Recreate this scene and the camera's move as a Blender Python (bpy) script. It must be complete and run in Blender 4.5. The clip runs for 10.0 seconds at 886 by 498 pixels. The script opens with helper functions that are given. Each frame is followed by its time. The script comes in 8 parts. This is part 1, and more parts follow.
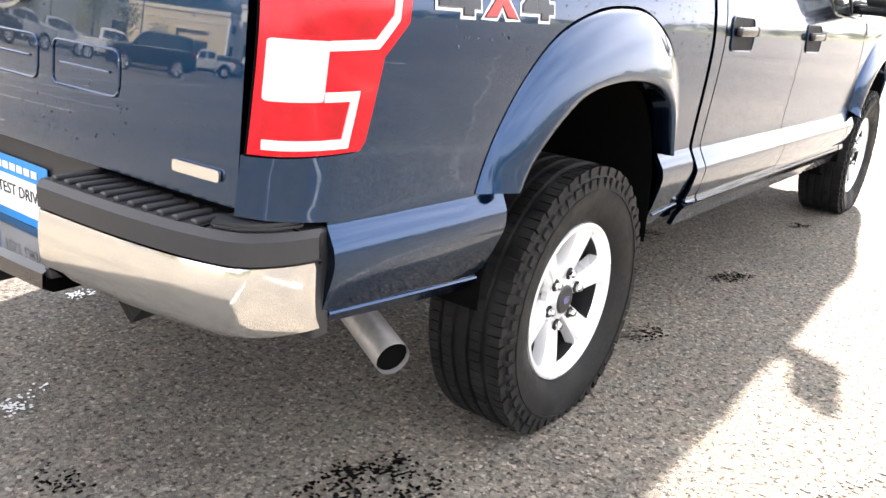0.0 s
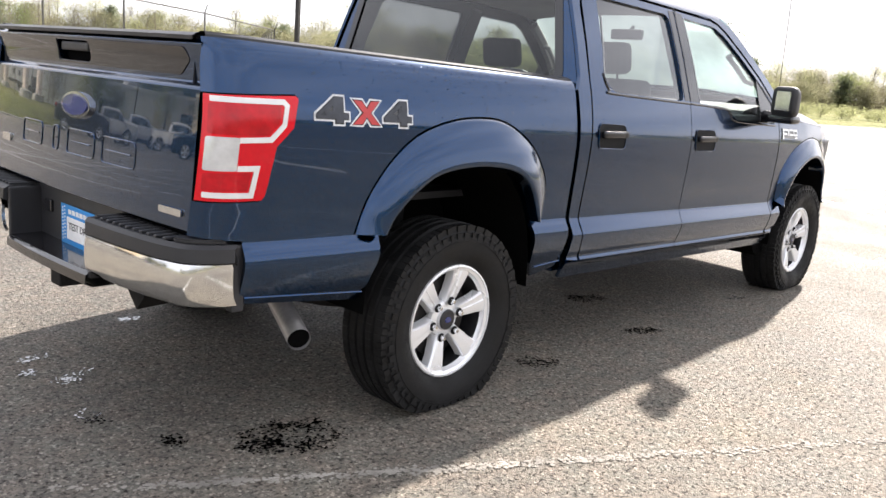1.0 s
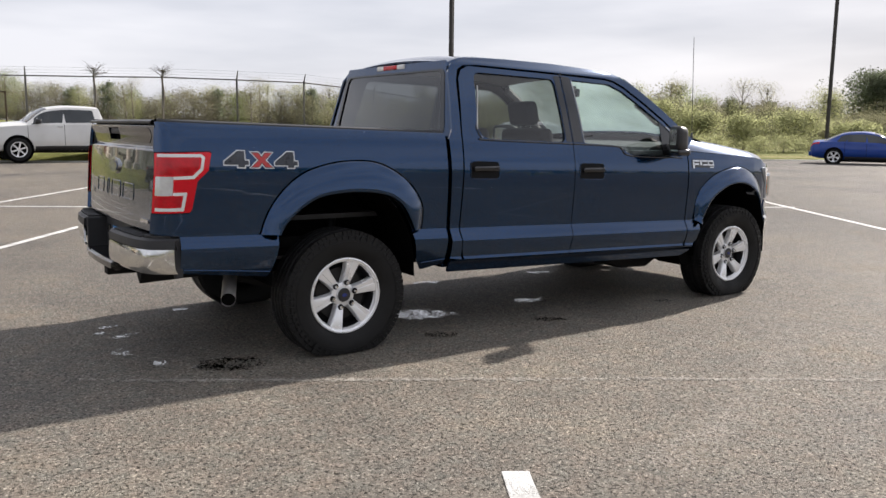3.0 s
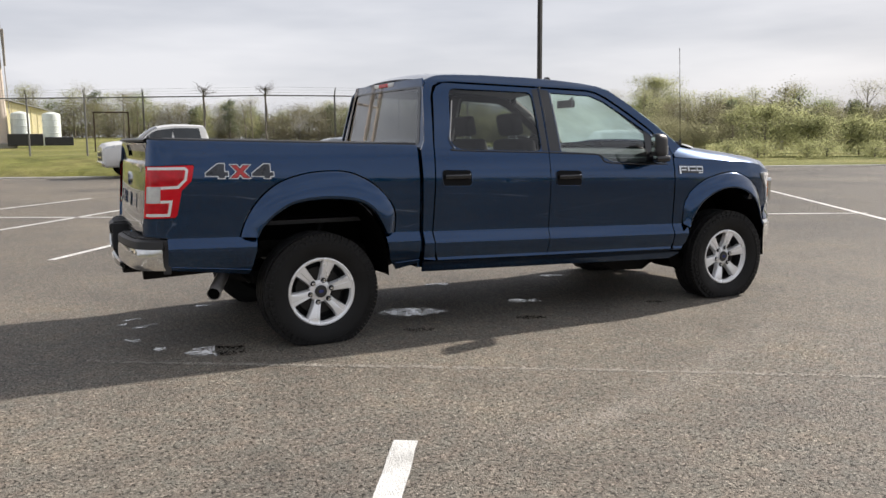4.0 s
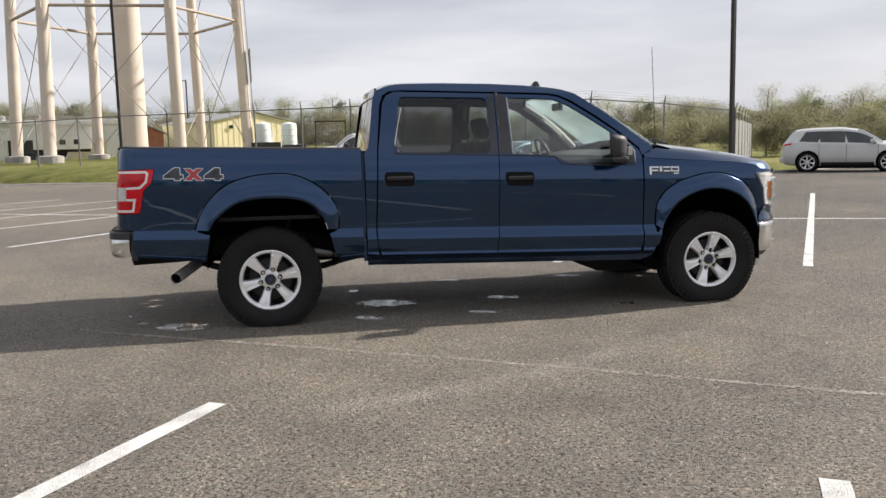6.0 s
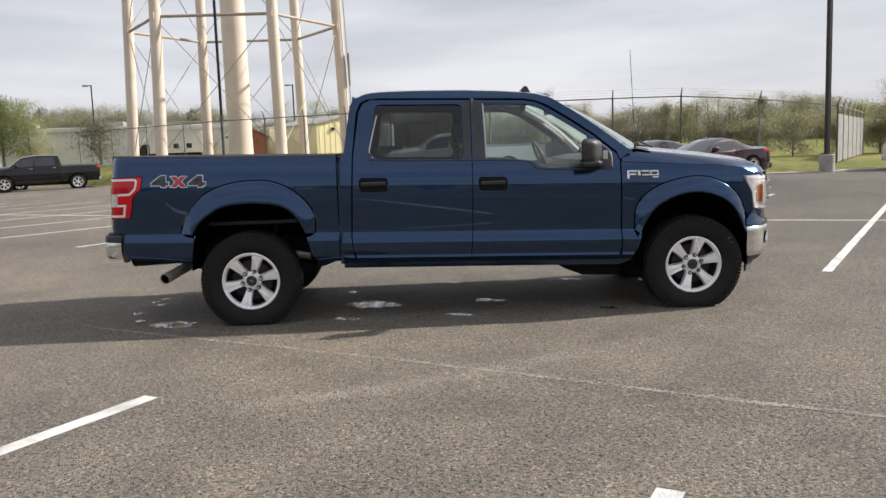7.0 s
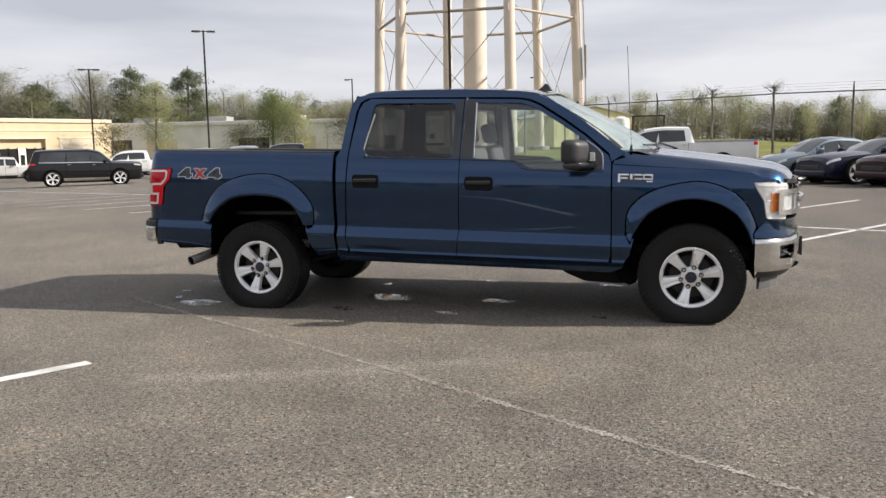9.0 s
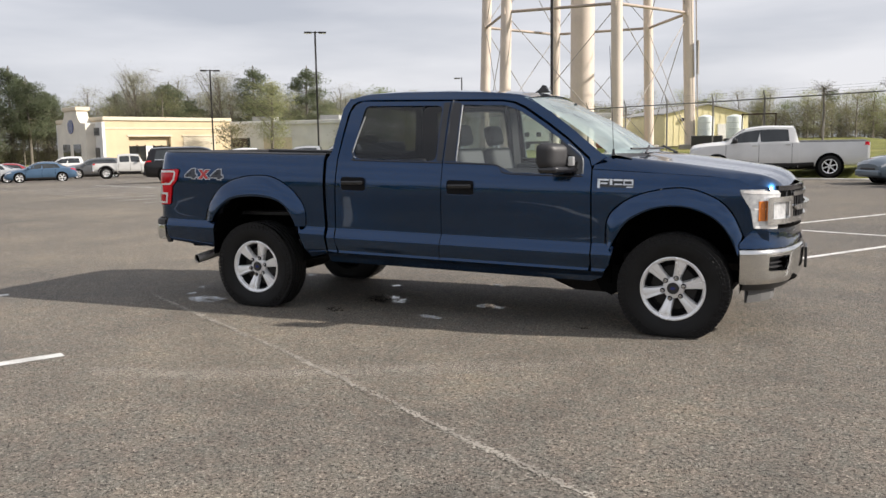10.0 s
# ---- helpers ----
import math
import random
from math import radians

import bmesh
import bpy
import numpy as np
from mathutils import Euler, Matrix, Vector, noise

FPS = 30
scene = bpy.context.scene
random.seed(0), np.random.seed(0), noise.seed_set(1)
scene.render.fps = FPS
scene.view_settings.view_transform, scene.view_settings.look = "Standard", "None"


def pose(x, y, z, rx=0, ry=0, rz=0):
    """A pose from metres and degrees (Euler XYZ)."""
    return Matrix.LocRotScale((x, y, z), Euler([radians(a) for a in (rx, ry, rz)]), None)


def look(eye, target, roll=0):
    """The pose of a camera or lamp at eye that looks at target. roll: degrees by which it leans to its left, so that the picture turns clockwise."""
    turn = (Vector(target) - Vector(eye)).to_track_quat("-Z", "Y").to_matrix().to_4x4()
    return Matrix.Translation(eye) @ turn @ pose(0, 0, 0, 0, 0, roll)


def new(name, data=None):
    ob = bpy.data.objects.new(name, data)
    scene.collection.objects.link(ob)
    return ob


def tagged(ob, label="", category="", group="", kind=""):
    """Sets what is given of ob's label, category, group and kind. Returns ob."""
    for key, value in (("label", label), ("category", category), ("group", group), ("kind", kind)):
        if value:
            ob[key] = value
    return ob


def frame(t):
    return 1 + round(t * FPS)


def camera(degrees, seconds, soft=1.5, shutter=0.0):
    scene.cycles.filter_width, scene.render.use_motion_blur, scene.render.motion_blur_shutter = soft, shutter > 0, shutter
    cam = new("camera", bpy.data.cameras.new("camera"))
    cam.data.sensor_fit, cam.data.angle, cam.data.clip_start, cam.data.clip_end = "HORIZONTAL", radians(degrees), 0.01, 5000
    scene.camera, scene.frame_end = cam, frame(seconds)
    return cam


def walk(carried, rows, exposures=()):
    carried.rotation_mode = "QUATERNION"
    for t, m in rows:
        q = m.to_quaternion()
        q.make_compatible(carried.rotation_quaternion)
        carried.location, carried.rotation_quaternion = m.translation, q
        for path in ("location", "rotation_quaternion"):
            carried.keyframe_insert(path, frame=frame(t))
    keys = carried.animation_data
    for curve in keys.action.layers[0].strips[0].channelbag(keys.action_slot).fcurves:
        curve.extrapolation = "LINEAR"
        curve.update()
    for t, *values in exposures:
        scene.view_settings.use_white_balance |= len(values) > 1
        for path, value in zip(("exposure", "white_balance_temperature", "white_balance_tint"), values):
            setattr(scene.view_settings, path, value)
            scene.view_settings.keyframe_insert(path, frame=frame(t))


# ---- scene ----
cam = camera(56.2, 10.0)
PATH = [
    (0, (-2.036, -1.964, 1.231), (-0.501, -0.846, 0.604), 4.7),
    (0.5, (-2.282, -2.538, 1.317), (-0.784, -1.318, 0.8), 5.0),
    (1, (-2.425, -3.116, 1.347), (-0.987, -1.789, 0.933), 4.4),
    (1.5, (-2.564, -3.717, 1.38), (-1.194, -2.303, 1.026), 3.0),
    (2, (-2.552, -4.291, 1.373), (-1.263, -2.796, 1.049), 2.1),
    (2.5, (-2.46, -4.899, 1.368), (-1.261, -3.326, 1.066), 1.1),
    (2.7, (-2.392, -5.119, 1.383), (-1.233, -3.516, 1.087), 1.0),
    (3.8, (-1.829, -6.178, 1.389), (-0.915, -4.419, 1.12), -0.3),
    (4, (-1.685, -6.342, 1.396), (-0.822, -4.557, 1.132), -0.4),
    (4.5, (-1.238, -6.693, 1.38), (-0.513, -4.847, 1.123), -0.8),
    (5, (-0.764, -7.022, 1.388), (-0.179, -5.126, 1.136), -1.0),
    (5.5, (-0.253, -7.262, 1.373), (0.198, -5.33, 1.121), -1.2),
    (6.8, (1.132, -7.677, 1.369), (1.257, -5.695, 1.127), -1.8),
    (7, (1.343, -7.711, 1.392), (1.412, -5.727, 1.15), -2.0),
    (7.5, (1.891, -7.753, 1.395), (1.81, -5.769, 1.155), -1.9),
    (8, (2.423, -7.714, 1.383), (2.187, -5.743, 1.143), -1.7),
    (8.5, (2.974, -7.631, 1.383), (2.587, -5.684, 1.141), -1.4),
    (9, (3.509, -7.508, 1.39), (2.979, -5.595, 1.145), -1.1),
    (9.5, (4.006, -7.302, 1.407), (3.341, -5.432, 1.161), -1.0),
    (10, (4.503, -7.085, 1.412), (3.713, -5.264, 1.167), -0.9),
]
walk(cam, [(t, look(eye, target, roll)) for t, eye, target, roll in PATH],
     exposures=[(0.0, 2.78, 6620, 14), (0.5, 2.28, 6560, 14), (1.0, 1.70, 6490, 14), (1.5, 1.30, 6440, 14), (2.0, 1.02, 6420, 14), (2.7, 0.78, 6410, 14), (4.0, 0.60, 6480, 12.5), (10.0, 0.60, 6480, 12.5)])

# ---- sky, sun ----
SUN_DIR = Vector((1.96, 0.42, 1.313)).normalized()
world = bpy.data.worlds.new("sky")
scene.world = world
world.use_nodes = True
wn, wl = world.node_tree.nodes, world.node_tree.links
wn.clear()
w_out, w_bg = wn.new("ShaderNodeOutputWorld"), wn.new("ShaderNodeBackground")
w_sky = wn.new("ShaderNodeTexSky")
w_sky.sky_type, w_sky.sun_disc = "NISHITA", False
w_sky.sun_elevation, w_sky.sun_rotation = math.asin(SUN_DIR.z), math.atan2(SUN_DIR.x, SUN_DIR.y)
w_sky.air_density, w_sky.dust_density, w_sky.ozone_density = 1.0, 2.5, 1.0
w_co, w_map = wn.new("ShaderNodeTexCoord"), wn.new("ShaderNodeMapping")
w_map.inputs["Scale"].default_value = (1.2, 1.2, 7.0)
w_map.inputs["Rotation"].default_value = (0.12, 0.05, 0.4)
w_noise, w_ramp = wn.new("ShaderNodeTexNoise"), wn.new("ShaderNodeValToRGB")
w_noise.inputs["Scale"].default_value, w_noise.inputs["Detail"].default_value = 1.6, 5.0
w_noise.inputs["Roughness"].default_value = 0.5
w_ramp.color_ramp.elements[0].position, w_ramp.color_ramp.elements[0].color = 0.36, (4.85, 5.12, 5.62, 1)
w_ramp.color_ramp.elements[1].position, w_ramp.color_ramp.elements[1].color = 0.66, (7.6, 7.7, 7.95, 1)
w_mix = wn.new("ShaderNodeMix")
w_mix.data_type = "RGBA"
w_mix.inputs[0].default_value = 0.88
wl.new(w_co.outputs["Generated"], w_map.inputs["Vector"])
wl.new(w_map.outputs["Vector"], w_noise.inputs["Vector"])
wl.new(w_noise.outputs["Fac"], w_ramp.inputs["Fac"])
wl.new(w_sky.outputs["Color"], w_mix.inputs[6])
wl.new(w_ramp.outputs["Color"], w_mix.inputs[7])
wl.new(w_mix.outputs[2], w_bg.inputs["Color"])
w_bg.inputs["Strength"].default_value = 0.077
wl.new(w_bg.outputs["Background"], w_out.inputs["Surface"])

sun = new("sun", bpy.data.lights.new("sun", "SUN"))
sun.data.energy, sun.data.angle, sun.data.color = 4.6, radians(1.4), (1.0, 0.93, 0.83)
sun.matrix_world = look(SUN_DIR * 60, (0, 0, 0))

# ---- materials ----
def nodes_of(name):
    m = bpy.data.materials.new(name)
    m.use_nodes = True
    n, l = m.node_tree.nodes, m.node_tree.links
    n.clear()
    out, b = n.new("ShaderNodeOutputMaterial"), n.new("ShaderNodeBsdfPrincipled")
    l.new(b.outputs[0], out.inputs[0])
    return m, n, l, b, out


def noise_of(n, l, scale, detail=4.0, rough=0.55, space="Object", stretch=None):
    co, t = n.new("ShaderNodeTexCoord"), n.new("ShaderNodeTexNoise")
    t.inputs["Scale"].default_value, t.inputs["Detail"].default_value, t.inputs["Roughness"].default_value = scale, detail, rough
    if stretch:
        mp = n.new("ShaderNodeMapping")
        mp.inputs["Scale"].default_value = stretch
        l.new(co.outputs[space], mp.inputs["Vector"])
        l.new(mp.outputs["Vector"], t.inputs["Vector"])
    else:
        l.new(co.outputs[space], t.inputs["Vector"])
    return t


def ramp_of(n, l, src, stops):
    r = n.new("ShaderNodeValToRGB")
    e = r.color_ramp.elements
    while len(e) < len(stops):
        e.new(0.5)
    for k, (p, c) in enumerate(stops):
        e[k].position = p
        e[k].color = (*c, 1) if len(c) == 3 else c
    l.new(src, r.inputs["Fac"])
    return r


def mul(c, f):
    return tuple(min(1.0, v * f) for v in c[:3])


def mixed(n, l, kind, a, b, fac):
    x = n.new("ShaderNodeMix")
    x.data_type, x.blend_type = "RGBA", kind
    for sock, v in ((0, fac), (6, a), (7, b)):
        if isinstance(v, (int, float)):
            x.inputs[sock].default_value = v
        elif isinstance(v, tuple):
            x.inputs[sock].default_value = (*v[:3], 1)
        else:
            l.new(v, x.inputs[sock])
    return x.outputs[2]


def surf(name, color, rough=0.5, metal=0.0, var=0.2, scale=3.0, fine=60.0, bump=0.0, bscale=200.0, rvar=0.1, coat=0.0, spec=0.5, rand=0.0):
    """A surface with broad and fine variation, roughness variation and relief."""
    m, n, l, b, out = nodes_of(name)
    broad, grain = noise_of(n, l, scale), noise_of(n, l, fine, 3)
    r1 = ramp_of(n, l, broad.outputs["Fac"], [(0.3, mul(color, 1 - var)), (0.7, mul(color, 1 + var))])
    r2 = ramp_of(n, l, grain.outputs["Fac"], [(0.35, (1 - var * 0.5,) * 3), (0.65, (1, 1, 1))])
    col = mixed(n, l, "MULTIPLY", r1.outputs["Color"], r2.outputs["Color"], 1.0)
    if rand:
        info = n.new("ShaderNodeObjectInfo")
        r3 = ramp_of(n, l, info.outputs["Random"], [(0.0, (1 - rand,) * 3), (1.0, (1, 1, 1))])
        col = mixed(n, l, "MULTIPLY", col, r3.outputs["Color"], 1.0)
    l.new(col, b.inputs["Base Color"])
    rr = ramp_of(n, l, broad.outputs["Fac"], [(0.3, (max(0.0, rough - rvar),) * 3), (0.7, (min(1.0, rough + rvar),) * 3)])
    l.new(rr.outputs["Color"], b.inputs["Roughness"])
    b.inputs["Metallic"].default_value = metal
    b.inputs["Specular IOR Level"].default_value = spec
    b.inputs["Coat Weight"].default_value = coat
    b.inputs["Coat Roughness"].default_value = 0.03
    if bump:
        bt, bp = noise_of(n, l, bscale, 4), n.new("ShaderNodeBump")
        bp.inputs["Strength"].default_value, bp.inputs["Distance"].default_value = bump, 1.0 / bscale
        l.new(bt.outputs["Fac"], bp.inputs["Height"])
        l.new(bp.outputs["Normal"], b.inputs["Normal"])
    return m


def dusty_rubber(name):
    """Black tyre rubber with a sheen, and dried grey-brown dust caught in broad smears and fine specks."""
    m, n, l, b, out = nodes_of(name)
    smear, speck = noise_of(n, l, 11.0, 5), noise_of(n, l, 120.0, 3)
    a = ramp_of(n, l, smear.outputs["Fac"], [(0.42, (0, 0, 0)), (0.66, (0.75, 0.75, 0.75))])
    c = ramp_of(n, l, speck.outputs["Fac"], [(0.35, (0.35, 0.35, 0.35)), (0.65, (1, 1, 1))])
    f = mixed(n, l, "MULTIPLY", a.outputs["Color"], c.outputs["Color"], 1.0)
    g = ramp_of(n, l, f, [(0.0, (0.0072, 0.0072, 0.0075)), (1.0, (0.027, 0.0262, 0.0255))])
    l.new(g.outputs["Color"], b.inputs["Base Color"])
    r = ramp_of(n, l, f, [(0.0, (0.48, 0.48, 0.48)), (0.6, (0.92, 0.92, 0.92))])
    l.new(r.outputs["Color"], b.inputs["Roughness"])
    b.inputs["Specular IOR Level"].default_value = 0.25
    bt, bp = noise_of(n, l, 300, 4), n.new("ShaderNodeBump")
    bp.inputs["Strength"].default_value, bp.inputs["Distance"].default_value = 0.3, 1.0 / 300
    l.new(bt.outputs["Fac"], bp.inputs["Height"])
    l.new(bp.outputs["Normal"], b.inputs["Normal"])
    return m


def pane(name, tint, gloss=0.03, base=0.085, power=4.0):
    """A thin glass sheet: a tinted clear layer under a gloss that follows Fresnel."""
    m, n, l, b, out = nodes_of(name)
    n.remove(b)
    tr, gl, mx, fr = n.new("ShaderNodeBsdfTransparent"), n.new("ShaderNodeBsdfGlossy"), n.new("ShaderNodeMixShader"), n.new("ShaderNodeLayerWeight")
    pw, ml, ad = n.new("ShaderNodeMath"), n.new("ShaderNodeMath"), n.new("ShaderNodeMath")
    pw.operation, ml.operation, ad.operation = "POWER", "MULTIPLY", "ADD"
    dirt = noise_of(n, l, 2.5, 5)
    rr = ramp_of(n, l, dirt.outputs["Fac"], [(0.3, mul(tint, 0.86)), (0.7, tint)])
    l.new(rr.outputs["Color"], tr.inputs["Color"])
    gl.inputs["Roughness"].default_value = gloss
    fr.inputs["Blend"].default_value = 0.5
    pw.inputs[1].default_value, ml.inputs[1].default_value, ad.inputs[1].default_value = power, 1.0 - base, base
    l.new(fr.outputs["Facing"], pw.inputs[0])
    l.new(pw.outputs[0], ml.inputs[0])
    l.new(ml.outputs[0], ad.inputs[0])
    l.new(ad.outputs[0], mx.inputs[0])
    l.new(tr.outputs[0], mx.inputs[1])
    l.new(gl.outputs[0], mx.inputs[2])
    l.new(mx.outputs[0], out.inputs[0])
    return m


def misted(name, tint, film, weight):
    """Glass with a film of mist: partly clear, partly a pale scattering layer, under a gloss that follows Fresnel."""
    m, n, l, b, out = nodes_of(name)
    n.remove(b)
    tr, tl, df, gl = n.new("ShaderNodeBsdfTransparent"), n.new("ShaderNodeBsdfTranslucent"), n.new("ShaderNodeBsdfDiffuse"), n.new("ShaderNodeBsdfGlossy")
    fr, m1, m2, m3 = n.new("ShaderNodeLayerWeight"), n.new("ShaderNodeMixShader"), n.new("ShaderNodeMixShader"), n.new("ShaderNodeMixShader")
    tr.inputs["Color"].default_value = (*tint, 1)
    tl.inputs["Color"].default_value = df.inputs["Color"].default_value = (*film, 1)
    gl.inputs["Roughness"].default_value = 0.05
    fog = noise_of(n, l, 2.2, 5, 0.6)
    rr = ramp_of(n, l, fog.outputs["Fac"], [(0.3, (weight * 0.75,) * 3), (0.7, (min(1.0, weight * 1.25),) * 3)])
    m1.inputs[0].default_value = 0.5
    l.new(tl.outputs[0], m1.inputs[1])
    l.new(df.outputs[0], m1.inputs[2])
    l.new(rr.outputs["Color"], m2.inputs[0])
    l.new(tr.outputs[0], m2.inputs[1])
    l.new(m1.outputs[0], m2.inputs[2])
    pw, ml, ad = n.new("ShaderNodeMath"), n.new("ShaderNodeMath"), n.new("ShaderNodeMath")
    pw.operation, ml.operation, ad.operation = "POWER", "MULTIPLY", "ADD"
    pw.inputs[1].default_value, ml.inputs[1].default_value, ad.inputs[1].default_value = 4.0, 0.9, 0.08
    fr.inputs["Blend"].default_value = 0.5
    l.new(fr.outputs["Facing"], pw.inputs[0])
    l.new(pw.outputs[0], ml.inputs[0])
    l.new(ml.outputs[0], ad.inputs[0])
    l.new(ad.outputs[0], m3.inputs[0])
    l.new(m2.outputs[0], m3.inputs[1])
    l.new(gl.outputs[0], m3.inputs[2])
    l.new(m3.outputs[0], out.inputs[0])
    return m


def car_paint(name, color, metal=0.5, rough=0.32, flake=0.25, ior=1.5, spec=0.5):
    m, n, l, b, out = nodes_of(name)
    broad = noise_of(n, l, 1.2, 4)
    v = n.new("ShaderNodeTexVoronoi")
    co = n.new("ShaderNodeTexCoord")
    v.inputs["Scale"].default_value = 900
    l.new(co.outputs["Object"], v.inputs["Vector"])
    fl = ramp_of(n, l, v.outputs["Color"], [(0.2, (1 - flake,) * 3), (0.9, (1, 1, 1))])
    dust = noise_of(n, l, 9.0, 6, 0.7)
    base = ramp_of(n, l, broad.outputs["Fac"], [(0.3, mul(color, 0.92)), (0.7, mul(color, 1.08))])
    col = mixed(n, l, "MULTIPLY", base.outputs["Color"], fl.outputs["Color"], 1.0)
    film = ramp_of(n, l, dust.outputs["Fac"], [(0.55, (0, 0, 0)), (0.85, (0.014, 0.014, 0.014))])
    col = mixed(n, l, "MIX", col, (0.32, 0.30, 0.27), film.outputs["Color"])
    l.new(col, b.inputs["Base Color"])
    b.inputs["Metallic"].default_value, b.inputs["Roughness"].default_value = metal, rough
    b.inputs["Specular IOR Level"].default_value = spec
    b.inputs["Coat Weight"].default_value, b.inputs["Coat IOR"].default_value = 1.0, ior
    cr = ramp_of(n, l, dust.outputs["Fac"], [(0.4, (0.01,) * 3), (0.8, (0.05,) * 3)])
    l.new(cr.outputs["Color"], b.inputs["Coat Roughness"])
    return m


PAINT = car_paint("navy_paint", (0.0008, 0.035, 0.108), 0.98, 0.19, 0.3, 1.53)
GAP = surf("black_void", (0.004, 0.004, 0.004), 0.9, spec=0.02)
PLASTIC = surf("black_plastic", (0.022, 0.022, 0.024), 0.48, bump=0.25, bscale=900)
CUP_BLACK = surf("dull_black_cup", (0.006, 0.006, 0.007), 0.55, spec=0.15)
TRIM_BLACK = surf("gloss_black_trim", (0.012, 0.012, 0.014), 0.12, coat=0.4)
RUBBER = dusty_rubber("tyre_rubber")
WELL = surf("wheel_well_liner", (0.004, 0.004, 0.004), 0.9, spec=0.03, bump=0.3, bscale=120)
CHROME = surf("chrome", (0.70, 0.70, 0.69), 0.11, 1.0, var=0.04, rvar=0.03)
ALLOY = surf("alloy", (0.93, 0.935, 0.945), 0.24, 0.42, var=0.06, fine=300, coat=0.4)
CAST_IRON = surf("rusty_brake_iron", (0.03, 0.028, 0.027), 0.6, 0.2, var=0.3, spec=0.3)
# near-black instead of alloy: the shade inside the rim, put into the colour
BARREL_SHADE = surf("rim_barrel_shade", (0.022, 0.022, 0.024), 0.5, 0.3, var=0.3, fine=90, spec=0.2)
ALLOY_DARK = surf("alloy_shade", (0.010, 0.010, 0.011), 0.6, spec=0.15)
STEEL = surf("exhaust_steel", (0.48, 0.46, 0.44), 0.42, 0.55, var=0.2, scale=14, bump=0.2, bscale=250)
IRON = surf("frame_iron", (0.02, 0.019, 0.018), 0.75, 0.0, var=0.4, bump=0.4, bscale=90, spec=0.15)
RED = surf("red_lens", (0.66, 0.002, 0.012), 0.12, var=0.12, scale=9, coat=0.25, spec=0.35)
DEEP_RED = surf("deep_red_lens", (0.52, 0.002, 0.010), 0.14, var=0.22, scale=16, coat=0.25, spec=0.35)
LENS_WHITE = surf("white_lens", (0.78, 0.77, 0.76), 0.15, var=0.06, scale=20, coat=1.0)
LENS_CLEAR = surf("clear_lens", (0.66, 0.67, 0.68), 0.14, 0.35, var=0.10, scale=22, coat=1.0)
HEAD_LENS = surf("headlamp_lens", (0.74, 0.76, 0.78), 0.10, 0.45, var=0.25, scale=20, coat=1.0)
AMBER = surf("amber_lens", (0.62, 0.17, 0.02), 0.12, var=0.15, scale=30, coat=1.0)
GLASS = pane("clear_glass", (0.84, 0.94, 0.91), base=0.115)
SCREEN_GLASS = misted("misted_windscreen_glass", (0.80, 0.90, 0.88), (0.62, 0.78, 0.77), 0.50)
EDGE_GREY = surf("grey_rubber_edge", (0.30, 0.31, 0.32), 0.4)
TINT = pane("privacy_glass", (0.37, 0.39, 0.39), base=0.05, power=2.8)
CLOTH = surf("grey_seat_cloth", (0.075, 0.075, 0.08), 0.9, bump=0.5, bscale=500)
DASH = surf("grey_interior_plastic", (0.045, 0.045, 0.048), 0.6, bump=0.2, bscale=500)
LINING = surf("headlining", (0.42, 0.41, 0.39), 0.95, bump=0.2, bscale=400)
BLUE_OVAL = surf("blue_enamel", (0.010, 0.025, 0.16), 0.2, coat=1.0)
DECAL_GREY = surf("decal_grey", (0.055, 0.060, 0.072), 0.35, 0.3, var=0.4, scale=14)
DECAL_WHITE = surf("decal_white", (0.80, 0.80, 0.80), 0.35)
DECAL_SILVER = surf("decal_silver", (0.74, 0.75, 0.76), 0.35)
DECAL_RED = surf("decal_red", (0.55, 0.05, 0.05), 0.4)
CARD_BLUE = surf("card_blue", (0.02, 0.25, 0.62), 0.5)

# ---- building tools ----
def mesh_ob(name, verts, faces, material, parent=None, label="", smooth=True, kind=""):
    me = bpy.data.meshes.new(name)
    me.from_pydata([tuple(v) for v in verts], [], faces)
    me.materials.append(material)
    if smooth:
        me.polygons.foreach_set("use_smooth", [True] * len(me.polygons))
    ob = new(name, me)
    ob.parent = parent
    return tagged(ob, label=label, kind=kind)


def part(name, bm, material, parent, label="", smooth=False, sharp=0.6):
    """Links a bmesh as one mesh object under a thing or a part."""
    bmesh.ops.recalc_face_normals(bm, faces=bm.faces)
    me = bpy.data.meshes.new(name)
    if smooth:
        for f in bm.faces:
            f.smooth = True
        for e in bm.edges:
            if len(e.link_faces) == 2 and e.calc_face_angle(0) > sharp:
                e.smooth = False
    bm.to_mesh(me)
    bm.free()
    me.materials.append(material)
    ob = new(name, me)
    ob.parent = parent
    return tagged(ob, label=label)


def thing(name, m, label, category, group="", kind=""):
    ob = new(name)
    ob.matrix_world = m
    ob.empty_display_size = 0.2
    return tagged(ob, label, category, group, kind)


def box(bm, x0, x1, y0, y1, z0, z1, bev=0.0, seg=2, m=None):
    vs = bmesh.ops.create_cube(bm, size=1.0)["verts"]
    for v in vs:
        v.co = Vector(((x0 + x1) / 2 + v.co.x * (x1 - x0), (y0 + y1) / 2 + v.co.y * (y1 - y0), (z0 + z1) / 2 + v.co.z * (z1 - z0)))
    if bev:
        es = list({e for v in vs for e in v.link_edges})
        r = bmesh.ops.bevel(bm, geom=es, offset=bev, segments=seg, affect="EDGES", profile=0.6)
        vs = list({v for f in r["faces"] for v in f.verts} | {v for v in vs if v.is_valid})
    if m is not None:
        bmesh.ops.transform(bm, matrix=m, verts=[v for v in vs if v.is_valid])
    return vs


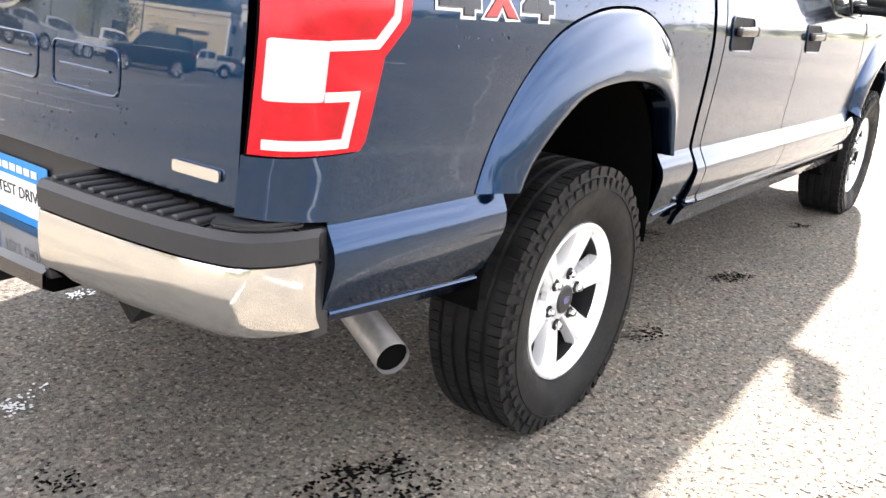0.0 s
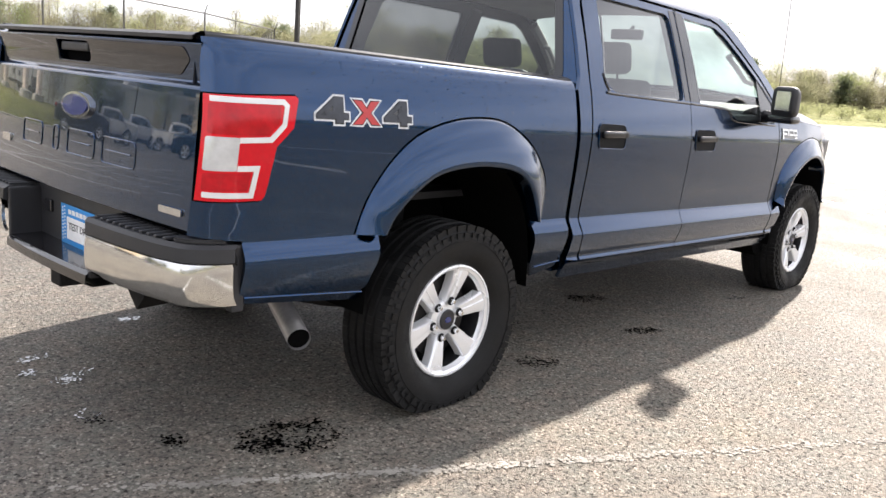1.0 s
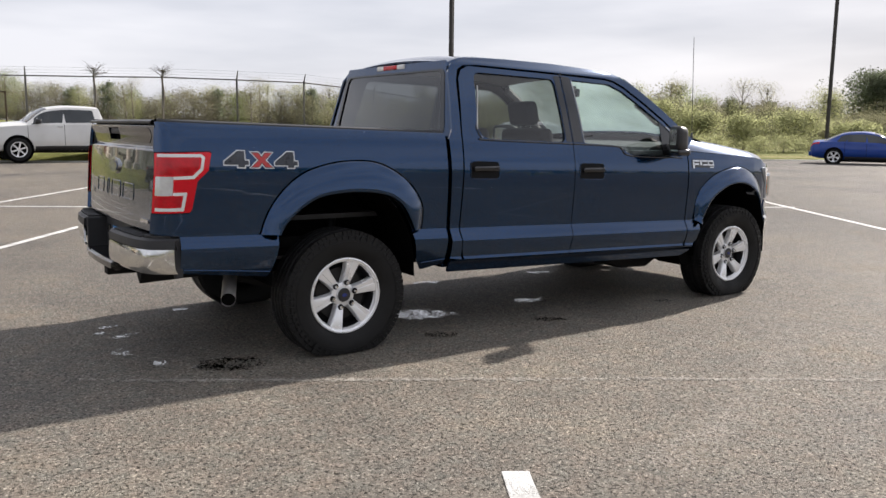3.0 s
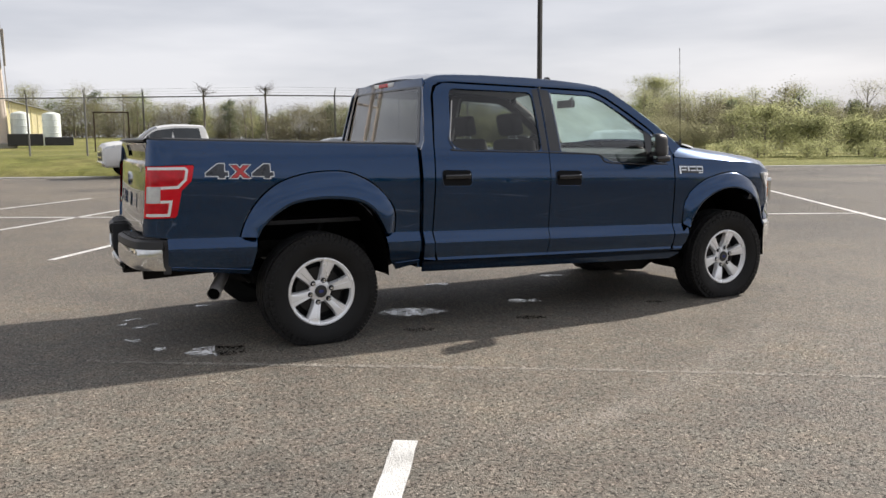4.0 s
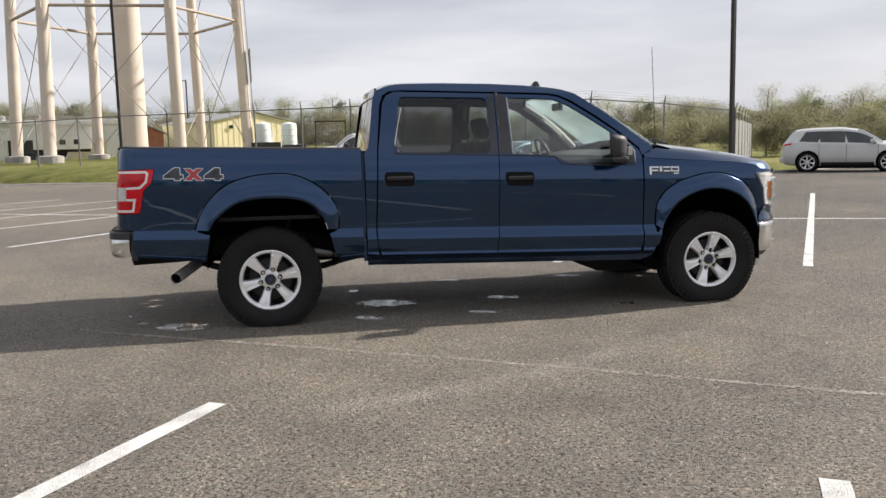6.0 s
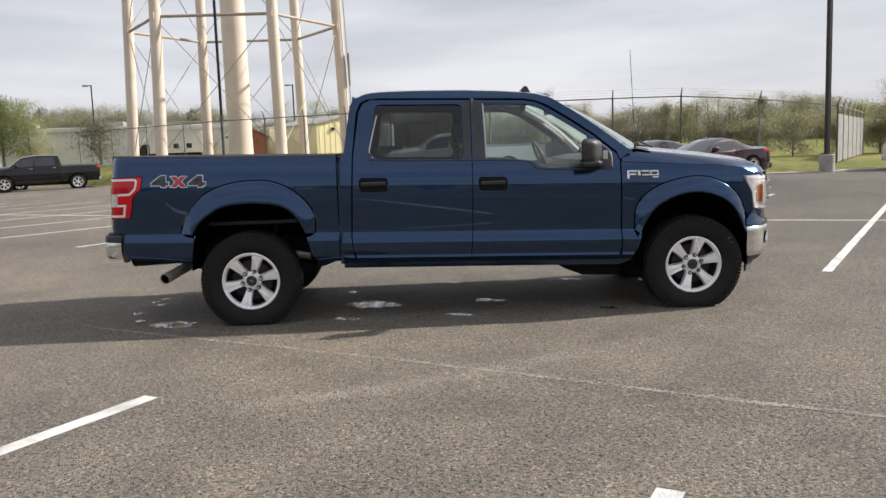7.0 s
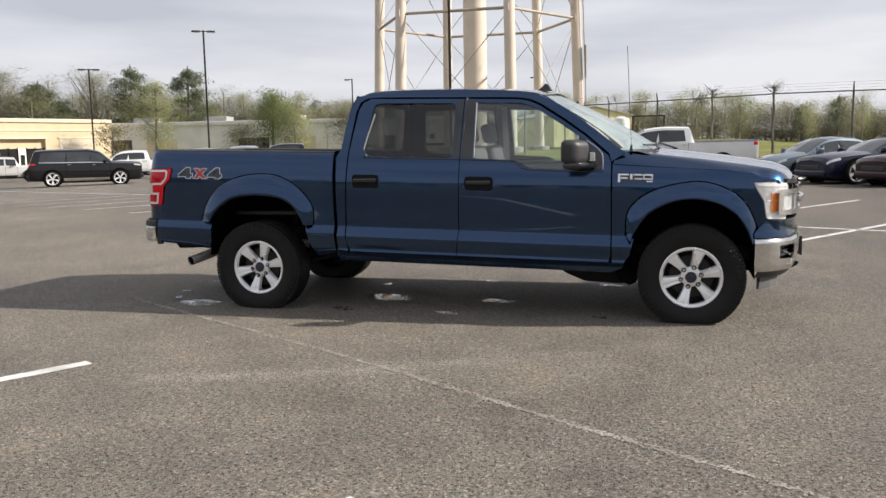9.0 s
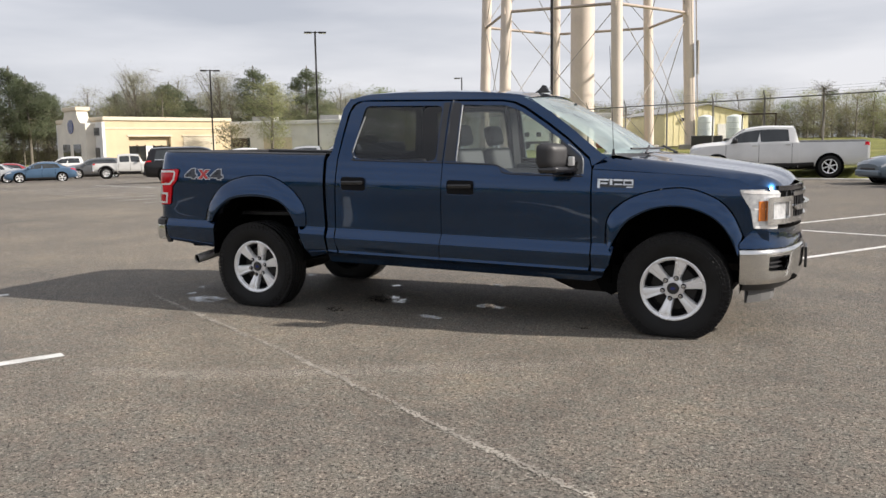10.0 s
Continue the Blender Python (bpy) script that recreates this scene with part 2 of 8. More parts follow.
def tube(bm, pts, rad, seg=8, caps=True):
    """A round bar through the points; rad is one radius or one for each point."""
    pts = [Vector(p) for p in pts]
    rads = rad if isinstance(rad, (list, tuple)) else [rad] * len(pts)
    rings = []
    up = Vector((0, 0, 1))
    for i, p in enumerate(pts):
        d = (pts[min(i + 1, len(pts) - 1)] - pts[max(i - 1, 0)]).normalized()
        a = d.cross(up if abs(d.z) < 0.95 else Vector((1, 0, 0))).normalized()
        b = d.cross(a)
        rings.append([bm.verts.new(p + (a * math.cos(t) + b * math.sin(t)) * rads[i]) for t in [2 * math.pi * k / seg for k in range(seg)]])
    for r0, r1 in zip(rings, rings[1:]):
        for k in range(seg):
            bm.faces.new((r0[k], r0[(k + 1) % seg], r1[(k + 1) % seg], r1[k]))
    if caps:
        bm.faces.new(rings[0][::-1])
        bm.faces.new(rings[-1])
    return rings


def lathe(bm, prof, seg=48, axis="y", mid=(0, 0, 0)):
    """Turns a profile of (radius, along) round an axis."""
    rings = []
    for r, h in prof:
        ring = []
        for k in range(seg):
            t = 2 * math.pi * k / seg
            c, s = r * math.cos(t), r * math.sin(t)
            p = (c, h, s) if axis == "y" else (c, s, h)
            ring.append(bm.verts.new(Vector(p) + Vector(mid)))
        rings.append(ring)
    for r0, r1 in zip(rings, rings[1:]):
        for k in range(seg):
            bm.faces.new((r0[k], r0[(k + 1) % seg], r1[(k + 1) % seg], r1[k]))
    return rings


def prism(bm, outline, depth, place):
    """A plate: place(u, v, d) puts the outline point (u, v) at depth d."""
    a = [bm.verts.new(place(u, v, 0.0)) for u, v in outline]
    b = [bm.verts.new(place(u, v, depth)) for u, v in outline]
    bm.faces.new(a)
    bm.faces.new(b[::-1])
    for i in range(len(a)):
        j = (i + 1) % len(a)
        bm.faces.new((a[i], b[i], b[j], a[j]))


def rounded(pts, r=0.02, n=3):
    """The outline with its corners rounded."""
    out = []
    for i, p in enumerate(pts):
        p, a, b = Vector(p), Vector(pts[i - 1]), Vector(pts[(i + 1) % len(pts)])
        ra, rb = min(r, (a - p).length * 0.45), min(r, (b - p).length * 0.45)
        p0, p1 = p + (a - p).normalized() * ra, p + (b - p).normalized() * rb
        for k in range(n + 1):
            t = k / n
            q = p0 * (1 - t) ** 2 + p * 2 * t * (1 - t) + p1 * t * t
            out.append((q.x, q.y))
    return out


def lerp_table(table, x):
    if x <= table[0][0]:
        return table[0][1]
    for (x0, y0), (x1, y1) in zip(table, table[1:]):
        if x <= x1:
            return y0 + (y1 - y0) * (x - x0) / (x1 - x0)
    return table[-1][1]


def soft_table(table, x, w):
    return sum(lerp_table(table, x + w * k) for k in (-1, -0.5, 0, 0.5, 1)) / 5


def skin(name, outline, surface, material, parent, holes=(), cuts_u=(), cuts_v=(), rim=0.018, label=""):
    """A sheet-metal panel: a flat outline (with holes), cut finely and laid on the surface (u, v) -> point, its edges turned in by rim.
    The normals are the surface's own, so that it shines evenly."""
    bm = bmesh.new()
    for loop in (outline, *holes):
        vs = [bm.verts.new((u, v, 0)) for u, v in loop]
        for i in range(len(vs)):
            bm.edges.new((vs[i], vs[(i + 1) % len(vs)]))
    bmesh.ops.triangle_fill(bm, edges=bm.edges[:], use_beauty=True, use_dissolve=False)
    for k, cuts in ((0, cuts_u), (1, cuts_v)):
        for c in cuts:
            co, no = (Vector((c, 0, 0)), Vector((1, 0, 0))) if k == 0 else (Vector((0, c, 0)), Vector((0, 1, 0)))
            bmesh.ops.bisect_plane(bm, geom=bm.verts[:] + bm.edges[:] + bm.faces[:], plane_co=co, plane_no=no, dist=1e-5)
    bmesh.ops.dissolve_degenerate(bm, dist=1e-5, edges=bm.edges[:])
    uv = {v: (v.co.x, v.co.y) for v in bm.verts}
    bm.verts.index_update()
    verts, norms = [], []
    eps = 0.002
    for v in bm.verts:
        u, w = uv[v]
        p = Vector(surface(u, w))
        du = Vector(surface(u + eps, w)) - Vector(surface(u - eps, w))
        dv = Vector(surface(u, w + eps)) - Vector(surface(u, w - eps))
        nn = du.cross(dv)
        norms.append(nn.normalized() if nn.length > 0 else Vector((0, 0, 1)))
        verts.append(p)
    faces, fn = [], []
    for f in bm.faces:
        idx = [v.index for v in f.verts]
        if f.normal.z < 0:
            idx = idx[::-1]
        faces.append(idx)
        fn.append(True)
    n0 = len(verts)
    if rim:
        back = {}
        for e in bm.edges:
            if len(e.link_faces) == 1:
                for v in e.verts:
                    if v not in back:
                        back[v] = len(verts)
                        verts.append(verts[v.index] - norms[v.index] * rim)
        for e in bm.edges:
            if len(e.link_faces) == 1:
                f = e.link_faces[0]
                a, b = e.verts
                order = [v for v in f.verts]
                if order[(order.index(a) + 1) % len(order)] != b:
                    a, b = b, a
                if f.normal.z < 0:
                    a, b = b, a
                faces.append([b.index, a.index, back[a], back[b]])
                fn.append(False)
    bm.free()
    me = bpy.data.meshes.new(name)
    me.from_pydata([tuple(v) for v in verts], [], faces)
    me.polygons.foreach_set("use_smooth", [True] * len(me.polygons))
    me.update()
    loops = []
    for poly, own in zip(me.polygons, fn):
        for vi in poly.vertices:
            loops.append(tuple(norms[vi]) if own and vi < n0 else tuple(poly.normal))
    me.normals_split_custom_set(loops)
    me.materials.append(material)
    ob = new(name, me)
    ob.parent = parent
    return tagged(ob, label=label)


def sheet(name, surface, us, vs, material, parent, label="", rim=0.012):
    """A rectangular skin over the values us and vs."""
    return skin(name, [(us[0], vs[0]), (us[-1], vs[0]), (us[-1], vs[-1]), (us[0], vs[-1])], surface, material, parent, cuts_u=us[1:-1], cuts_v=vs[1:-1], rim=rim, label=label)


def spread(a, b, n):
    return [a + (b - a) * i / n for i in range(n + 1)]

# ---- ground, lot, kerb, painted lines ----
def asphalt():
    m, n, l, b, out = nodes_of("worn_asphalt")
    big, mid, grit = noise_of(n, l, 0.22, 5), noise_of(n, l, 1.4, 6, 0.62), noise_of(n, l, 150, 3, 0.65)
    holes, tint = noise_of(n, l, 46, 3, 0.70), noise_of(n, l, 9, 4, 0.6)
    v = n.new("ShaderNodeTexVoronoi")
    co = n.new("ShaderNodeTexCoord")
    v.inputs["Scale"].default_value = 108
    l.new(co.outputs["Object"], v.inputs["Vector"])
    stones = ramp_of(n, l, v.outputs["Color"], [(0.15, (0.112, 0.105, 0.097)), (0.5, (0.170, 0.158, 0.144)), (0.78, (0.232, 0.214, 0.192)), (0.92, (0.38, 0.355, 0.32))])
    worn = ramp_of(n, l, big.outputs["Fac"], [(0.3, (0.76, 0.77, 0.80)), (0.68, (1.24, 1.20, 1.12))])
    spots = ramp_of(n, l, mid.outputs["Fac"], [(0.30, (0.74, 0.74, 0.75)), (0.55, (1.0, 1.0, 1.0)), (0.78, (1.22, 1.18, 1.10))])
    hue = ramp_of(n, l, tint.outputs["Fac"], [(0.35, (0.93, 0.97, 0.95)), (0.65, (1.06, 1.0, 0.95))])
    pits = ramp_of(n, l, holes.outputs["Fac"], [(0.365, (0.24, 0.24, 0.24)), (0.455, (1, 1, 1))])
    # the tone drops to about 0.72 towards the east, its edge wavering with noise
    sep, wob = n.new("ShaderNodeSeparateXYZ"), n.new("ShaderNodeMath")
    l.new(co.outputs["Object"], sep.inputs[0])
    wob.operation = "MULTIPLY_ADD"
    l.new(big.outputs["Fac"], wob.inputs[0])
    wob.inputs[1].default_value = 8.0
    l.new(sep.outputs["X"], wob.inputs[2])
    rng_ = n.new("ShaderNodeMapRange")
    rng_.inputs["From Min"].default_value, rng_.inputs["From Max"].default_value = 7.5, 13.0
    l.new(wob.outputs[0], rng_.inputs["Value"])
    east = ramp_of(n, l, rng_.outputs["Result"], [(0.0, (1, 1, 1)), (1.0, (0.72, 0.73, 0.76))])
    c = mixed(n, l, "MULTIPLY", stones.outputs["Color"], worn.outputs["Color"], 1.0)
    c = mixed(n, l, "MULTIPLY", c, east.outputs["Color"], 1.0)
    for x in (spots, hue, pits):
        c = mixed(n, l, "MULTIPLY", c, x.outputs["Color"], 1.0)
    l.new(c, b.inputs["Base Color"])
    rr = ramp_of(n, l, mid.outputs["Fac"], [(0.3, (0.58,) * 3), (0.7, (0.82,) * 3)])
    l.new(rr.outputs["Color"], b.inputs["Roughness"])
    b.inputs["Specular IOR Level"].default_value = 0.12
    add, bp = n.new("ShaderNodeMath"), n.new("ShaderNodeBump")
    add.operation = "MULTIPLY_ADD"
    l.new(pits.outputs["Color"], add.inputs[0])
    add.inputs[1].default_value = 0.8
    l.new(grit.outputs["Fac"], add.inputs[2])
    bp.inputs["Strength"].default_value, bp.inputs["Distance"].default_value = 0.9, 0.007
    l.new(add.outputs[0], bp.inputs["Height"])
    l.new(bp.outputs["Normal"], b.inputs["Normal"])
    return m


def grass_ground():
    m, n, l, b, out = nodes_of("spring_turf")
    big, mid, fine = noise_of(n, l, 0.12, 5), noise_of(n, l, 1.3, 5, 0.65), noise_of(n, l, 24, 4, 0.7)
    tone = ramp_of(n, l, big.outputs["Fac"], [(0.3, (0.15, 0.18, 0.055)), (0.52, (0.23, 0.24, 0.085)), (0.72, (0.34, 0.30, 0.15))])
    spots = ramp_of(n, l, mid.outputs["Fac"], [(0.3, (0.6, 0.6, 0.55)), (0.7, (1.25, 1.2, 1.1))])
    blades = ramp_of(n, l, fine.outputs["Fac"], [(0.3, (0.55, 0.55, 0.5)), (0.7, (1.2, 1.2, 1.1))])
    c = mixed(n, l, "MULTIPLY", tone.outputs["Color"], spots.outputs["Color"], 1.0)
    c = mixed(n, l, "MULTIPLY", c, blades.outputs["Color"], 1.0)
    l.new(c, b.inputs["Base Color"])
    b.inputs["Roughness"].default_value = 0.95
    b.inputs["Specular IOR Level"].default_value = 0.2
    bp = n.new("ShaderNodeBump")
    bp.inputs["Strength"].default_value, bp.inputs["Distance"].default_value = 1.0, 0.06
    l.new(fine.outputs["Fac"], bp.inputs["Height"])
    l.new(bp.outputs["Normal"], b.inputs["Normal"])
    return m


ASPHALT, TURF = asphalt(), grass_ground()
CONCRETE = surf("pale_concrete", (0.36, 0.35, 0.32), 0.85, var=0.25, scale=1.5, bump=0.4, bscale=60)
LINE_PAINT = surf("worn_white_line_paint", (0.63, 0.63, 0.61), 0.7, var=0.32, scale=5, fine=90, bump=0.8, bscale=110)

# The edge of the lot, from west to east: grass lies beyond it.
KERB = [(-120, 104), (-75, 78), (-40, 62), (-20, 45), (-14, 36.5), (-9, 32), (5, 26.2), (11, 25.4), (15, 22.6), (22, 24.2), (30, 21.3), (38, 18.2), (60, 11), (120, -6)]


def kerb_y(x):
    return lerp_table(KERB, x)


def lot_z(x, y):
    return -0.019 * min(65.0, max(0.0, -x - 10))


def turf_z(x, y):
    d = y - kerb_y(x)
    west = min(1.0, max(0.0, (21 - x) / 6))
    rise = 0.66 * min(1.0, max(0.0, (d - 0.5) / 4.5)) + 0.22 * min(1.0, max(0.0, (d - 8) / 25))
    far = min(1.0, max(0.0, (d - 40) / 160)) * 1.5
    return lot_z(x, kerb_y(x)) * max(0.0, 1 - max(0, d) / 30) + 0.035 + west * rise + far + 0.03 * noise.noise((x * 0.3, y * 0.3, 0))


def axis(near, far, fine, coarse):
    a = spread(-near, near, int(2 * near / fine))
    out = [-far, -far * 0.6, -far * 0.35, -far * 0.2] + spread(-far * 0.12, -near, 8)[:-1] + a + spread(near, far * 0.12, 8)[1:] + [far * 0.2, far * 0.35, far * 0.6, far]
    return sorted(set(out))


def grid_sheet(name, xs, ys, height, material, label, category):
    verts = [(x, y, height(x, y)) for y in ys for x in xs]
    nx = len(xs)
    faces = [(j * nx + i, j * nx + i + 1, (j + 1) * nx + i + 1, (j + 1) * nx + i) for j in range(len(ys) - 1) for i in range(nx - 1)]
    ob = mesh_ob(name, verts, faces, material, None)
    return tagged(ob, label, category, kind="structure")


def ground_z(x, y):
    if y < kerb_y(x) + 0.05 and abs(x) < 118 and y > -118:
        return -1.4
    return turf_z(x, y) if y > -100 else 0.0


grid_sheet("ground", axis(75, 2400, 1.5, 10), axis(75, 2400, 1.5, 10), ground_z, TURF, "patchy spring grass round the parking lot", "ground")
# the lot: columns of quads from its southern edge to the kerb
lot_x = sorted(set(spread(-118, 118, 118) + [k[0] for k in KERB if abs(k[0]) < 118]))
lot_rows = spread(0, 1, 40)
lv = [(x, -118 + (kerb_y(x) + 118) * t, lot_z(x, -118 + (kerb_y(x) + 118) * t)) for t in lot_rows for x in lot_x]
ln = len(lot_x)
lf = [(j * ln + i, j * ln + i + 1, (j + 1) * ln + i + 1, (j + 1) * ln + i) for j in range(len(lot_rows) - 1) for i in range(ln - 1)]
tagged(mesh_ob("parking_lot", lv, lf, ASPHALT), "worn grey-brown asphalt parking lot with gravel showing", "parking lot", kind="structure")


def kerb_run():
    bm = bmesh.new()
    prof = [(-0.20, -0.05), (-0.18, 0.025), (-0.14, 0.045), (0.14, 0.05), (0.16, -0.2)]
    pts = [(x, kerb_y(x)) for x in sorted(set(spread(-118, 118, 118)))]
    rows = [[bm.verts.new((x, y + o, lot_z(x, y) + h)) for o, h in prof] for x, y in pts]
    for a, b in zip(rows, rows[1:]):
        for i in range(len(prof) - 1):
            bm.faces.new((a[i], b[i], b[i + 1], a[i + 1]))
    return tagged(part("kerb", bm, CONCRETE, None), "pale concrete kerb along the grass", "kerb", kind="structure")


kerb_run()
U, V = Vector((0.555, 0.832, 0)), Vector((0.905, -0.425, 0))


def stripe(a, b, width, label="worn white painted parking line"):
    """A painted line with slightly ragged edges, 4 mm above the lot."""
    a, b = Vector((*a, 0)), Vector((*b, 0))
    d = (b - a)
    n = max(2, int(d.length / 0.12))
    side = Vector((-d.y, d.x, 0)).normalized() * width / 2
    verts, faces = [], []
    for i in range(n + 1):
        p = a + d * i / n
        for s in (-1, 1):
            q = p + side * s * (1 + 0.10 * noise.noise((p.x * 6, p.y * 6, s * 3.0)))
            verts.append((q.x, q.y, lot_z(q.x, q.y) + 0.004))
        if i:
            k = 2 * i
            faces.append((k - 2, k - 1, k + 1, k))
    ob = mesh_ob("parking_line", verts, faces, LINE_PAINT)
    return tagged(ob, label, "parking line", "parking lines", "structure")


west = Vector((-0.872, 0.489, 0))
feet = [(Vector((8.7, 5.25, 0)) - V * 2.68 * k, U * 5.7, U * 6.8) for k in range(0, 3)] + [(Vector((3.85, 7.53, 0)) + west * 2.85 * k, U * 5.4, U * 5.7) for k in (1, 2)]
feet += [(Vector((11.72, 3.95, 0)), U * 5.7, U * 6.8)]
feet += [(Vector((-3.6, 11.7, 0)) + west * 2.42 * k, Vector((0.6, 0.8, 0)) * 4.85, Vector((0.6, 0.8, 0)) * 5.0) for k in range(13)]
for s, near, far in feet:
    for q in (s - near, s + far):
        stripe((s.x, s.y), (q.x, q.y), 0.10)
s0, s1 = Vector((11.78, 3.81, 0)), Vector((3.85, 7.53, 0))
s2 = s1 + west * 40
stripe((s0.x, s0.y), (s1.x, s1.y), 0.10, "long white painted line between two rows of bays")
stripe((s1.x, s1.y), (s2.x, s2.y), 0.10, "long white painted line between two rows of bays")
for k in range(-1, 3):
    e = Vector((-0.23, -2.92, 0)) + Vector((2.56, -1.65, 0)) * k
    q = e - Vector((0.5, 0.87, 0)) * 5.6
    stripe((e.x, e.y), (q.x, q.y), 0.115)
for k in range(0, 9):
    e = Vector((-14.5, 33.0, 0)) + Vector((-0.905, 0.425, 0)) * 2.7 * k
    q = e - U * 5.5
    stripe((e.x, e.y), (q.x, q.y), 0.10)

# wet spots on the lot: patches of ragged outline, and an old pale seam
WET = surf("standing_water", (0.010, 0.010, 0.010), 0.02, var=0.3, scale=9, bump=0.02, bscale=30, rvar=0.01, spec=1.0, coat=1.0)
SEAM = surf("pale_worn_seam", (0.34, 0.315, 0.275), 0.85, var=0.35, scale=6, fine=80, bump=0.8, bscale=110)
SCUFF = surf("faint_tyre_scuff", (0.40, 0.37, 0.325), 0.85, var=0.3, scale=6, fine=80, bump=0.8, bscale=110)
dots = random.Random(3)


def patch(name, material, cx, cy, rx, ry, turn, label, category, cell=0.0095, seed=0.0, fill=0.42, z=0.005):
    """A ragged flat patch: the cells of a fine grid that a noise field keeps."""
    verts, faces, seen = [], [], {}
    c, s = math.cos(turn), math.sin(turn)
    n, m = int(rx / cell) + 1, int(ry / cell) + 1

    def vid(i, j):
        if (i, j) not in seen:
            u = (i + 0.5 * noise.noise((i * 0.9, j * 0.9, seed))) * cell
            v = (j + 0.5 * noise.noise((j * 0.9, i * 0.9, seed + 5))) * cell
            seen[(i, j)] = len(verts)
            x, y = cx + u * c - v * s, cy + u * s + v * c
            verts.append((x, y, lot_z(x, y) + z))
        return seen[(i, j)]
    for i in range(-n, n):
        for j in range(-m, m):
            u, v = (i + 0.5) * cell, (j + 0.5) * cell
            r = math.hypot(u / rx, v / ry)
            f = 0.5 + 0.40 * noise.noise((u * 13, v * 13, seed)) + 0.25 * noise.noise((u * 50, v * 50, seed + 2)) + dots.uniform(-0.44, 0.44)
            if f > fill + 0.55 * r * r * r:
                faces.append((vid(i, j), vid(i + 1, j), vid(i + 1, j + 1), vid(i, j + 1)))
    ob = mesh_ob(name, verts, faces, material, None, smooth=False)
    return tagged(ob, label, category, category + "s", "stuff")


for k, (cx, cy, rx, ry, turn) in enumerate([(0.95, -0.28, 0.30, 0.20, -0.3), (2.02, -0.30, 0.19, 0.11, -0.3), (-0.68, -0.83, 0.25, 0.15, -0.3), (0.74, -0.86, 0.17, 0.10, -0.4), (1.70, -0.90, 0.15, 0.07, -0.4), (2.98, -0.86, 0.14, 0.06, -0.5),
                                             (1.70, 0.78, 0.15, 0.08, -0.2), (2.93, 0.70, 0.16, 0.08, -0.2), (0.70, 0.44, 0.09, 0.07, 0.0), (-1.07, 0.17, 0.16, 0.06, 0.4), (-1.20, 0.30, 0.07, 0.05, 0.4), (-1.10, 0.48, 0.10, 0.05, 0.3), (-1.04, -0.60, 0.06, 0.08, 0.2), (-1.17, -0.25, 0.08, 0.10, 0.0), (-0.51, 0.78, 0.09, 0.05, 0.2)]):
    patch("puddle", WET, cx, cy, rx, ry, turn, "shallow broken puddle on rough asphalt", "puddle", cell=0.0085, seed=k * 7.3, fill=0.52 if k in (0, 2) else 0.60)


def seam(points, width, label, dense, mat):
    """A worn pale trail: specks of dust and broken stone strewn along a line."""
    verts, faces = [], []
    for a, b in zip(points, points[1:]):
        a, b = Vector(a), Vector(b)
        d = (b - a).normalized()
        s = Vector((-d.y, d.x))
        for k in range(int((b - a).length * dense)):
            p = a.lerp(b, dots.random()) + s * dots.gauss(0, width / 2.6)
            if 0.6 * noise.noise((p.x * 1.1, p.y * 1.1, 3.0)) + 0.5 * noise.noise((p.x * 6, p.y * 6, 1.0)) < dots.uniform(-0.75, 0.25):
                continue
            p += s * 0.02 * noise.noise((p.x * 2.3, p.y * 2.3, 6.0))
            up = dots.uniform(0.0015, 0.0045)
            o, r, t0 = len(verts), dots.uniform(0.004, 0.011), dots.uniform(0, 6.28)
            for j in range(5):
                rr = r * dots.uniform(0.6, 1.2)
                x, y = p.x + d.x * 0.7 * rr * math.cos(t0 + j * 1.257) + rr * math.cos(t0 + j * 1.257) * 0.5, p.y + rr * math.sin(t0 + j * 1.257)
                verts.append((x, y, lot_z(x, y) + up))
            faces.append(tuple(range(o, o + 5)))
    ob = mesh_ob("seam", verts, faces, mat, None, smooth=False)
    return tagged(ob, label, "seam", "seams", "structure")


seam([(-1.5, -0.70), (-0.15, -1.52), (1.16, -2.27), (2.49, -3.13), (3.18, -3.57), (3.77, -3.92), (9.0, -7.3)], 0.036, "pale worn seam across the asphalt", 440, SEAM)
seam([(3.9, -1.2), (3.56, -1.55), (3.2, -1.86), (2.75, -2.18), (2.27, -2.44), (1.77, -2.67), (0.92, -3.04), (0.25, -3.21)], 0.22, "pale curved tyre scuff on the asphalt", 4200, SCUFF)

# ---- the blue crew-cab pickup ----
truck = thing("pickup_truck", pose(0, 0, 0), "dark blue four-door pickup truck with beads of rain, on asphalt", "pickup truck")
RAKE = 0.026
SIDE = [(0.44, 0.915), (0.52, 0.945), (0.545, 0.972), (0.56, 0.955), (0.60, 0.972), (0.675, 0.988), (0.748, 0.951), (0.80, 0.952), (0.86, 0.9572), (0.92, 0.9616), (0.98, 0.9652), (1.04, 0.9680), (1.09, 0.9690),
        (1.15, 0.967), (1.20, 0.960), (1.30, 0.938), (1.345, 0.926), (1.42, 0.900), (1.55, 0.856), (1.70, 0.798), (1.80, 0.757), (1.85, 0.735), (1.90, 0.690)]
BEDSIDE = [(0.44, 0.880), (0.50, 0.912), (0.56, 0.940), (0.62, 0.962), (0.662, 0.975), (0.690, 0.978), (0.715, 0.972), (0.735, 0.962)] + SIDE[6:14] + [(1.20, 0.960), (1.30, 0.940), (1.35, 0.927), (1.375, 0.908), (1.40, 0.87)]
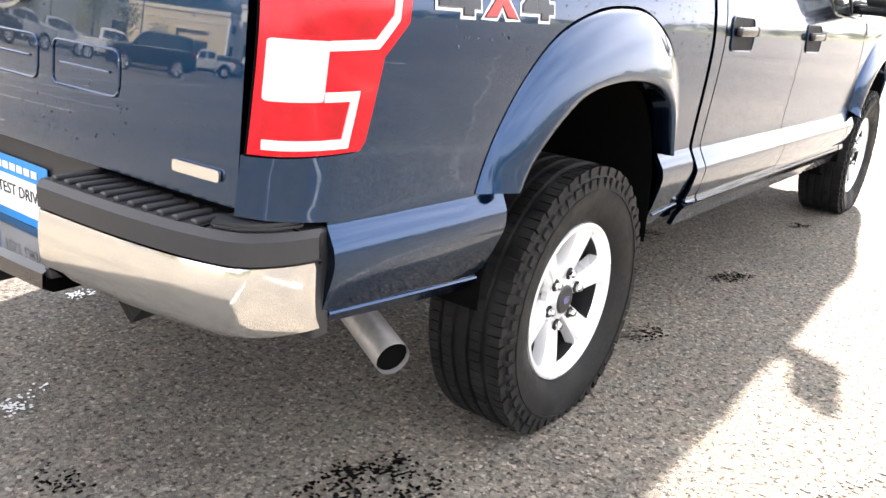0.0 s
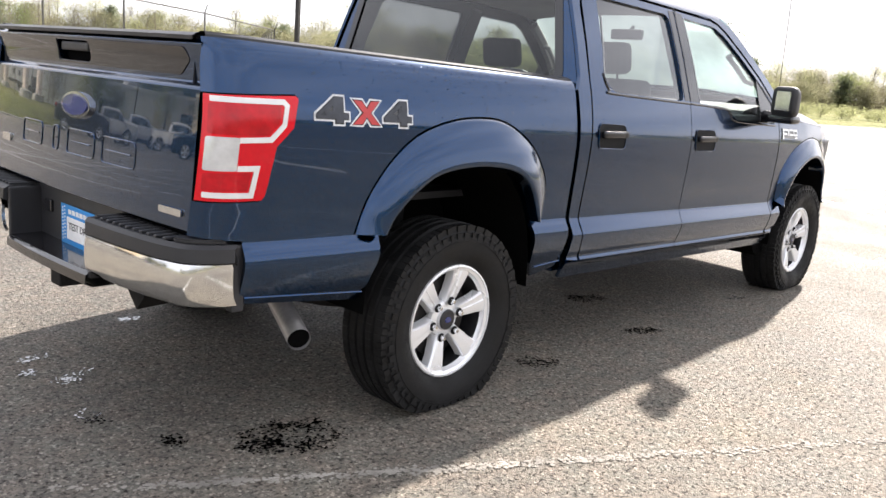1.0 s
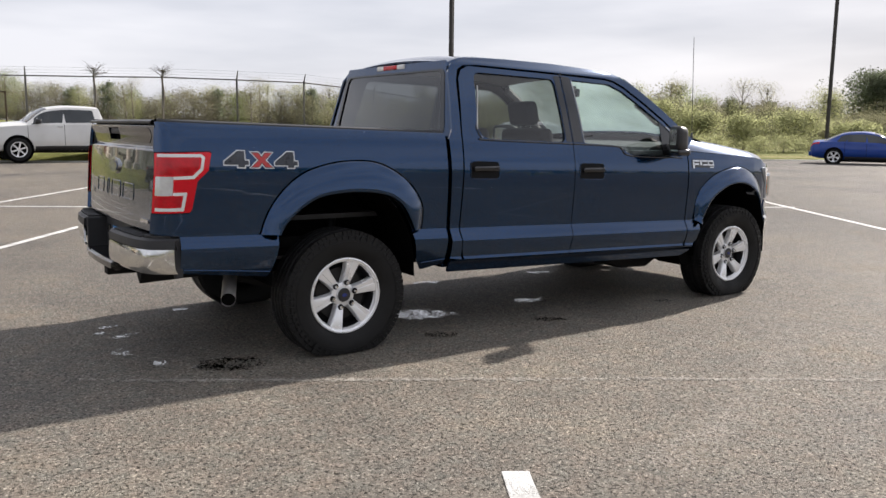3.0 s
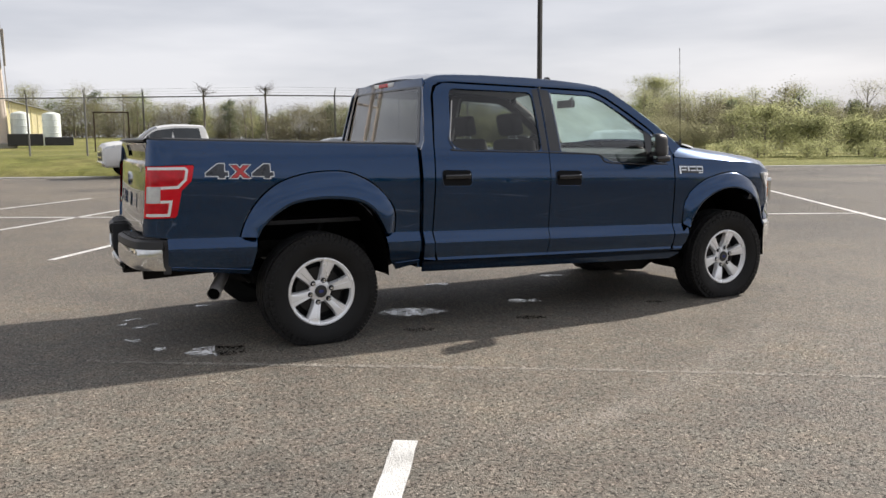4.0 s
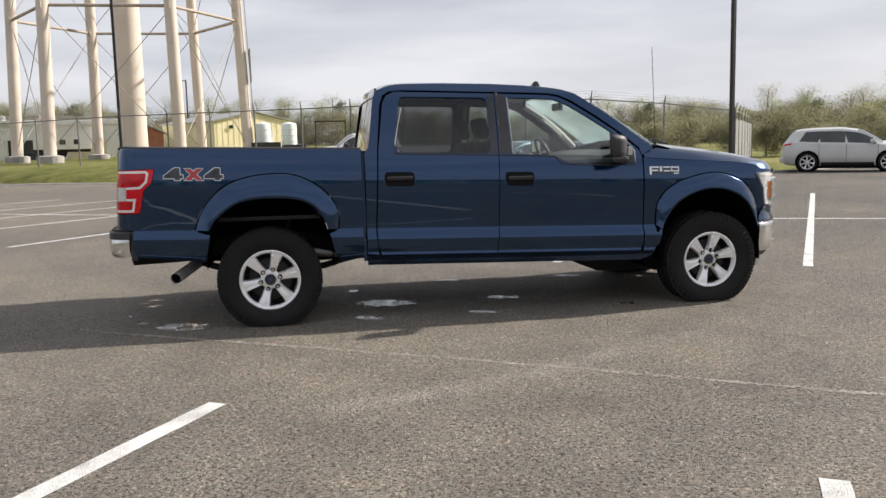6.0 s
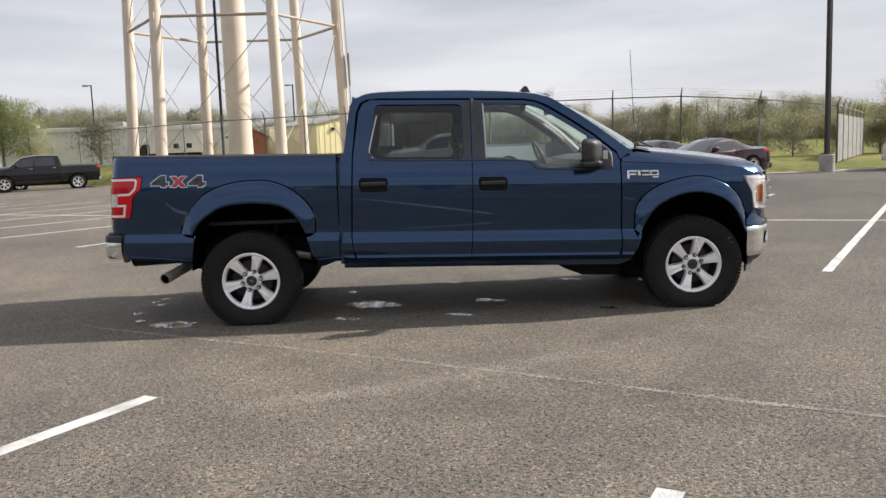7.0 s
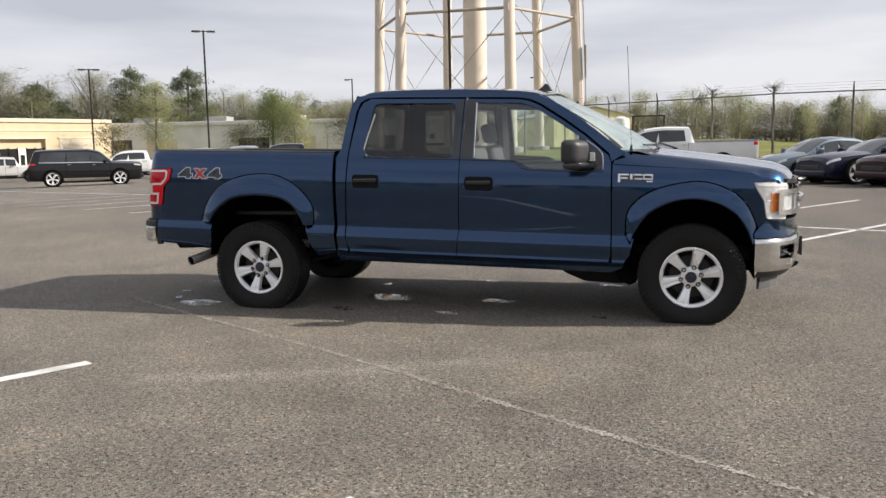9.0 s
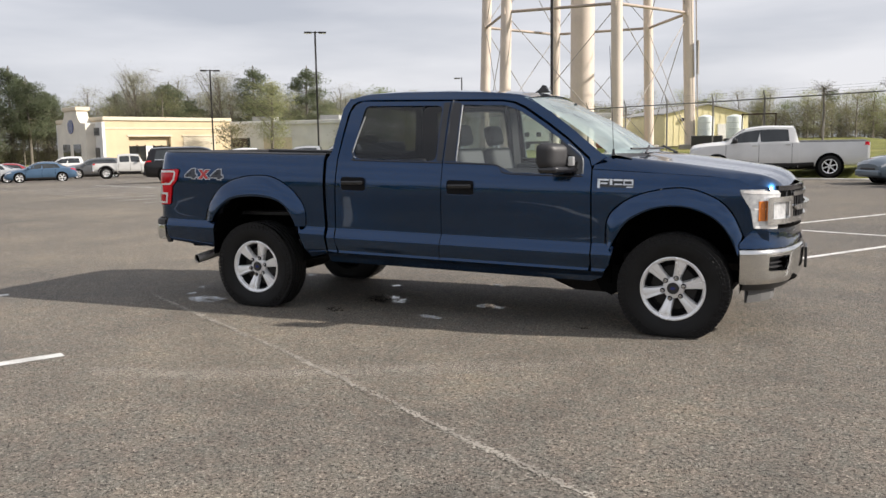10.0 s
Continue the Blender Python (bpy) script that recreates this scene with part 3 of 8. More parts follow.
PLAN = [(-1.118, -0.125), (-1.113, -0.102), (-1.098, -0.070), (-1.07, -0.045), (-1.03, -0.025), (-0.98, -0.014), (-0.9, -0.008), (-0.6, 0.0), (3.1, 0.0), (3.6, -0.012),
        (3.95, -0.04), (4.1, -0.065), (4.2, -0.095), (4.28, -0.135), (4.34, -0.19), (4.40, -0.30), (4.44, -0.42)]


def body(x, y, z):
    """A point of the body: its nose-down rake and the forward lean of its tail."""
    lean = max(0.0, min(1.0, (-0.85 - x) / 0.28)) * 0.085 * (z - 0.88)
    return Vector((x + lean, y, z - RAKE * x))


def side_y(x, z, table=SIDE):
    return soft_table(table, z, 0.010) + soft_table(PLAN, x, 0.012)


def on_side(sign, table=SIDE, proud=0.0):
    return lambda x, z: body(x, sign * (side_y(x, z, table) + proud), z) if sign > 0 else body(x, sign * (side_y(x, z, table) + proud), z)


Z_CUTS = [0.5, 0.53, 0.545, 0.552, 0.56, 0.575, 0.6, 0.64, 0.665, 0.675, 0.685, 0.71, 0.738, 0.748, 0.758, 0.78, 0.85, 0.95, 1.02, 1.05, 1.09, 1.13, 1.2, 1.26, 1.30, 1.325, 1.345, 1.36, 1.38, 1.42, 1.48, 1.55, 1.63, 1.70, 1.76, 1.80, 1.83, 1.86]
X_CUTS = [-1.115, -1.11, -1.1, -1.085, -1.065, -1.045, -1.03, -1.0, -0.95, -0.85, -0.6, -0.3, 0, 0.3, 0.6, 1.0, 1.4, 1.8, 2.2, 2.6, 3.0, 3.2, 3.4, 3.6, 3.75, 3.9, 4.0, 4.08, 4.15, 4.21, 4.27, 4.31]


def side_skin(name, outline, sign, material=PAINT, holes=(), table=SIDE, proud=0.0, rim=0.018, parent=truck, label=""):
    f = on_side(sign, table, proud)
    if sign > 0:
        outline = [(-x, z) for x, z in outline]
        holes = [[(-x, z) for x, z in h] for h in holes]
        return skin(name, outline, lambda u, v: f(-u, v), material, parent, holes, [-c for c in X_CUTS], Z_CUTS, rim, label)
    return skin(name, outline, f, material, parent, holes, X_CUTS, Z_CUTS, rim, label)


def arc(pts, n=4):
    """A smooth curve through the points."""
    out = []
    p = [pts[0]] + list(pts) + [pts[-1]]
    for i in range(1, len(p) - 2):
        a, b, c, d = (Vector(q) for q in p[i - 1:i + 3])
        for k in range(n):
            t = k / n
            q = 0.5 * (2 * b + (c - a) * t + (2 * a - 5 * b + 4 * c - d) * t * t + (3 * b - a - 3 * c + d) * t ** 3)
            out.append((q.x, q.y))
    out.append(tuple(pts[-1]))
    return out


R_OUT = arc([(-0.540, 0.757), (-0.493, 0.887), (-0.403, 1.012), (-0.278, 1.110), (-0.110, 1.166), (0.056, 1.186), (0.219, 1.176), (0.379, 1.104), (0.491, 1.001), (0.546, 0.893), (0.542, 0.757)])
R_IN = arc([(-0.430, 0.757), (-0.388, 0.826), (-0.292, 0.911), (-0.169, 0.974), (0.044, 0.998), (0.255, 0.979), (0.369, 0.918), (0.434, 0.824), (0.466, 0.757)])
F_OUT = arc([(3.165, 0.757), (3.174, 0.920), (3.238, 1.026), (3.375, 1.117), (3.578, 1.175), (3.759, 1.184), (3.939, 1.123), (4.053, 1.022), (4.125, 0.870)])
F_IN = arc([(3.205, 0.720), (3.260, 0.828), (3.352, 0.943), (3.533, 1.034), (3.714, 1.052), (3.873, 1.010), (3.986, 0.931), (4.055, 0.825), (4.102, 0.710)])

def lamp_pts(pts):
    """Lamp outlines, drawn in by the outer end and raised."""
    return [(x if x < -0.9 else -0.9 + (x + 0.9) * 0.86, z + 0.016) for x, z in pts]


LAMP = [(-1.116, 1.190), (-0.812, 1.204), (-0.800, 1.196), (-0.824, 1.104), (-0.899, 1.044), (-0.928, 0.893), (-0.940, 0.876), (-1.116, 0.868)]
LAMP = lamp_pts(LAMP)


def scaled(outline, k):
    c = sum((Vector(p) for p in outline), Vector((0, 0))) / len(outline)
    return [tuple(c + (Vector(p) - c) * k) for p in outline]


def offset(outline, d):
    """A closed outline pushed outwards by d (inwards if negative), with mitred corners."""
    n = len(outline)
    area = sum(outline[i][0] * outline[(i + 1) % n][1] - outline[(i + 1) % n][0] * outline[i][1] for i in range(n))
    k = d if area > 0 else -d
    out = []
    for i in range(n):
        p, a, b = Vector(outline[i]), Vector(outline[i - 1]), Vector(outline[(i + 1) % n])
        e0, e1 = (p - a).normalized(), (b - p).normalized()
        n0, n1 = Vector((e0.y, -e0.x)), Vector((e1.y, -e1.x))
        m = n0 + n1
        q = p + m * (k / max(0.45, m.dot(n0)))
        out.append((q.x, q.y))
    return out


def ribbon(path, w):
    """The outline of a band of width w along a path."""
    left, right = [], []
    for i, p in enumerate(path):
        p = Vector(p)
        a, b = Vector(path[max(i - 1, 0)]), Vector(path[min(i + 1, len(path) - 1)])
        d0, d1 = (p - a), (b - p)
        d = ((d0.normalized() if d0.length else d1.normalized()) + (d1.normalized() if d1.length else d0.normalized()))
        d = d.normalized()
        k = 1.0 / max(0.6, d.dot(d1.normalized() if d1.length else d0.normalized()))
        n = Vector((-d.y, d.x)) * w / 2 * k
        left.append(tuple(p + n))
        right.append(tuple(p - n))
    return right + left[::-1]


def flare(name, outer, inner, sign):
    """The raised lip round a wheel opening, leaning up to the sky."""
    n = 44

    def at(line, t):
        s = t * (len(line) - 1)
        i = min(int(s), len(line) - 2)
        return Vector(line[i]).lerp(Vector(line[i + 1]), s - i)
    prof = [(0.0, -0.012), (0.03, 0.004), (0.08, 0.010), (0.45, 0.031), (0.86, 0.053), (0.96, 0.054), (1.0, 0.043), (1.015, 0.0), (1.015, -0.06)]
    verts, faces = [], []
    for i in range(n + 1):
        a, b = at(outer, i / n), at(inner, i / n)
        for w, proud in prof:
            q = a + (b - a) * w
            verts.append(body(q.x, sign * (side_y(q.x, min(q.y, 1.1)) + proud), q.y))
    k = len(prof)
    for i in range(n):
        for j in range(k - 1):
            f = [i * k + j, i * k + j + 1, (i + 1) * k + j + 1, (i + 1) * k + j]
            faces.append(f if sign < 0 else f[::-1])
    return mesh_ob(name, verts, faces, PAINT, truck)


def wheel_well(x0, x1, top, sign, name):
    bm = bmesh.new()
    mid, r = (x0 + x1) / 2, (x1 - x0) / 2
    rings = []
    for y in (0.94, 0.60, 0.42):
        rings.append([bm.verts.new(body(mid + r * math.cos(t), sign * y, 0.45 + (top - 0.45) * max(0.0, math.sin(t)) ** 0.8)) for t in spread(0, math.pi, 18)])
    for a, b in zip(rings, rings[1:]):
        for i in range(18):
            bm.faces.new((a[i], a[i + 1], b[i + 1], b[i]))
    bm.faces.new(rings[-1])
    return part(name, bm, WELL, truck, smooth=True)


def wheel(x, z, sign, name="wheel"):
    """Road wheel: tyre with tread blocks and a flat foot, six-spoke alloy rim, nuts and cap. Built for the right side."""
    w = new(name)
    w.parent = truck
    w.matrix_basis = pose(x, 0, z, 0, 0, 0 if sign < 0 else 180)
    R, foot = 0.405, z

    def seat(v):
        if v.co.z < -(foot - 0.03):
            d = -v.co.z - (foot - 0.03)
            v.co.z = -(foot - 0.03) - 0.03 * (1 - math.exp(-d / 0.03))
            v.co.z = max(v.co.z, -foot)
        return v
    bm = bmesh.new()
    prof = [(0.222, -0.922), (0.229, -0.946), (0.256, -0.968), (0.300, -0.980), (0.335, -0.984), (0.352, -0.982), (0.358, -0.977), (0.372, -0.976), (0.388, -0.962), (0.397, -0.945),
            (0.399, -0.928), (0.393, -0.926), (0.393, -0.917), (0.401, -0.915), (0.402, -0.885), (0.394, -0.883), (0.394, -0.872), (0.403, -0.870), (0.404, -0.838), (0.395, -0.836), (0.395, -0.826), (0.403, -0.824),
            (0.402, -0.796), (0.394, -0.794), (0.394, -0.784), (0.400, -0.782), (0.396, -0.750), (0.380, -0.728), (0.33, -0.712), (0.26, -0.722), (0.232, -0.745)]
    lathe(bm, prof, 72)
    for v in bm.verts:
        seat(v)
    tyre = part("tyre", bm, RUBBER, w, "dusty black all-terrain tyre", smooth=True, sharp=0.5)
    bm = bmesh.new()
    for y0, r in ((-0.9715, 0.275), (-0.9855, 0.338)):
        lathe(bm, [(r - 0.002, y0 + 0.004), (r - 0.0015, y0 - 0.0015), (r + 0.0015, y0 - 0.0015), (r + 0.002, y0 + 0.004)], 72)
    for v in bm.verts:
        seat(v)
    # zigzag blocks moulded round the shoulder
    for k in range(54):
        m = Matrix.Rotation(-2 * math.pi * k / 54, 4, "Y")
        wide = 0.013 if k % 3 else 0.008
        box(bm, 0.346 - 0.008 * (k % 2), 0.372, -0.9848, -0.972, -wide, wide, m=m)
    for v in bm.verts:
        seat(v)
    part("sidewall_ribs", bm, RUBBER, tyre)
    bm = bmesh.new()
    for k in range(86):
        t = 2 * math.pi * k / 86
        m = Matrix.Rotation(-t, 4, "Y")
        box(bm, 0.374, 0.4005, -0.9745 + 0.004 * (k % 2), -0.932, -0.0120, 0.0120, m=m)
        for j, y in enumerate((-0.915, -0.870, -0.824, -0.782)):
            t2 = t + 0.05 * (j % 2) + 0.02 * j
            box(bm, 0.392, 0.4040, y + 0.001, y + 0.031, -0.0128, 0.0128, m=Matrix.Rotation(-t2, 4, "Y"))
    for v in bm.verts:
        seat(v)
    part("tread", bm, RUBBER, tyre)
    bm = bmesh.new()
    lathe(bm, [(0.252, -0.945), (0.248, -0.958), (0.240, -0.960), (0.2385, -0.952), (0.233, -0.950), (0.226, -0.948), (0.2235, -0.938), (0.218, -0.928)], 72)
    rim = part("rim", bm, ALLOY, w, "silver alloy rim", smooth=True, sharp=0.7)
    rim.scale = (0.945, 1, 0.945)
    bm = bmesh.new()
    lathe(bm, [(0.218, -0.928), (0.213, -0.88), (0.211, -0.78), (0.236, -0.75)], 72)
    part("barrel", bm, BARREL_SHADE, rim, "rim barrel coloured near black for the shade within", smooth=True)
    # a near-black disc painting the shade behind the spokes
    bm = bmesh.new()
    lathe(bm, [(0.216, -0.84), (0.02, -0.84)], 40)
    part("brake_shade_plate", bm, ALLOY_DARK, w)
    bm = bmesh.new()
    lathe(bm, [(0.165, -0.865), (0.163, -0.872), (0.07, -0.872)], 40)
    part("brake_disc", bm, CAST_IRON, w, smooth=True)
    turn = -0.24
    for k in range(6):
        t = turn + k * math.pi / 3
        bm = bmesh.new()
        # a spoke: flat face between steep flanks, one crest line, widening to the rim
        rows = []
        for r, half, y0 in ((0.050, 0.024, -0.912), (0.080, 0.027, -0.922), (0.12, 0.031, -0.932), (0.17, 0.038, -0.941), (0.208, 0.046, -0.946), (0.228, 0.052, -0.946)):
            sec = [(-half - 0.006, y0 + 0.045), (-half, y0 + 0.010), (-half * 0.86, y0 + 0.003), (-half * 0.35, y0), (half * 0.15, y0 + 0.001), (half * 0.22, y0 + 0.006), (half * 0.86, y0 + 0.004), (half, y0 + 0.011), (half + 0.006, y0 + 0.045)]
            rows.append([bm.verts.new((r, y, h)) for h, y in sec])
        for a, b in zip(rows, rows[1:]):
            for i in range(8):
                bm.faces.new((a[i], a[i + 1], b[i + 1], b[i]))
        bmesh.ops.transform(bm, matrix=Matrix.Rotation(t, 4, "Y"), verts=bm.verts)
        part("spoke", bm, ALLOY, rim, smooth=True, sharp=0.35)
    bm = bmesh.new()
    lathe(bm, [(0.085, -0.895), (0.080, -0.912), (0.066, -0.917), (0.05, -0.917), (0.046, -0.93)], 40)
    part("hub", bm, ALLOY, rim, smooth=True)
    for k in range(6):
        t = turn + k * math.pi / 3
        # dark raised disc standing for the shaded pocket round the nut
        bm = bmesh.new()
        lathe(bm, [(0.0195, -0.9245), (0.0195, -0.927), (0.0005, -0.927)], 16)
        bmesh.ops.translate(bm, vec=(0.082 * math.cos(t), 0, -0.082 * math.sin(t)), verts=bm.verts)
        part("nut_socket_shade", bm, ALLOY_DARK, rim)
        bm = bmesh.new()
        lathe(bm, [(0.0130, -0.905), (0.0130, -0.939), (0.009, -0.946), (0.0005, -0.946)], 6)
        bmesh.ops.translate(bm, vec=(0.082 * math.cos(t), 0, -0.082 * math.sin(t)), verts=bm.verts)
        part("lug_nut", bm, CHROME, rim)
    bm = bmesh.new()
    lathe(bm, [(0.046, -0.920), (0.045, -0.932), (0.040, -0.936), (0.0005, -0.937)], 32)
    cap = part("hub_cap", bm, PLASTIC, rim, "black hub cap with a blue oval", smooth=True)
    bm = bmesh.new()
    lathe(bm, [(0.017, -0.9365), (0.016, -0.9385), (0.0005, -0.9385)], 32)
    bmesh.ops.scale(bm, vec=(1.15, 1, 0.80), verts=bm.verts)
    part("oval", bm, BLUE_OVAL, cap)
    return w


# body sides
for sg in (-1, 1):
    bed = [(-0.985, 1.372), (0.735, 1.372), (0.735, 0.545), (0.72, 0.522), (0.565, 0.484), (0.515, 0.555), (0.466, 0.757), (0.549, 0.757)]
    bed += [(x * 1.012, 0.757 + (z - 0.757) * 1.012) for x, z in R_OUT[::-1][1:-1]]
    bed += [(-0.547, 0.757), (-0.430, 0.757), (-0.442, 0.65), (-0.475, 0.515), (-0.49, 0.507), (-0.962, 0.552), (-0.982, 0.566), (-0.985, 0.760), (-1.117, 0.770)]
    lo = scaled(LAMP, 1.02)
    bed += [(-1.117, lo[7][1])] + [lo[6], lo[5], lo[4], lo[3], lo[2], lo[1]] + [(-1.117, lo[0][1]), (-1.117, 1.30), (-1.110, 1.372)]
    side_skin("bed_side", bed[1:], sg, table=BEDSIDE)
    flare("fender_flare", R_OUT, R_IN, sg)
    flare("fender_flare", F_OUT, F_IN, sg)
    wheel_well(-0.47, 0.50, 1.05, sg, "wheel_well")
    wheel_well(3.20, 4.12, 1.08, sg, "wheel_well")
    # cab corner behind the rear door
    corner = [(0.765, 0.555), (0.855, 0.545), (0.834, 0.72), (0.865, 1.37), (0.905, 1.72), (0.935, 1.80), (0.99, 1.835), (1.10, 1.845), (2.30, 1.838), (2.40, 1.82), (2.49, 1.782), (2.68, 1.665), (2.86, 1.54), (3.035, 1.395), (3.055, 1.33),
              (3.16, 1.40), (3.10, 1.44), (2.90, 1.595), (2.70, 1.735), (2.53, 1.84), (2.42, 1.872), (1.0, 1.875), (0.90, 1.845), (0.855, 1.78), (0.80, 1.40), (0.765, 1.34)]
    side_skin("cab_side", corner, sg)
    # doors
    d_rear = [(0.875, 0.545), (1.806, 0.545), (1.826, 0.75), (1.838, 1.34), (1.846, 1.826), (1.03, 1.830), (0.965, 1.80), (0.93, 1.74), (0.876, 1.37), (0.845, 0.74), (0.850, 0.62)]
    w_rear = rounded([(1.066, 1.345), (1.778, 1.341), (1.780, 1.792), (1.065, 1.792), (1.008, 1.400)], 0.05)
    dr = side_skin("rear_door", d_rear, sg, holes=[w_rear])
    d_front = [(1.812, 0.545), (3.035, 0.545), (3.052, 0.60), (3.052, 1.32), (3.03, 1.375), (2.85, 1.525), (2.67, 1.648), (2.48, 1.765), (2.39, 1.805), (2.30, 1.820), (1.852, 1.826), (1.844, 1.34), (1.832, 0.75)]
    w_front = rounded([(1.951, 1.340), (2.262, 1.332), (2.33, 1.312), (2.42, 1.266), (2.985, 1.262), (2.990, 1.375), (2.825, 1.510), (2.642, 1.631), (2.45, 1.748), (2.33, 1.790), (1.946, 1.797)], 0.02)
    df = side_skin("front_door", d_front, sg, holes=[w_front])
    side_skin("window_glass", scaled(w_rear, 1.02), sg, TINT, proud=-0.014, rim=0, parent=dr, label="dark tinted privacy glass").visible_shadow = False
    side_skin("window_glass", scaled(w_front, 1.015), sg, GLASS, proud=-0.014, rim=0, parent=df, label="clear greenish glass").visible_shadow = False
    side_skin("pillar_trim", [(1.784, 1.345), (1.834, 1.345), (1.841, 1.818), (1.788, 1.816)], sg, TRIM_BLACK, proud=0.002, rim=0.004, parent=dr, label="black pillar trim")
    side_skin("pillar_trim", [(1.850, 1.345), (1.945, 1.345), (1.940, 1.800), (1.935, 1.815), (1.857, 1.818)], sg, TRIM_BLACK, proud=0.002, rim=0.004, parent=df, label="black pillar trim")
    side_skin("mirror_sail", [(2.78, 1.268), (2.985, 1.268), (2.995, 1.375), (2.945, 1.42), (2.80, 1.53)], sg, TRIM_BLACK, proud=-0.004, rim=0.006, parent=df, label="black mirror mounting panel")
    for d, line in ((dr, [(0.998, 1.43), (1.006, 1.392), (1.03, 1.352), (1.066, 1.338), (1.835, 1.332)]), (df, [(1.848, 1.332), (2.262, 1.325), (2.33, 1.304), (2.415, 1.258), (2.99, 1.253)])):
        bm = bmesh.new()
        f = on_side(sg, SIDE, 0.001)
        tube(bm, [f(x, z) for x, z in arc(line)], 0.006, 6)
        part("belt_moulding", bm, TRIM_BLACK, d)
    for d, line in ((dr, [(1.075, 1.70), (1.040, 1.56), (1.008, 1.42), (1.012, 1.378), (1.04, 1.352)]), (df, [(1.952, 1.795), (1.956, 1.55), (1.957, 1.345)]), (df, [(2.86, 1.49), (2.92, 1.45), (2.965, 1.41), (2.988, 1.36), (2.990, 1.27)])):
        bm = bmesh.new()
        f = on_side(sg, SIDE, -0.002)
        tube(bm, [f(x, z) for x, z in arc(line)], 0.0055, 6)
        part("window_edge", bm, EDGE_GREY, d, "pale rubber window edge")
    for line in ([(-0.966, 0.5735), (-0.72, 0.556), (-0.478, 0.537)], [(0.555, 0.533), (0.735, 0.55)]):
        bm = bmesh.new()
        f = on_side(sg, BEDSIDE, 0.002)
        tube(bm, [f(x, z) for x, z in line], 0.005, 6)
        part("panel_hem", bm, PAINT, truck, smooth=True)
    # a black sheet added behind the door gaps to make them dark
    side_skin("door_gap_filler", [(0.80, 0.50), (3.09, 0.50), (3.09, 1.37), (3.06, 1.41), (2.87, 1.565), (2.69, 1.69), (2.50, 1.805), (2.40, 1.845), (2.30, 1.855), (1.02, 1.86), (0.93, 1.83), (0.89, 1.75), (0.83, 1.37)], sg, GAP, holes=[scaled(w_rear, 1.0), scaled(w_front, 1.0)], proud=-0.024, rim=0, label="black filler sheet behind the door gaps")
    # handles
    for d, x0 in ((dr, 0.914), (df, 1.886)):
        bez = rounded([(x0, 1.080), (x0 + 0.236, 1.080), (x0 + 0.236, 1.196), (x0, 1.196)], 0.030)
        cup = side_skin("handle_recess", bez, sg, CUP_BLACK, proud=0.0015, rim=0.004, parent=d, label="black handle cup")
        lip = on_side(sg, SIDE, 0.003)
        bm = bmesh.new()
        tube(bm, [lip(x, z) for x, z in bez + bez[:1]], 0.0028, 6, False)
        part("cup_rim", bm, PAINT, cup, smooth=True)
        y = sg * (side_y(x0 + 0.11, 1.14) + 0.016)
        c = body(x0 + 0.118, y, 1.148)
        bm = bmesh.new()
        box(bm, c.x - 0.102, c.x + 0.102, c.y - 0.014, c.y + 0.014, c.z - 0.017, c.z + 0.017, 0.0115, 4)
        part("door_handle", bm, TRIM_BLACK, d, "gloss black pull handle", smooth=True)
        bm = bmesh.new()
        box(bm, c.x + 0.074, c.x + 0.100, c.y - 0.0155, c.y + 0.0155, c.z - 0.018, c.z + 0.018, 0.008, 3)
        part("handle_cap", bm, TRIM_BLACK, d, smooth=True)
    # rocker under the doors
    side_skin("rocker_panel", [(0.765, 0.46), (3.05, 0.46), (3.14, 0.50), (3.16, 0.54), (0.765, 0.54)], sg)
    # front fender
    fend = [(3.062, 0.545), (3.12, 0.50), (3.195, 0.60), (3.228, 0.735), (3.157, 0.757)]
    fend += [(3.66 + (x - 3.66) * 1.012, 0.757 + (z - 0.757) * 1.012) for x, z in F_OUT[1:]]
    fend += [(4.16, 0.80), (4.20, 0.775), (4.30, 0.775), (4.30, 0.895), (4.197, 0.905), (4.176, 1.048), (4.098, 1.180), (4.098, 1.250), (3.99, 1.268), (3.5, 1.29), (3.064, 1.312)]
    side_skin("front_fender", fend, sg)
    side_skin("fender_tip", [(4.02, 1.176), (4.30, 1.176), (4.285, 1.206), (4.16, 1.222), (4.09, 1.256), (4.02, 1.262)], sg, proud=-0.005, rim=0)
    # tail lamp
    tl = side_skin("tail_lamp", LAMP, sg, RED, table=BEDSIDE, proud=0.012, rim=0.03, label="red tail lamp with white light bars")
    side_skin("lamp_gasket", [(max(x, -1.1155), z) for x, z in scaled(LAMP, 1.03)], sg, GAP, table=BEDSIDE, proud=0.003, rim=0.01, parent=tl, label="black lamp gasket")
    for path in ([(-1.106, 1.178), (-0.870, 1.183), (-0.853, 1.172), (-0.868, 1.112), (-0.922, 1.066), (-1.03, 1.060)], [(-1.03, 0.974), (-0.966, 0.976), (-0.979, 0.892), (-1.106, 0.888)]):
        side_skin("light_bar", ribbon(lamp_pts(path), 0.017), sg, LENS_WHITE, table=BEDSIDE, proud=0.015, rim=0.004, parent=tl, label="white light bar")
    side_skin("reversing_lens", rounded(lamp_pts([(-1.110, 1.066), (-1.030, 1.068), (-1.032, 0.966), (-1.110, 0.962)]), 0.006), sg, LENS_CLEAR, table=BEDSIDE, proud=0.015, rim=0.004, parent=tl, label="clear reversing lens")
    side_skin("lens_insert", rounded(lamp_pts([(-1.108, 1.166), (-0.884, 1.170), (-0.890, 1.116), (-0.930, 1.078), (-1.108, 1.074)]), 0.008), sg, DEEP_RED, table=BEDSIDE, proud=0.0135, rim=0.002, parent=tl, label="deep red lens")
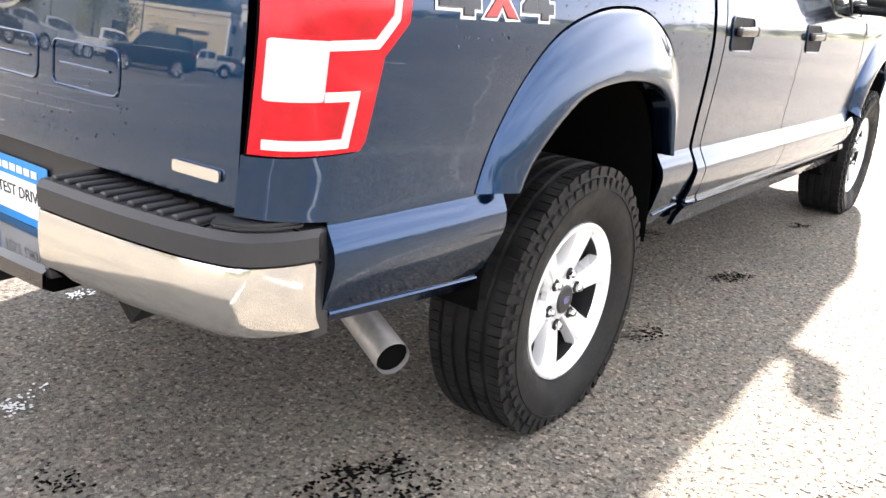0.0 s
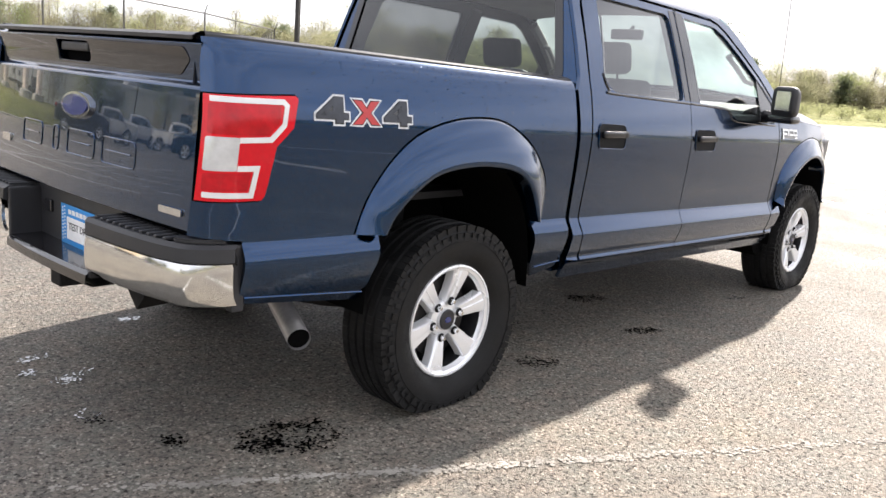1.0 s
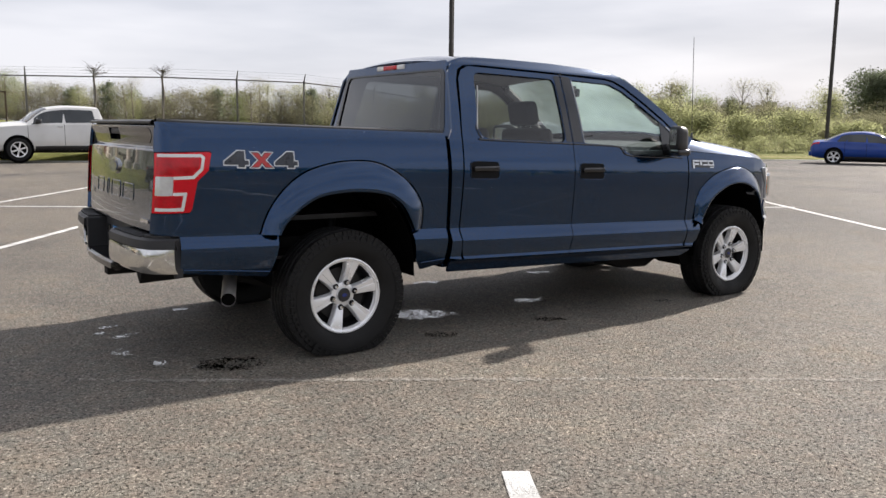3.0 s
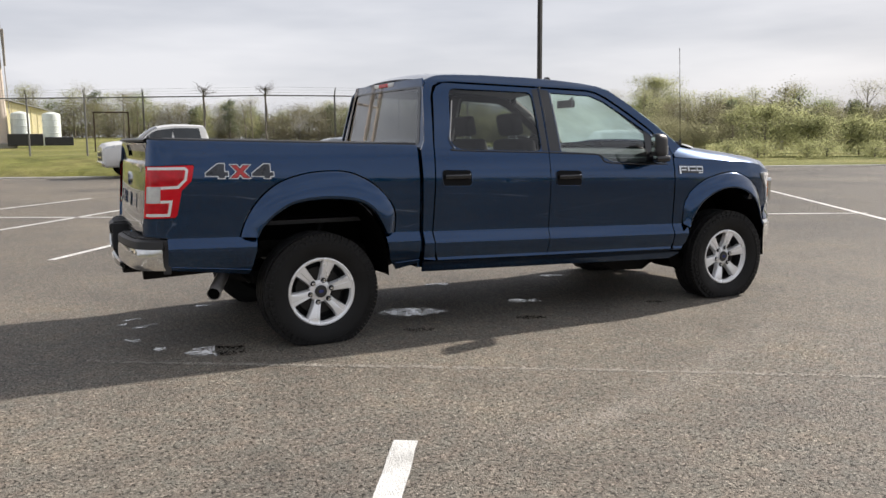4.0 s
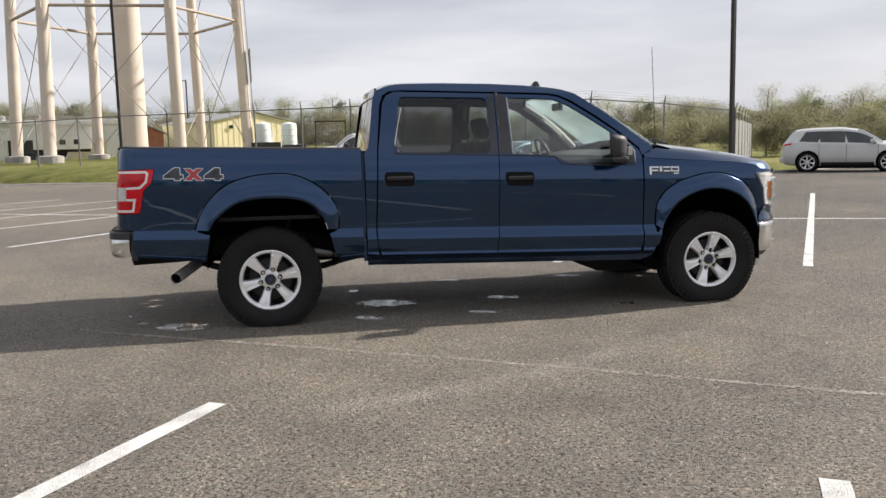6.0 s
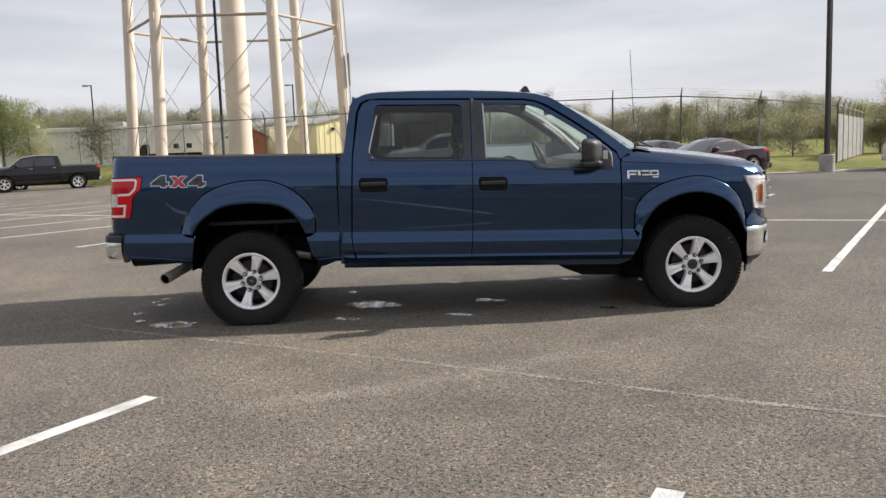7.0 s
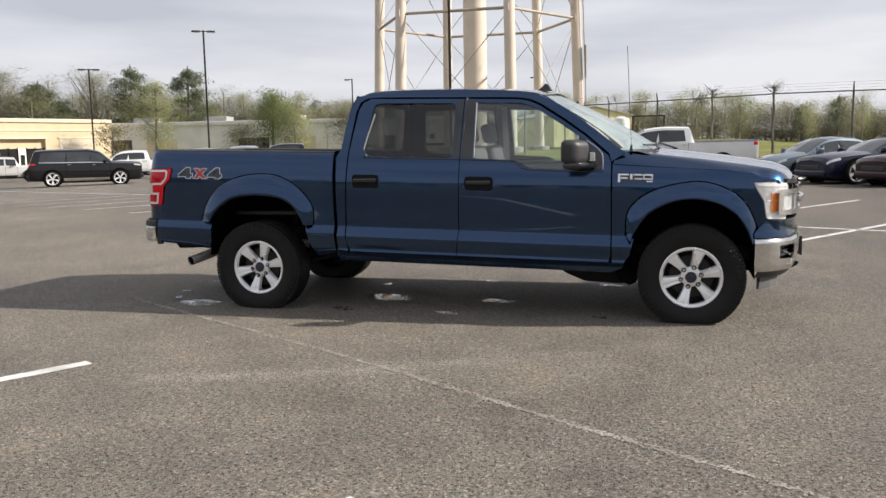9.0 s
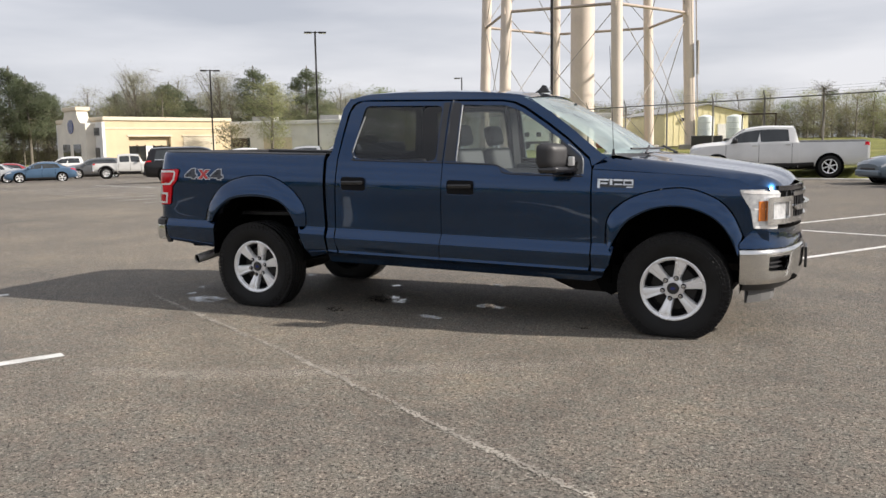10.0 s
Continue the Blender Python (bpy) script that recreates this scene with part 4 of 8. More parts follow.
    side_skin("lens_insert", rounded(lamp_pts([(-1.108, 0.955), (-0.985, 0.962), (-0.993, 0.905), (-1.108, 0.900)]), 0.008), sg, DEEP_RED, table=BEDSIDE, proud=0.0135, rim=0.002, parent=tl, label="deep red lens")
    # bed rail cap
    bm = bmesh.new()
    rows = []
    for x in spread(-1.10, -0.57, 5) + spread(-0.555, 0.555, 6) + [0.57, 0.735]:
        rows.append([bm.verts.new(body(x, sg * y, z)) for y, z in ((0.905 + soft_table(PLAN, x, 0.01), 1.362), (0.900 + soft_table(PLAN, x, 0.01), 1.380), (0.880 + soft_table(PLAN, x, 0.01) * 0.8, 1.388), (0.79, 1.388), (0.775, 1.378), (0.775, 0.80 if abs(x) > 0.56 else 1.08))])
    for a, b in zip(rows, rows[1:]):
        for i in range(5):
            bm.faces.new((a[i], a[i + 1], b[i + 1], b[i]))
    part("bed_rail", bm, PLASTIC, truck, "black plastic bed rail cap", smooth=True)

bm = bmesh.new()
box(bm, 0.737, 0.80, -0.90, 0.90, 0.47, 1.31)
part("gap_filler", bm, PAINT, truck)
# wheels
wheel(0.0, 0.363, -1)
wheel(0.0, 0.363, 1)
wheel(3.66, 0.357, -1)
wheel(3.66, 0.357, 1)

# roof, windscreen, hood
ROOF_EDGE = [(0.90, 1.835), (0.95, 1.866), (1.02, 1.884), (1.25, 1.900), (1.8, 1.903), (2.2, 1.892), (2.40, 1.874), (2.50, 1.846)]


def roof(x, y):
    e = soft_table(ROOF_EDGE, x, 0.03)
    k = abs(y) / 0.735
    return body(x + 0.06 * (1 - k * k) * max(0, (x - 2.2) / 0.3), y, e + 0.045 * (1 - k ** 2.2) - 0.055 * max(0, k - 0.93) / 0.07)


sheet("roof_panel", roof, [0.90, 0.93, 0.96, 1.0, 1.05, 1.15, 1.4, 1.8, 2.1, 2.3, 2.4, 2.45, 2.50], spread(-0.735, -0.66, 6) + spread(-0.66, 0.66, 12)[1:] + spread(0.66, 0.735, 6)[1:], PAINT, truck)


def screen(y, t):
    """The windscreen, from its foot (t 0) to its head (t 1)."""
    k = abs(y)
    bow = 0.26 * (1 - (k / 0.86) ** 2)
    x = 3.165 + bow - (0.70 + 0.75 * bow) * t
    yy = y * (1 - 0.13 * t)
    return body(x, yy, 1.425 + (1.855 - 1.425) * t + 0.028 * math.sin(math.pi * t) + 0.035 * t * (1 - (k / 0.86) ** 2))


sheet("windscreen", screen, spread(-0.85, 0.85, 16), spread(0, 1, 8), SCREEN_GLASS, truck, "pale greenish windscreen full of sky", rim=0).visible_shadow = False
HOOD_TOP = [(3.05, 1.425), (3.15, 1.418), (3.33, 1.394), (3.65, 1.364), (4.02, 1.320), (4.225, 1.287), (4.30, 1.258), (4.345, 1.225), (4.37, 1.18)]
HOOD_EDGE = [(3.05, 1.312), (3.5, 1.292), (3.99, 1.272), (4.08, 1.250), (4.15, 1.208), (4.25, 1.192), (4.37, 1.168)]


def hood(x, y):
    k = abs(y)
    half = min(0.945, 0.945 + soft_table(PLAN, x, 0.02))
    q = min(1.0, k / 0.945)
    top, edge = soft_table(HOOD_TOP, x, 0.02), soft_table(HOOD_EDGE, x, 0.02)
    shoulder = max(0.0, (q - 0.86) / 0.14)
    z = top + 0.028 * (1 - (k / 0.8) ** 2 if k < 0.8 else 0) - (top - edge) * shoulder ** 1.6
    if 0.38 < k < 0.52:
        z += 0.012 * (1 - (k - 0.38) / 0.14)
    elif k <= 0.38:
        z += 0.012
    return body(x + 0.10 * (1 - q * q), math.copysign(q * half, y), z)


sheet("hood", hood, [3.07, 3.15, 3.3, 3.5, 3.7, 3.9, 4.02, 4.1, 4.16, 4.2, 4.24, 4.28, 4.31, 4.335, 4.36], sorted(spread(-0.945, -0.80, 10) + [-0.7, -0.6, -0.52, -0.49, -0.45, -0.41, -0.38, -0.2, 0, 0.2, 0.38, 0.41, 0.45, 0.49, 0.52, 0.6, 0.7] + spread(0.80, 0.945, 10)), PAINT, truck)

# ---- the pickup's tail ----
def back_face(off=0.0):
    """The tailgate's outer face over (y, z)."""
    def f(y, z):
        lip = soft_table([(0.7, 0.004), (0.84, 0.0), (1.20, 0.0), (1.222, 0.0), (1.232, 0.020), (1.30, 0.010), (1.335, -0.004), (1.352, -0.012), (1.37, 0.02)], z, 0.006)
        bow = -0.026 * (1 - (y / 0.8) ** 2)
        return body(-1.108 + lip + bow - off, y, z)
    return f


def back_skin(name, outline, material, parent, off=0.0, holes=(), rim=0.012, label=""):
    f = back_face(off)
    return skin(name, [(-y, z) for y, z in outline], lambda u, v: f(-u, v), material, parent, [[(-y, z) for y, z in h] for h in holes], spread(-0.7, 0.7, 14), [0.84, 0.9, 1.0, 1.1, 1.18, 1.2, 1.212, 1.22, 1.226, 1.232, 1.24, 1.26, 1.29, 1.32, 1.335, 1.345, 1.355], rim, label)


gate = back_skin("tailgate", rounded([(0.82, 0.778), (-0.832, 0.778), (-0.828, 1.366), (0.82, 1.366)], 0.012), PAINT, truck, holes=[rounded([(0.17, 1.262), (-0.10, 1.262), (-0.10, 1.335), (0.17, 1.335)], 0.02)], rim=0.05, label="dark blue tailgate with raised bars")
# the dark reflection in the hollow below the lip, laid on as black
back_skin("lip_reflection", rounded([(0.79, 1.250), (-0.70, 1.252), (-0.755, 1.300), (-0.73, 1.338), (0.79, 1.344)], 0.012), TRIM_BLACK, gate, 0.003, [rounded([(0.175, 1.258), (-0.105, 1.258), (-0.105, 1.338), (0.175, 1.338)], 0.02)], 0.004, "dark reflection under the gate lip, laid on as a black strip")
bm = bmesh.new()
c = body(-1.085, 0, 1.30)
box(bm, c.x, c.x + 0.03, -0.12, 0.19, c.z - 0.05, c.z + 0.05)
part("latch_cup", bm, GAP, gate)
bm = bmesh.new()
box(bm, c.x - 0.035, c.x - 0.008, -0.08, 0.15, c.z - 0.002, c.z + 0.030, 0.008)
part("latch_handle", bm, PLASTIC, gate, "black plastic latch handle")
bm = bmesh.new()
c = body(-1.10, 0, 1.366)
rows = [[bm.verts.new(body(x, y, z)) for x, z in ((-1.132 - 0.020 * (1 - (y / 0.79) ** 4), 1.360), (-1.134 - 0.020 * (1 - (y / 0.79) ** 4), 1.372), (-1.118, 1.382), (-1.07, 1.386), (-1.055, 1.375), (-1.055, 0.83))] for y in spread(-0.80, 0.80, 24)]
for a, b in zip(rows, rows[1:]):
    for i in range(5):
        bm.faces.new((a[i], a[i + 1], b[i + 1], b[i]))
part("gate_cap", bm, PLASTIC, gate, "black plastic top cap", smooth=True, sharp=0.5)


def plate_on_gate(name, outline, material, off, label="", r=0.006):
    return back_skin(name, rounded(outline, r, 2), material, gate, off, rim=0.006, label=label)


# raised outlines across the gate, standing for the stamped letters
for y0, y1 in ((0.46, 0.26), (0.15, 0.10), (0.02, -0.20), (-0.26, -0.49)):
    line = rounded([(y0, 0.925), (y1, 0.925), (y1, 1.015), (y0, 1.015)], 0.02, 3)
    bm = bmesh.new()
    fo = back_face(0.001)
    tube(bm, [fo(y, z) for y, z in line + line[:1]], 0.0028, 6, False)
    part("raised_outline", bm, PAINT, gate, smooth=True)
    bm = bmesh.new()
    tube(bm, [fo(y0 - 0.03, 0.970), fo(min(y0 - 0.035, y1 + 0.03), 0.970)], 0.0028, 6)
    part("raised_outline", bm, PAINT, gate, smooth=True)
ov = [(-0.05 + 0.117 * math.cos(t), 1.105 + 0.048 * math.sin(t)) for t in spread(0, 2 * math.pi, 28)[:-1]]
badge = back_skin("badge", ov, CHROME, gate, 0.012, rim=0.012, label="chrome oval badge with a blue centre")
back_skin("badge_centre", [(-0.05 + (y + 0.05) * 0.86, 1.105 + (z - 1.105) * 0.78) for y, z in ov], BLUE_OVAL, badge, 0.016, rim=0.003)
plate_on_gate("name_strip", [(-0.666, 0.818), (-0.792, 0.818), (-0.792, 0.840), (-0.666, 0.840)], CHROME, 0.008, "small chrome name strip")
plate_on_gate("name_strip", [(0.70, 0.905), (0.60, 0.905), (0.60, 0.935), (0.70, 0.935)], CHROME, 0.008, "small chrome name strip")

# rear bumper
bumper = new("rear_bumper")
bumper.parent = truck
tagged(bumper, label="chrome rear bumper with black step pads")
RB = arc([(-1.012, 0.945), (-1.06, 0.938), (-1.115, 0.918), (-1.158, 0.885), (-1.185, 0.815), (-1.205, 0.72), (-1.222, 0.57), (-1.232, 0.36)], 6)
NRB = len(RB) - 1


def low(x, y, z):
    return Vector((x, y, z - RAKE * x))



def rb_at(sign, s):
    s = max(0.0, min(len(RB) - 1.001, s))
    i = int(s)
    p = Vector(RB[i]).lerp(Vector(RB[i + 1]), s - i)
    return p.x, sign * p.y


def rb_soft(sign, s):
    near = [rb_at(sign, s + d) for d in (-1.5, -1.0, -0.5, 0, 0.5, 1.0, 1.5)]
    return sum(p[0] for p in near) / 7, sum(p[1] for p in near) / 7


for sg in (-1, 1):
    def chrome_at(u, v, sg=sg):
        x, y = rb_soft(sg, (NRB - u) if sg > 0 else u)
        bulge = 0.010 * (1 - ((v - 0.625) / 0.075) ** 2)
        tuck = 0.012 * max(0, (0.585 - v) / 0.03) ** 2
        return low(x - bulge + tuck, y + sg * bulge * 0.3, v)
    out = [(0.0, 0.556), (NRB - 1.2, 0.556), (NRB - 0.2, 0.564), (NRB - 0.02, 0.58), (NRB - 0.7, 0.655), (NRB - 1.2, 0.680), (NRB - 2.0, 0.690), (0.0, 0.690)]
    f = chrome_at
    skin("chrome_face", out, (lambda u, v, f=f: f(NRB - u, v)), CHROME, bumper, (), spread(1, NRB - 1, NRB - 2), [0.555, 0.562, 0.57, 0.58, 0.59, 0.61, 0.63, 0.65, 0.67, 0.68], 0.012, "mirror chrome bumper face")
    bm = bmesh.new()
    rows = []
    for s in range(NRB + 1):
        x, y = rb_soft(sg, s)
        inner = (max(x + 0.20, -1.10) if s > 6 else x + 0.02, y * 0.92 if s < 24 else y)
        rows.append([bm.verts.new(low(px, py, z)) for px, py, z in ((x + 0.006, y, 0.690), (x - 0.006, y + sg * 0.004, 0.696), (x - 0.004, y, 0.738), (x + 0.012, y - sg * 0.010, 0.750), (inner[0], inner[1], 0.752), (inner[0], inner[1], 0.60))])
    for a, b in zip(rows, rows[1:]):
        for i in range(5):
            bm.faces.new((a[i], a[i + 1], b[i + 1], b[i]))
    bm.faces.new(rows[-1])
    bm.faces.new(rows[0][::-1])
    part("step_pad", bm, PLASTIC, bumper, "black plastic step pad", smooth=True, sharp=0.5)
    bm = bmesh.new()
    cap_line = [(-1.03, 0.922), (-1.10, 0.905), (-1.142, 0.875), (-1.165, 0.825), (-1.14, 0.80), (-1.03, 0.80)]
    prism(bm, cap_line, 0.016, lambda u, v, d, sg=sg: low(u, sg * v, 0.748 + d))
    bmesh.ops.bevel(bm, geom=bm.edges[:], offset=0.006, segments=2, affect="EDGES")
    part("corner_cap", bm, PLASTIC, bumper, "smooth black corner cap", smooth=True, sharp=0.7)
    for k in range(11):
        bm = bmesh.new()
        y = sg * (0.39 + k * 0.040)
        xb = lerp_table([(0.36, -1.21), (0.58, -1.20), (0.75, -1.185), (0.85, -1.16)], abs(y))
        c = low(xb, y, 0.754)
        box(bm, c.x, -1.105, y - 0.009, y + 0.009, c.z - 0.006, c.z + 0.005, 0.003, 1)
        part("pad_rib", bm, PLASTIC, bumper)
    bm = bmesh.new()
    box(bm, -1.222, -1.06, sg * 0.360 - 0.012, sg * 0.360 + 0.012, 0.565, 0.778, 0.008)
    part("recess_side", bm, PLASTIC, bumper)
    bm = bmesh.new()
    box(bm, -1.112, -1.098, sg * 0.255 - 0.03, sg * 0.255 + 0.03, 0.69, 0.74, 0.006)
    part("lamp_hole", bm, TRIM_BLACK, bumper)
    bm = bmesh.new()
    box(bm, -1.02, -0.975, sg * 0.915 - 0.02, sg * 0.915 + 0.02, 0.555, 0.775, 0.008)
    part("bumper_end", bm, PLASTIC, bumper, "black bumper end piece")
bm = bmesh.new()
box(bm, -1.10, -1.04, -0.37, 0.37, 0.55, 0.83, 0.01)
part("recess_back", bm, PLASTIC, bumper, "black plastic plate recess")
bm = bmesh.new()
box(bm, -1.08, -1.03, -0.84, 0.84, 0.62, 0.86, 0.01)
part("gate_sill", bm, GAP, bumper)
bm = bmesh.new()
rows = [[bm.verts.new((x - 0.012 * (1 - (y / 0.36) ** 2), y, z)) for x, z in ((-1.09, 0.590), (-1.215, 0.588), (-1.232, 0.578), (-1.234, 0.545), (-1.21, 0.532), (-1.09, 0.532))] for y in spread(-0.36, 0.36, 12)]
for a, b in zip(rows, rows[1:]):
    for i in range(5):
        bm.faces.new((a[i], a[i + 1], b[i + 1], b[i]))
part("centre_step", bm, TRIM_BLACK, bumper, "dark centre step", smooth=True, sharp=0.5)
bm = bmesh.new()
box(bm, -1.19, -1.0, -0.045, 0.045, 0.455, 0.53, 0.008)
part("tow_receiver", bm, IRON, bumper)
# paper test plate
card = new("test_plate")
card.parent = bumper
tagged(card, label="blue and white paper test drive plate")
PY0, PY1, PZ0, PZ1 = 0.135, -0.17, 0.590, 0.745


def card_piece(name, y0, y1, z0, z1, x, material):
    bm = bmesh.new()
    box(bm, x - 0.002, x, min(y0, y1), max(y0, y1), z0, z1, 0.0008, 1)
    return part(name, bm, material, card)


card.parent = truck
card_piece("card_sheet", PY0, PY1, PZ0, PZ1, -1.106, CARD_BLUE)
card_piece("card_field", PY0 - 0.055, PY1 + 0.012, PZ0 + 0.022, PZ1 - 0.046, -1.1085, DECAL_WHITE)
for k in range(6):
    card_piece("card_bar", PY0 - 0.07 - k * 0.033, PY0 - 0.095 - k * 0.033, PZ1 - 0.034, PZ1 - 0.016, -1.1085, DECAL_WHITE)
for k in range(10):
    for j in range(2):
        card_piece("card_dot", PY0 - 0.014 - j * 0.018, PY0 - 0.022 - j * 0.018, PZ0 + 0.014 + k * 0.0135 + j * 0.006, PZ0 + 0.021 + k * 0.0135 + j * 0.006, -1.1085, DECAL_WHITE)


def lettering(name, text, size, m, material, parent, thick=0.0015):
    cu = bpy.data.curves.new(name, "FONT")
    cu.body, cu.size, cu.extrude, cu.align_x, cu.align_y, cu.resolution_u = text, size, thick, "CENTER", "CENTER", 3
    tmp = bpy.data.objects.new(name, cu)
    scene.collection.objects.link(tmp)
    me = bpy.data.meshes.new_from_object(tmp.evaluated_get(bpy.context.evaluated_depsgraph_get()))
    bpy.data.objects.remove(tmp)
    bpy.data.curves.remove(cu)
    me.transform(m)
    me.materials.clear()
    me.materials.append(material)
    ob = new(name, me)
    ob.parent = parent
    return ob


lettering("writing", "TEST DRIVE", 0.040, pose(-1.1105, -0.043, 0.664, 90, 0, -90), TRIM_BLACK, card)

# 4x4 decals, one on each bed side
for sg in (-1, 1):
    f = on_side(sg, BEDSIDE, 0.002)
    decal = new("side_decal")
    decal.parent = truck
    tagged(decal, label="grey and red 4X4 decal with white outline")
    four = [(0.0, 0.034), (0.078, 0.094), (0.120, 0.094), (0.120, 0.042), (0.142, 0.042), (0.142, 0.014), (0.120, 0.014), (0.120, 0.0), (0.078, 0.0), (0.078, 0.014), (0.0, 0.014)]
    four_hole = [(0.046, 0.044), (0.072, 0.044), (0.072, 0.062)]
    ex = [(0.0, 0.0), (0.046, 0.044), (0.004, 0.088), (0.052, 0.088), (0.070, 0.066), (0.088, 0.088), (0.138, 0.088), (0.094, 0.044), (0.138, 0.0), (0.088, 0.0), (0.070, 0.022), (0.052, 0.0)]
    for glyph, hole, x0, mat_in, nm in ((four, four_hole, -0.745, DECAL_GREY, "digit"), (ex, None, -0.597, DECAL_RED, "cross"), (four, four_hole, -0.452, DECAL_GREY, "digit")):
        shift = (lambda p: (x0 + p[0], 1.137 + p[1])) if sg < 0 else (lambda p: (-0.452 - 0.145 + 0.142 - (x0 + p[0]) - 0.597 + 0.142, 1.137 + p[1]))
        outer = [shift(p) for p in glyph]
        holes = [[shift(p) for p in hole]] if hole else []
        side_skin("outline", offset(outer, 0.0042), sg, DECAL_SILVER, table=BEDSIDE, proud=0.0010, rim=0.001, parent=decal)
        side_skin("shade", offset(outer, -0.0022), sg, TRIM_BLACK, holes=[], table=BEDSIDE, proud=0.0022, rim=0.001, parent=decal)
        side_skin(nm, offset(outer, -0.0055), sg, mat_in, holes=holes, table=BEDSIDE, proud=0.0034, rim=0.001, parent=decal)
    # maker's name on the fender as plain shapes
    nameplate = new("name_badge")
    nameplate.parent = truck
    tagged(nameplate, label="chrome and black model badge of plain shapes")
    def bar(x0, x1, z0, z1, mt, proud):
        side_skin("badge_bar", [(x0, z0), (x1, z0), (x1, z1), (x0, z1)], sg, mt, proud=proud, rim=0.004, parent=nameplate)
    bar(3.103, 3.372, 1.178, 1.240, TRIM_BLACK, 0.003)
    for x0, x1 in ((3.106, 3.190), (3.197, 3.216), (3.223, 3.290), (3.297, 3.368)):
        bar(x0, x1, 1.226, 1.238, CHROME, 0.007)
    for x0, x1, z0, z1 in ((3.106, 3.124, 1.172, 1.225), (3.128, 3.180, 1.200, 1.212), (3.197, 3.216, 1.196, 1.226), (3.230, 3.290, 1.196, 1.206), (3.297, 3.306, 1.196, 1.226), (3.358, 3.368, 1.196, 1.226), (3.306, 3.358, 1.196, 1.205), (3.318, 3.366, 1.178, 1.186)):
        bar(x0, x1, z0, z1, CHROME, 0.007)

# cab back with its window, high brake lamp
def back_wall(y, z):
    t = (z - 0.6) / 1.25
    return body(0.775 + 0.06 * max(0, (z - 1.0) / 0.85) + 0.05 * max(0.0, (z - 1.3) / 0.55) - 0.02 * (1 - (y / 0.9) ** 2), y, z)


def inward(z):
    return soft_table(SIDE, z, 0.01) - 0.03


wall_line = [(-inward(z), z) for z in (0.60, 1.0, 1.3, 1.4, 1.55, 1.7, 1.8, 1.86)] + [(inward(z), z) for z in (1.86, 1.8, 1.7, 1.55, 1.4, 1.3, 1.0, 0.60)]
rear_hole = rounded([(-0.80, 1.375), (-0.70, 1.80), (0.70, 1.80), (0.80, 1.375)], 0.05)
g = lambda u, v: back_wall(-u, v)
cab_back = skin("cab_back", wall_line, g, PAINT, truck, [rear_hole], spread(-0.8, 0.8, 16), [0.8, 1.0, 1.2, 1.3, 1.36, 1.45, 1.55, 1.65, 1.75, 1.8, 1.83], 0.015)
gl = lambda u, v: back_wall(-u, v) + Vector((0.006, 0, 0))
skin("rear_window", scaled(rear_hole, 1.02), gl, TINT, cab_back, (), spread(-0.7, 0.7, 8), [1.45, 1.6, 1.7], 0, "dark tinted rear window").visible_shadow = False
frame_in = scaled(rear_hole, 0.955)
gf = lambda u, v: back_wall(-u, v) + Vector((-0.003, 0, 0))
skin("window_border", scaled(rear_hole, 1.015), gf, TRIM_BLACK, cab_back, [frame_in], spread(-0.8, 0.8, 16), [1.45, 1.6, 1.7], 0.006, "black window border")
bm = bmesh.new()
c = body(0.885, 0, 1.842)
box(bm, c.x - 0.03, c.x + 0.03, -0.20, 0.20, c.z - 0.018, c.z + 0.018, 0.010)
hb = part("high_brake_lamp", bm, LENS_WHITE, truck, "high brake lamp, red between clear ends", smooth=True)
bm = bmesh.new()
box(bm, c.x - 0.033, c.x + 0.0, -0.10, 0.10, c.z - 0.016, c.z + 0.016, 0.008)
part("red_section", bm, RED, hb)
# roof fin
bm = bmesh.new()
c = body(2.33, 0, 1.935)
prism(bm, [(0.0, 0.0), (0.15, 0.0), (0.125, 0.018), (0.10, 0.062), (0.075, 0.066), (0.04, 0.03)], 0.04, lambda u, v, d: Vector((c.x + u, -0.02 + d, c.z - 0.012 + v)))
part("roof_fin", bm, TRIM_BLACK, truck, "black roof aerial fin")
# bed floor, front wall of the bed
for x0, x1, y1 in ((-1.05, -0.56, 0.775), (-0.56, 0.56, 0.59), (0.56, 0.70, 0.775)):
    bm = bmesh.new()
    box(bm, x0, x1, -y1, y1, 0.80, 0.83)
    part("bed_floor", bm, PLASTIC, truck, "black bed liner")
for y0 in (-0.765, 0.59):
    bm = bmesh.new()
    box(bm, -0.56, 0.56, y0, y0 + 0.175, 1.07, 1.09)
    part("wheel_house", bm, WELL, truck, "black bed liner over the wheel")
bm = bmesh.new()
box(bm, 0.70, 0.745, -0.80, 0.80, 0.80, 1.35)
part("bed_front_wall", bm, PLASTIC, truck, "black bed liner")
# aerial on the right fender
bm = bmesh.new()
a0, a1 = Vector((3.200, -0.855, 1.325)), Vector((3.165, -0.855, 2.13))
tube(bm, [a0, a0 + Vector((0, 0, 0.05))], [0.013, 0.008], 10)
tube(bm, [a0 + Vector((0, 0, 0.05)), a1], 0.0024, 6)
part("aerial", bm, TRIM_BLACK, truck, "thin black whip aerial", smooth=True)
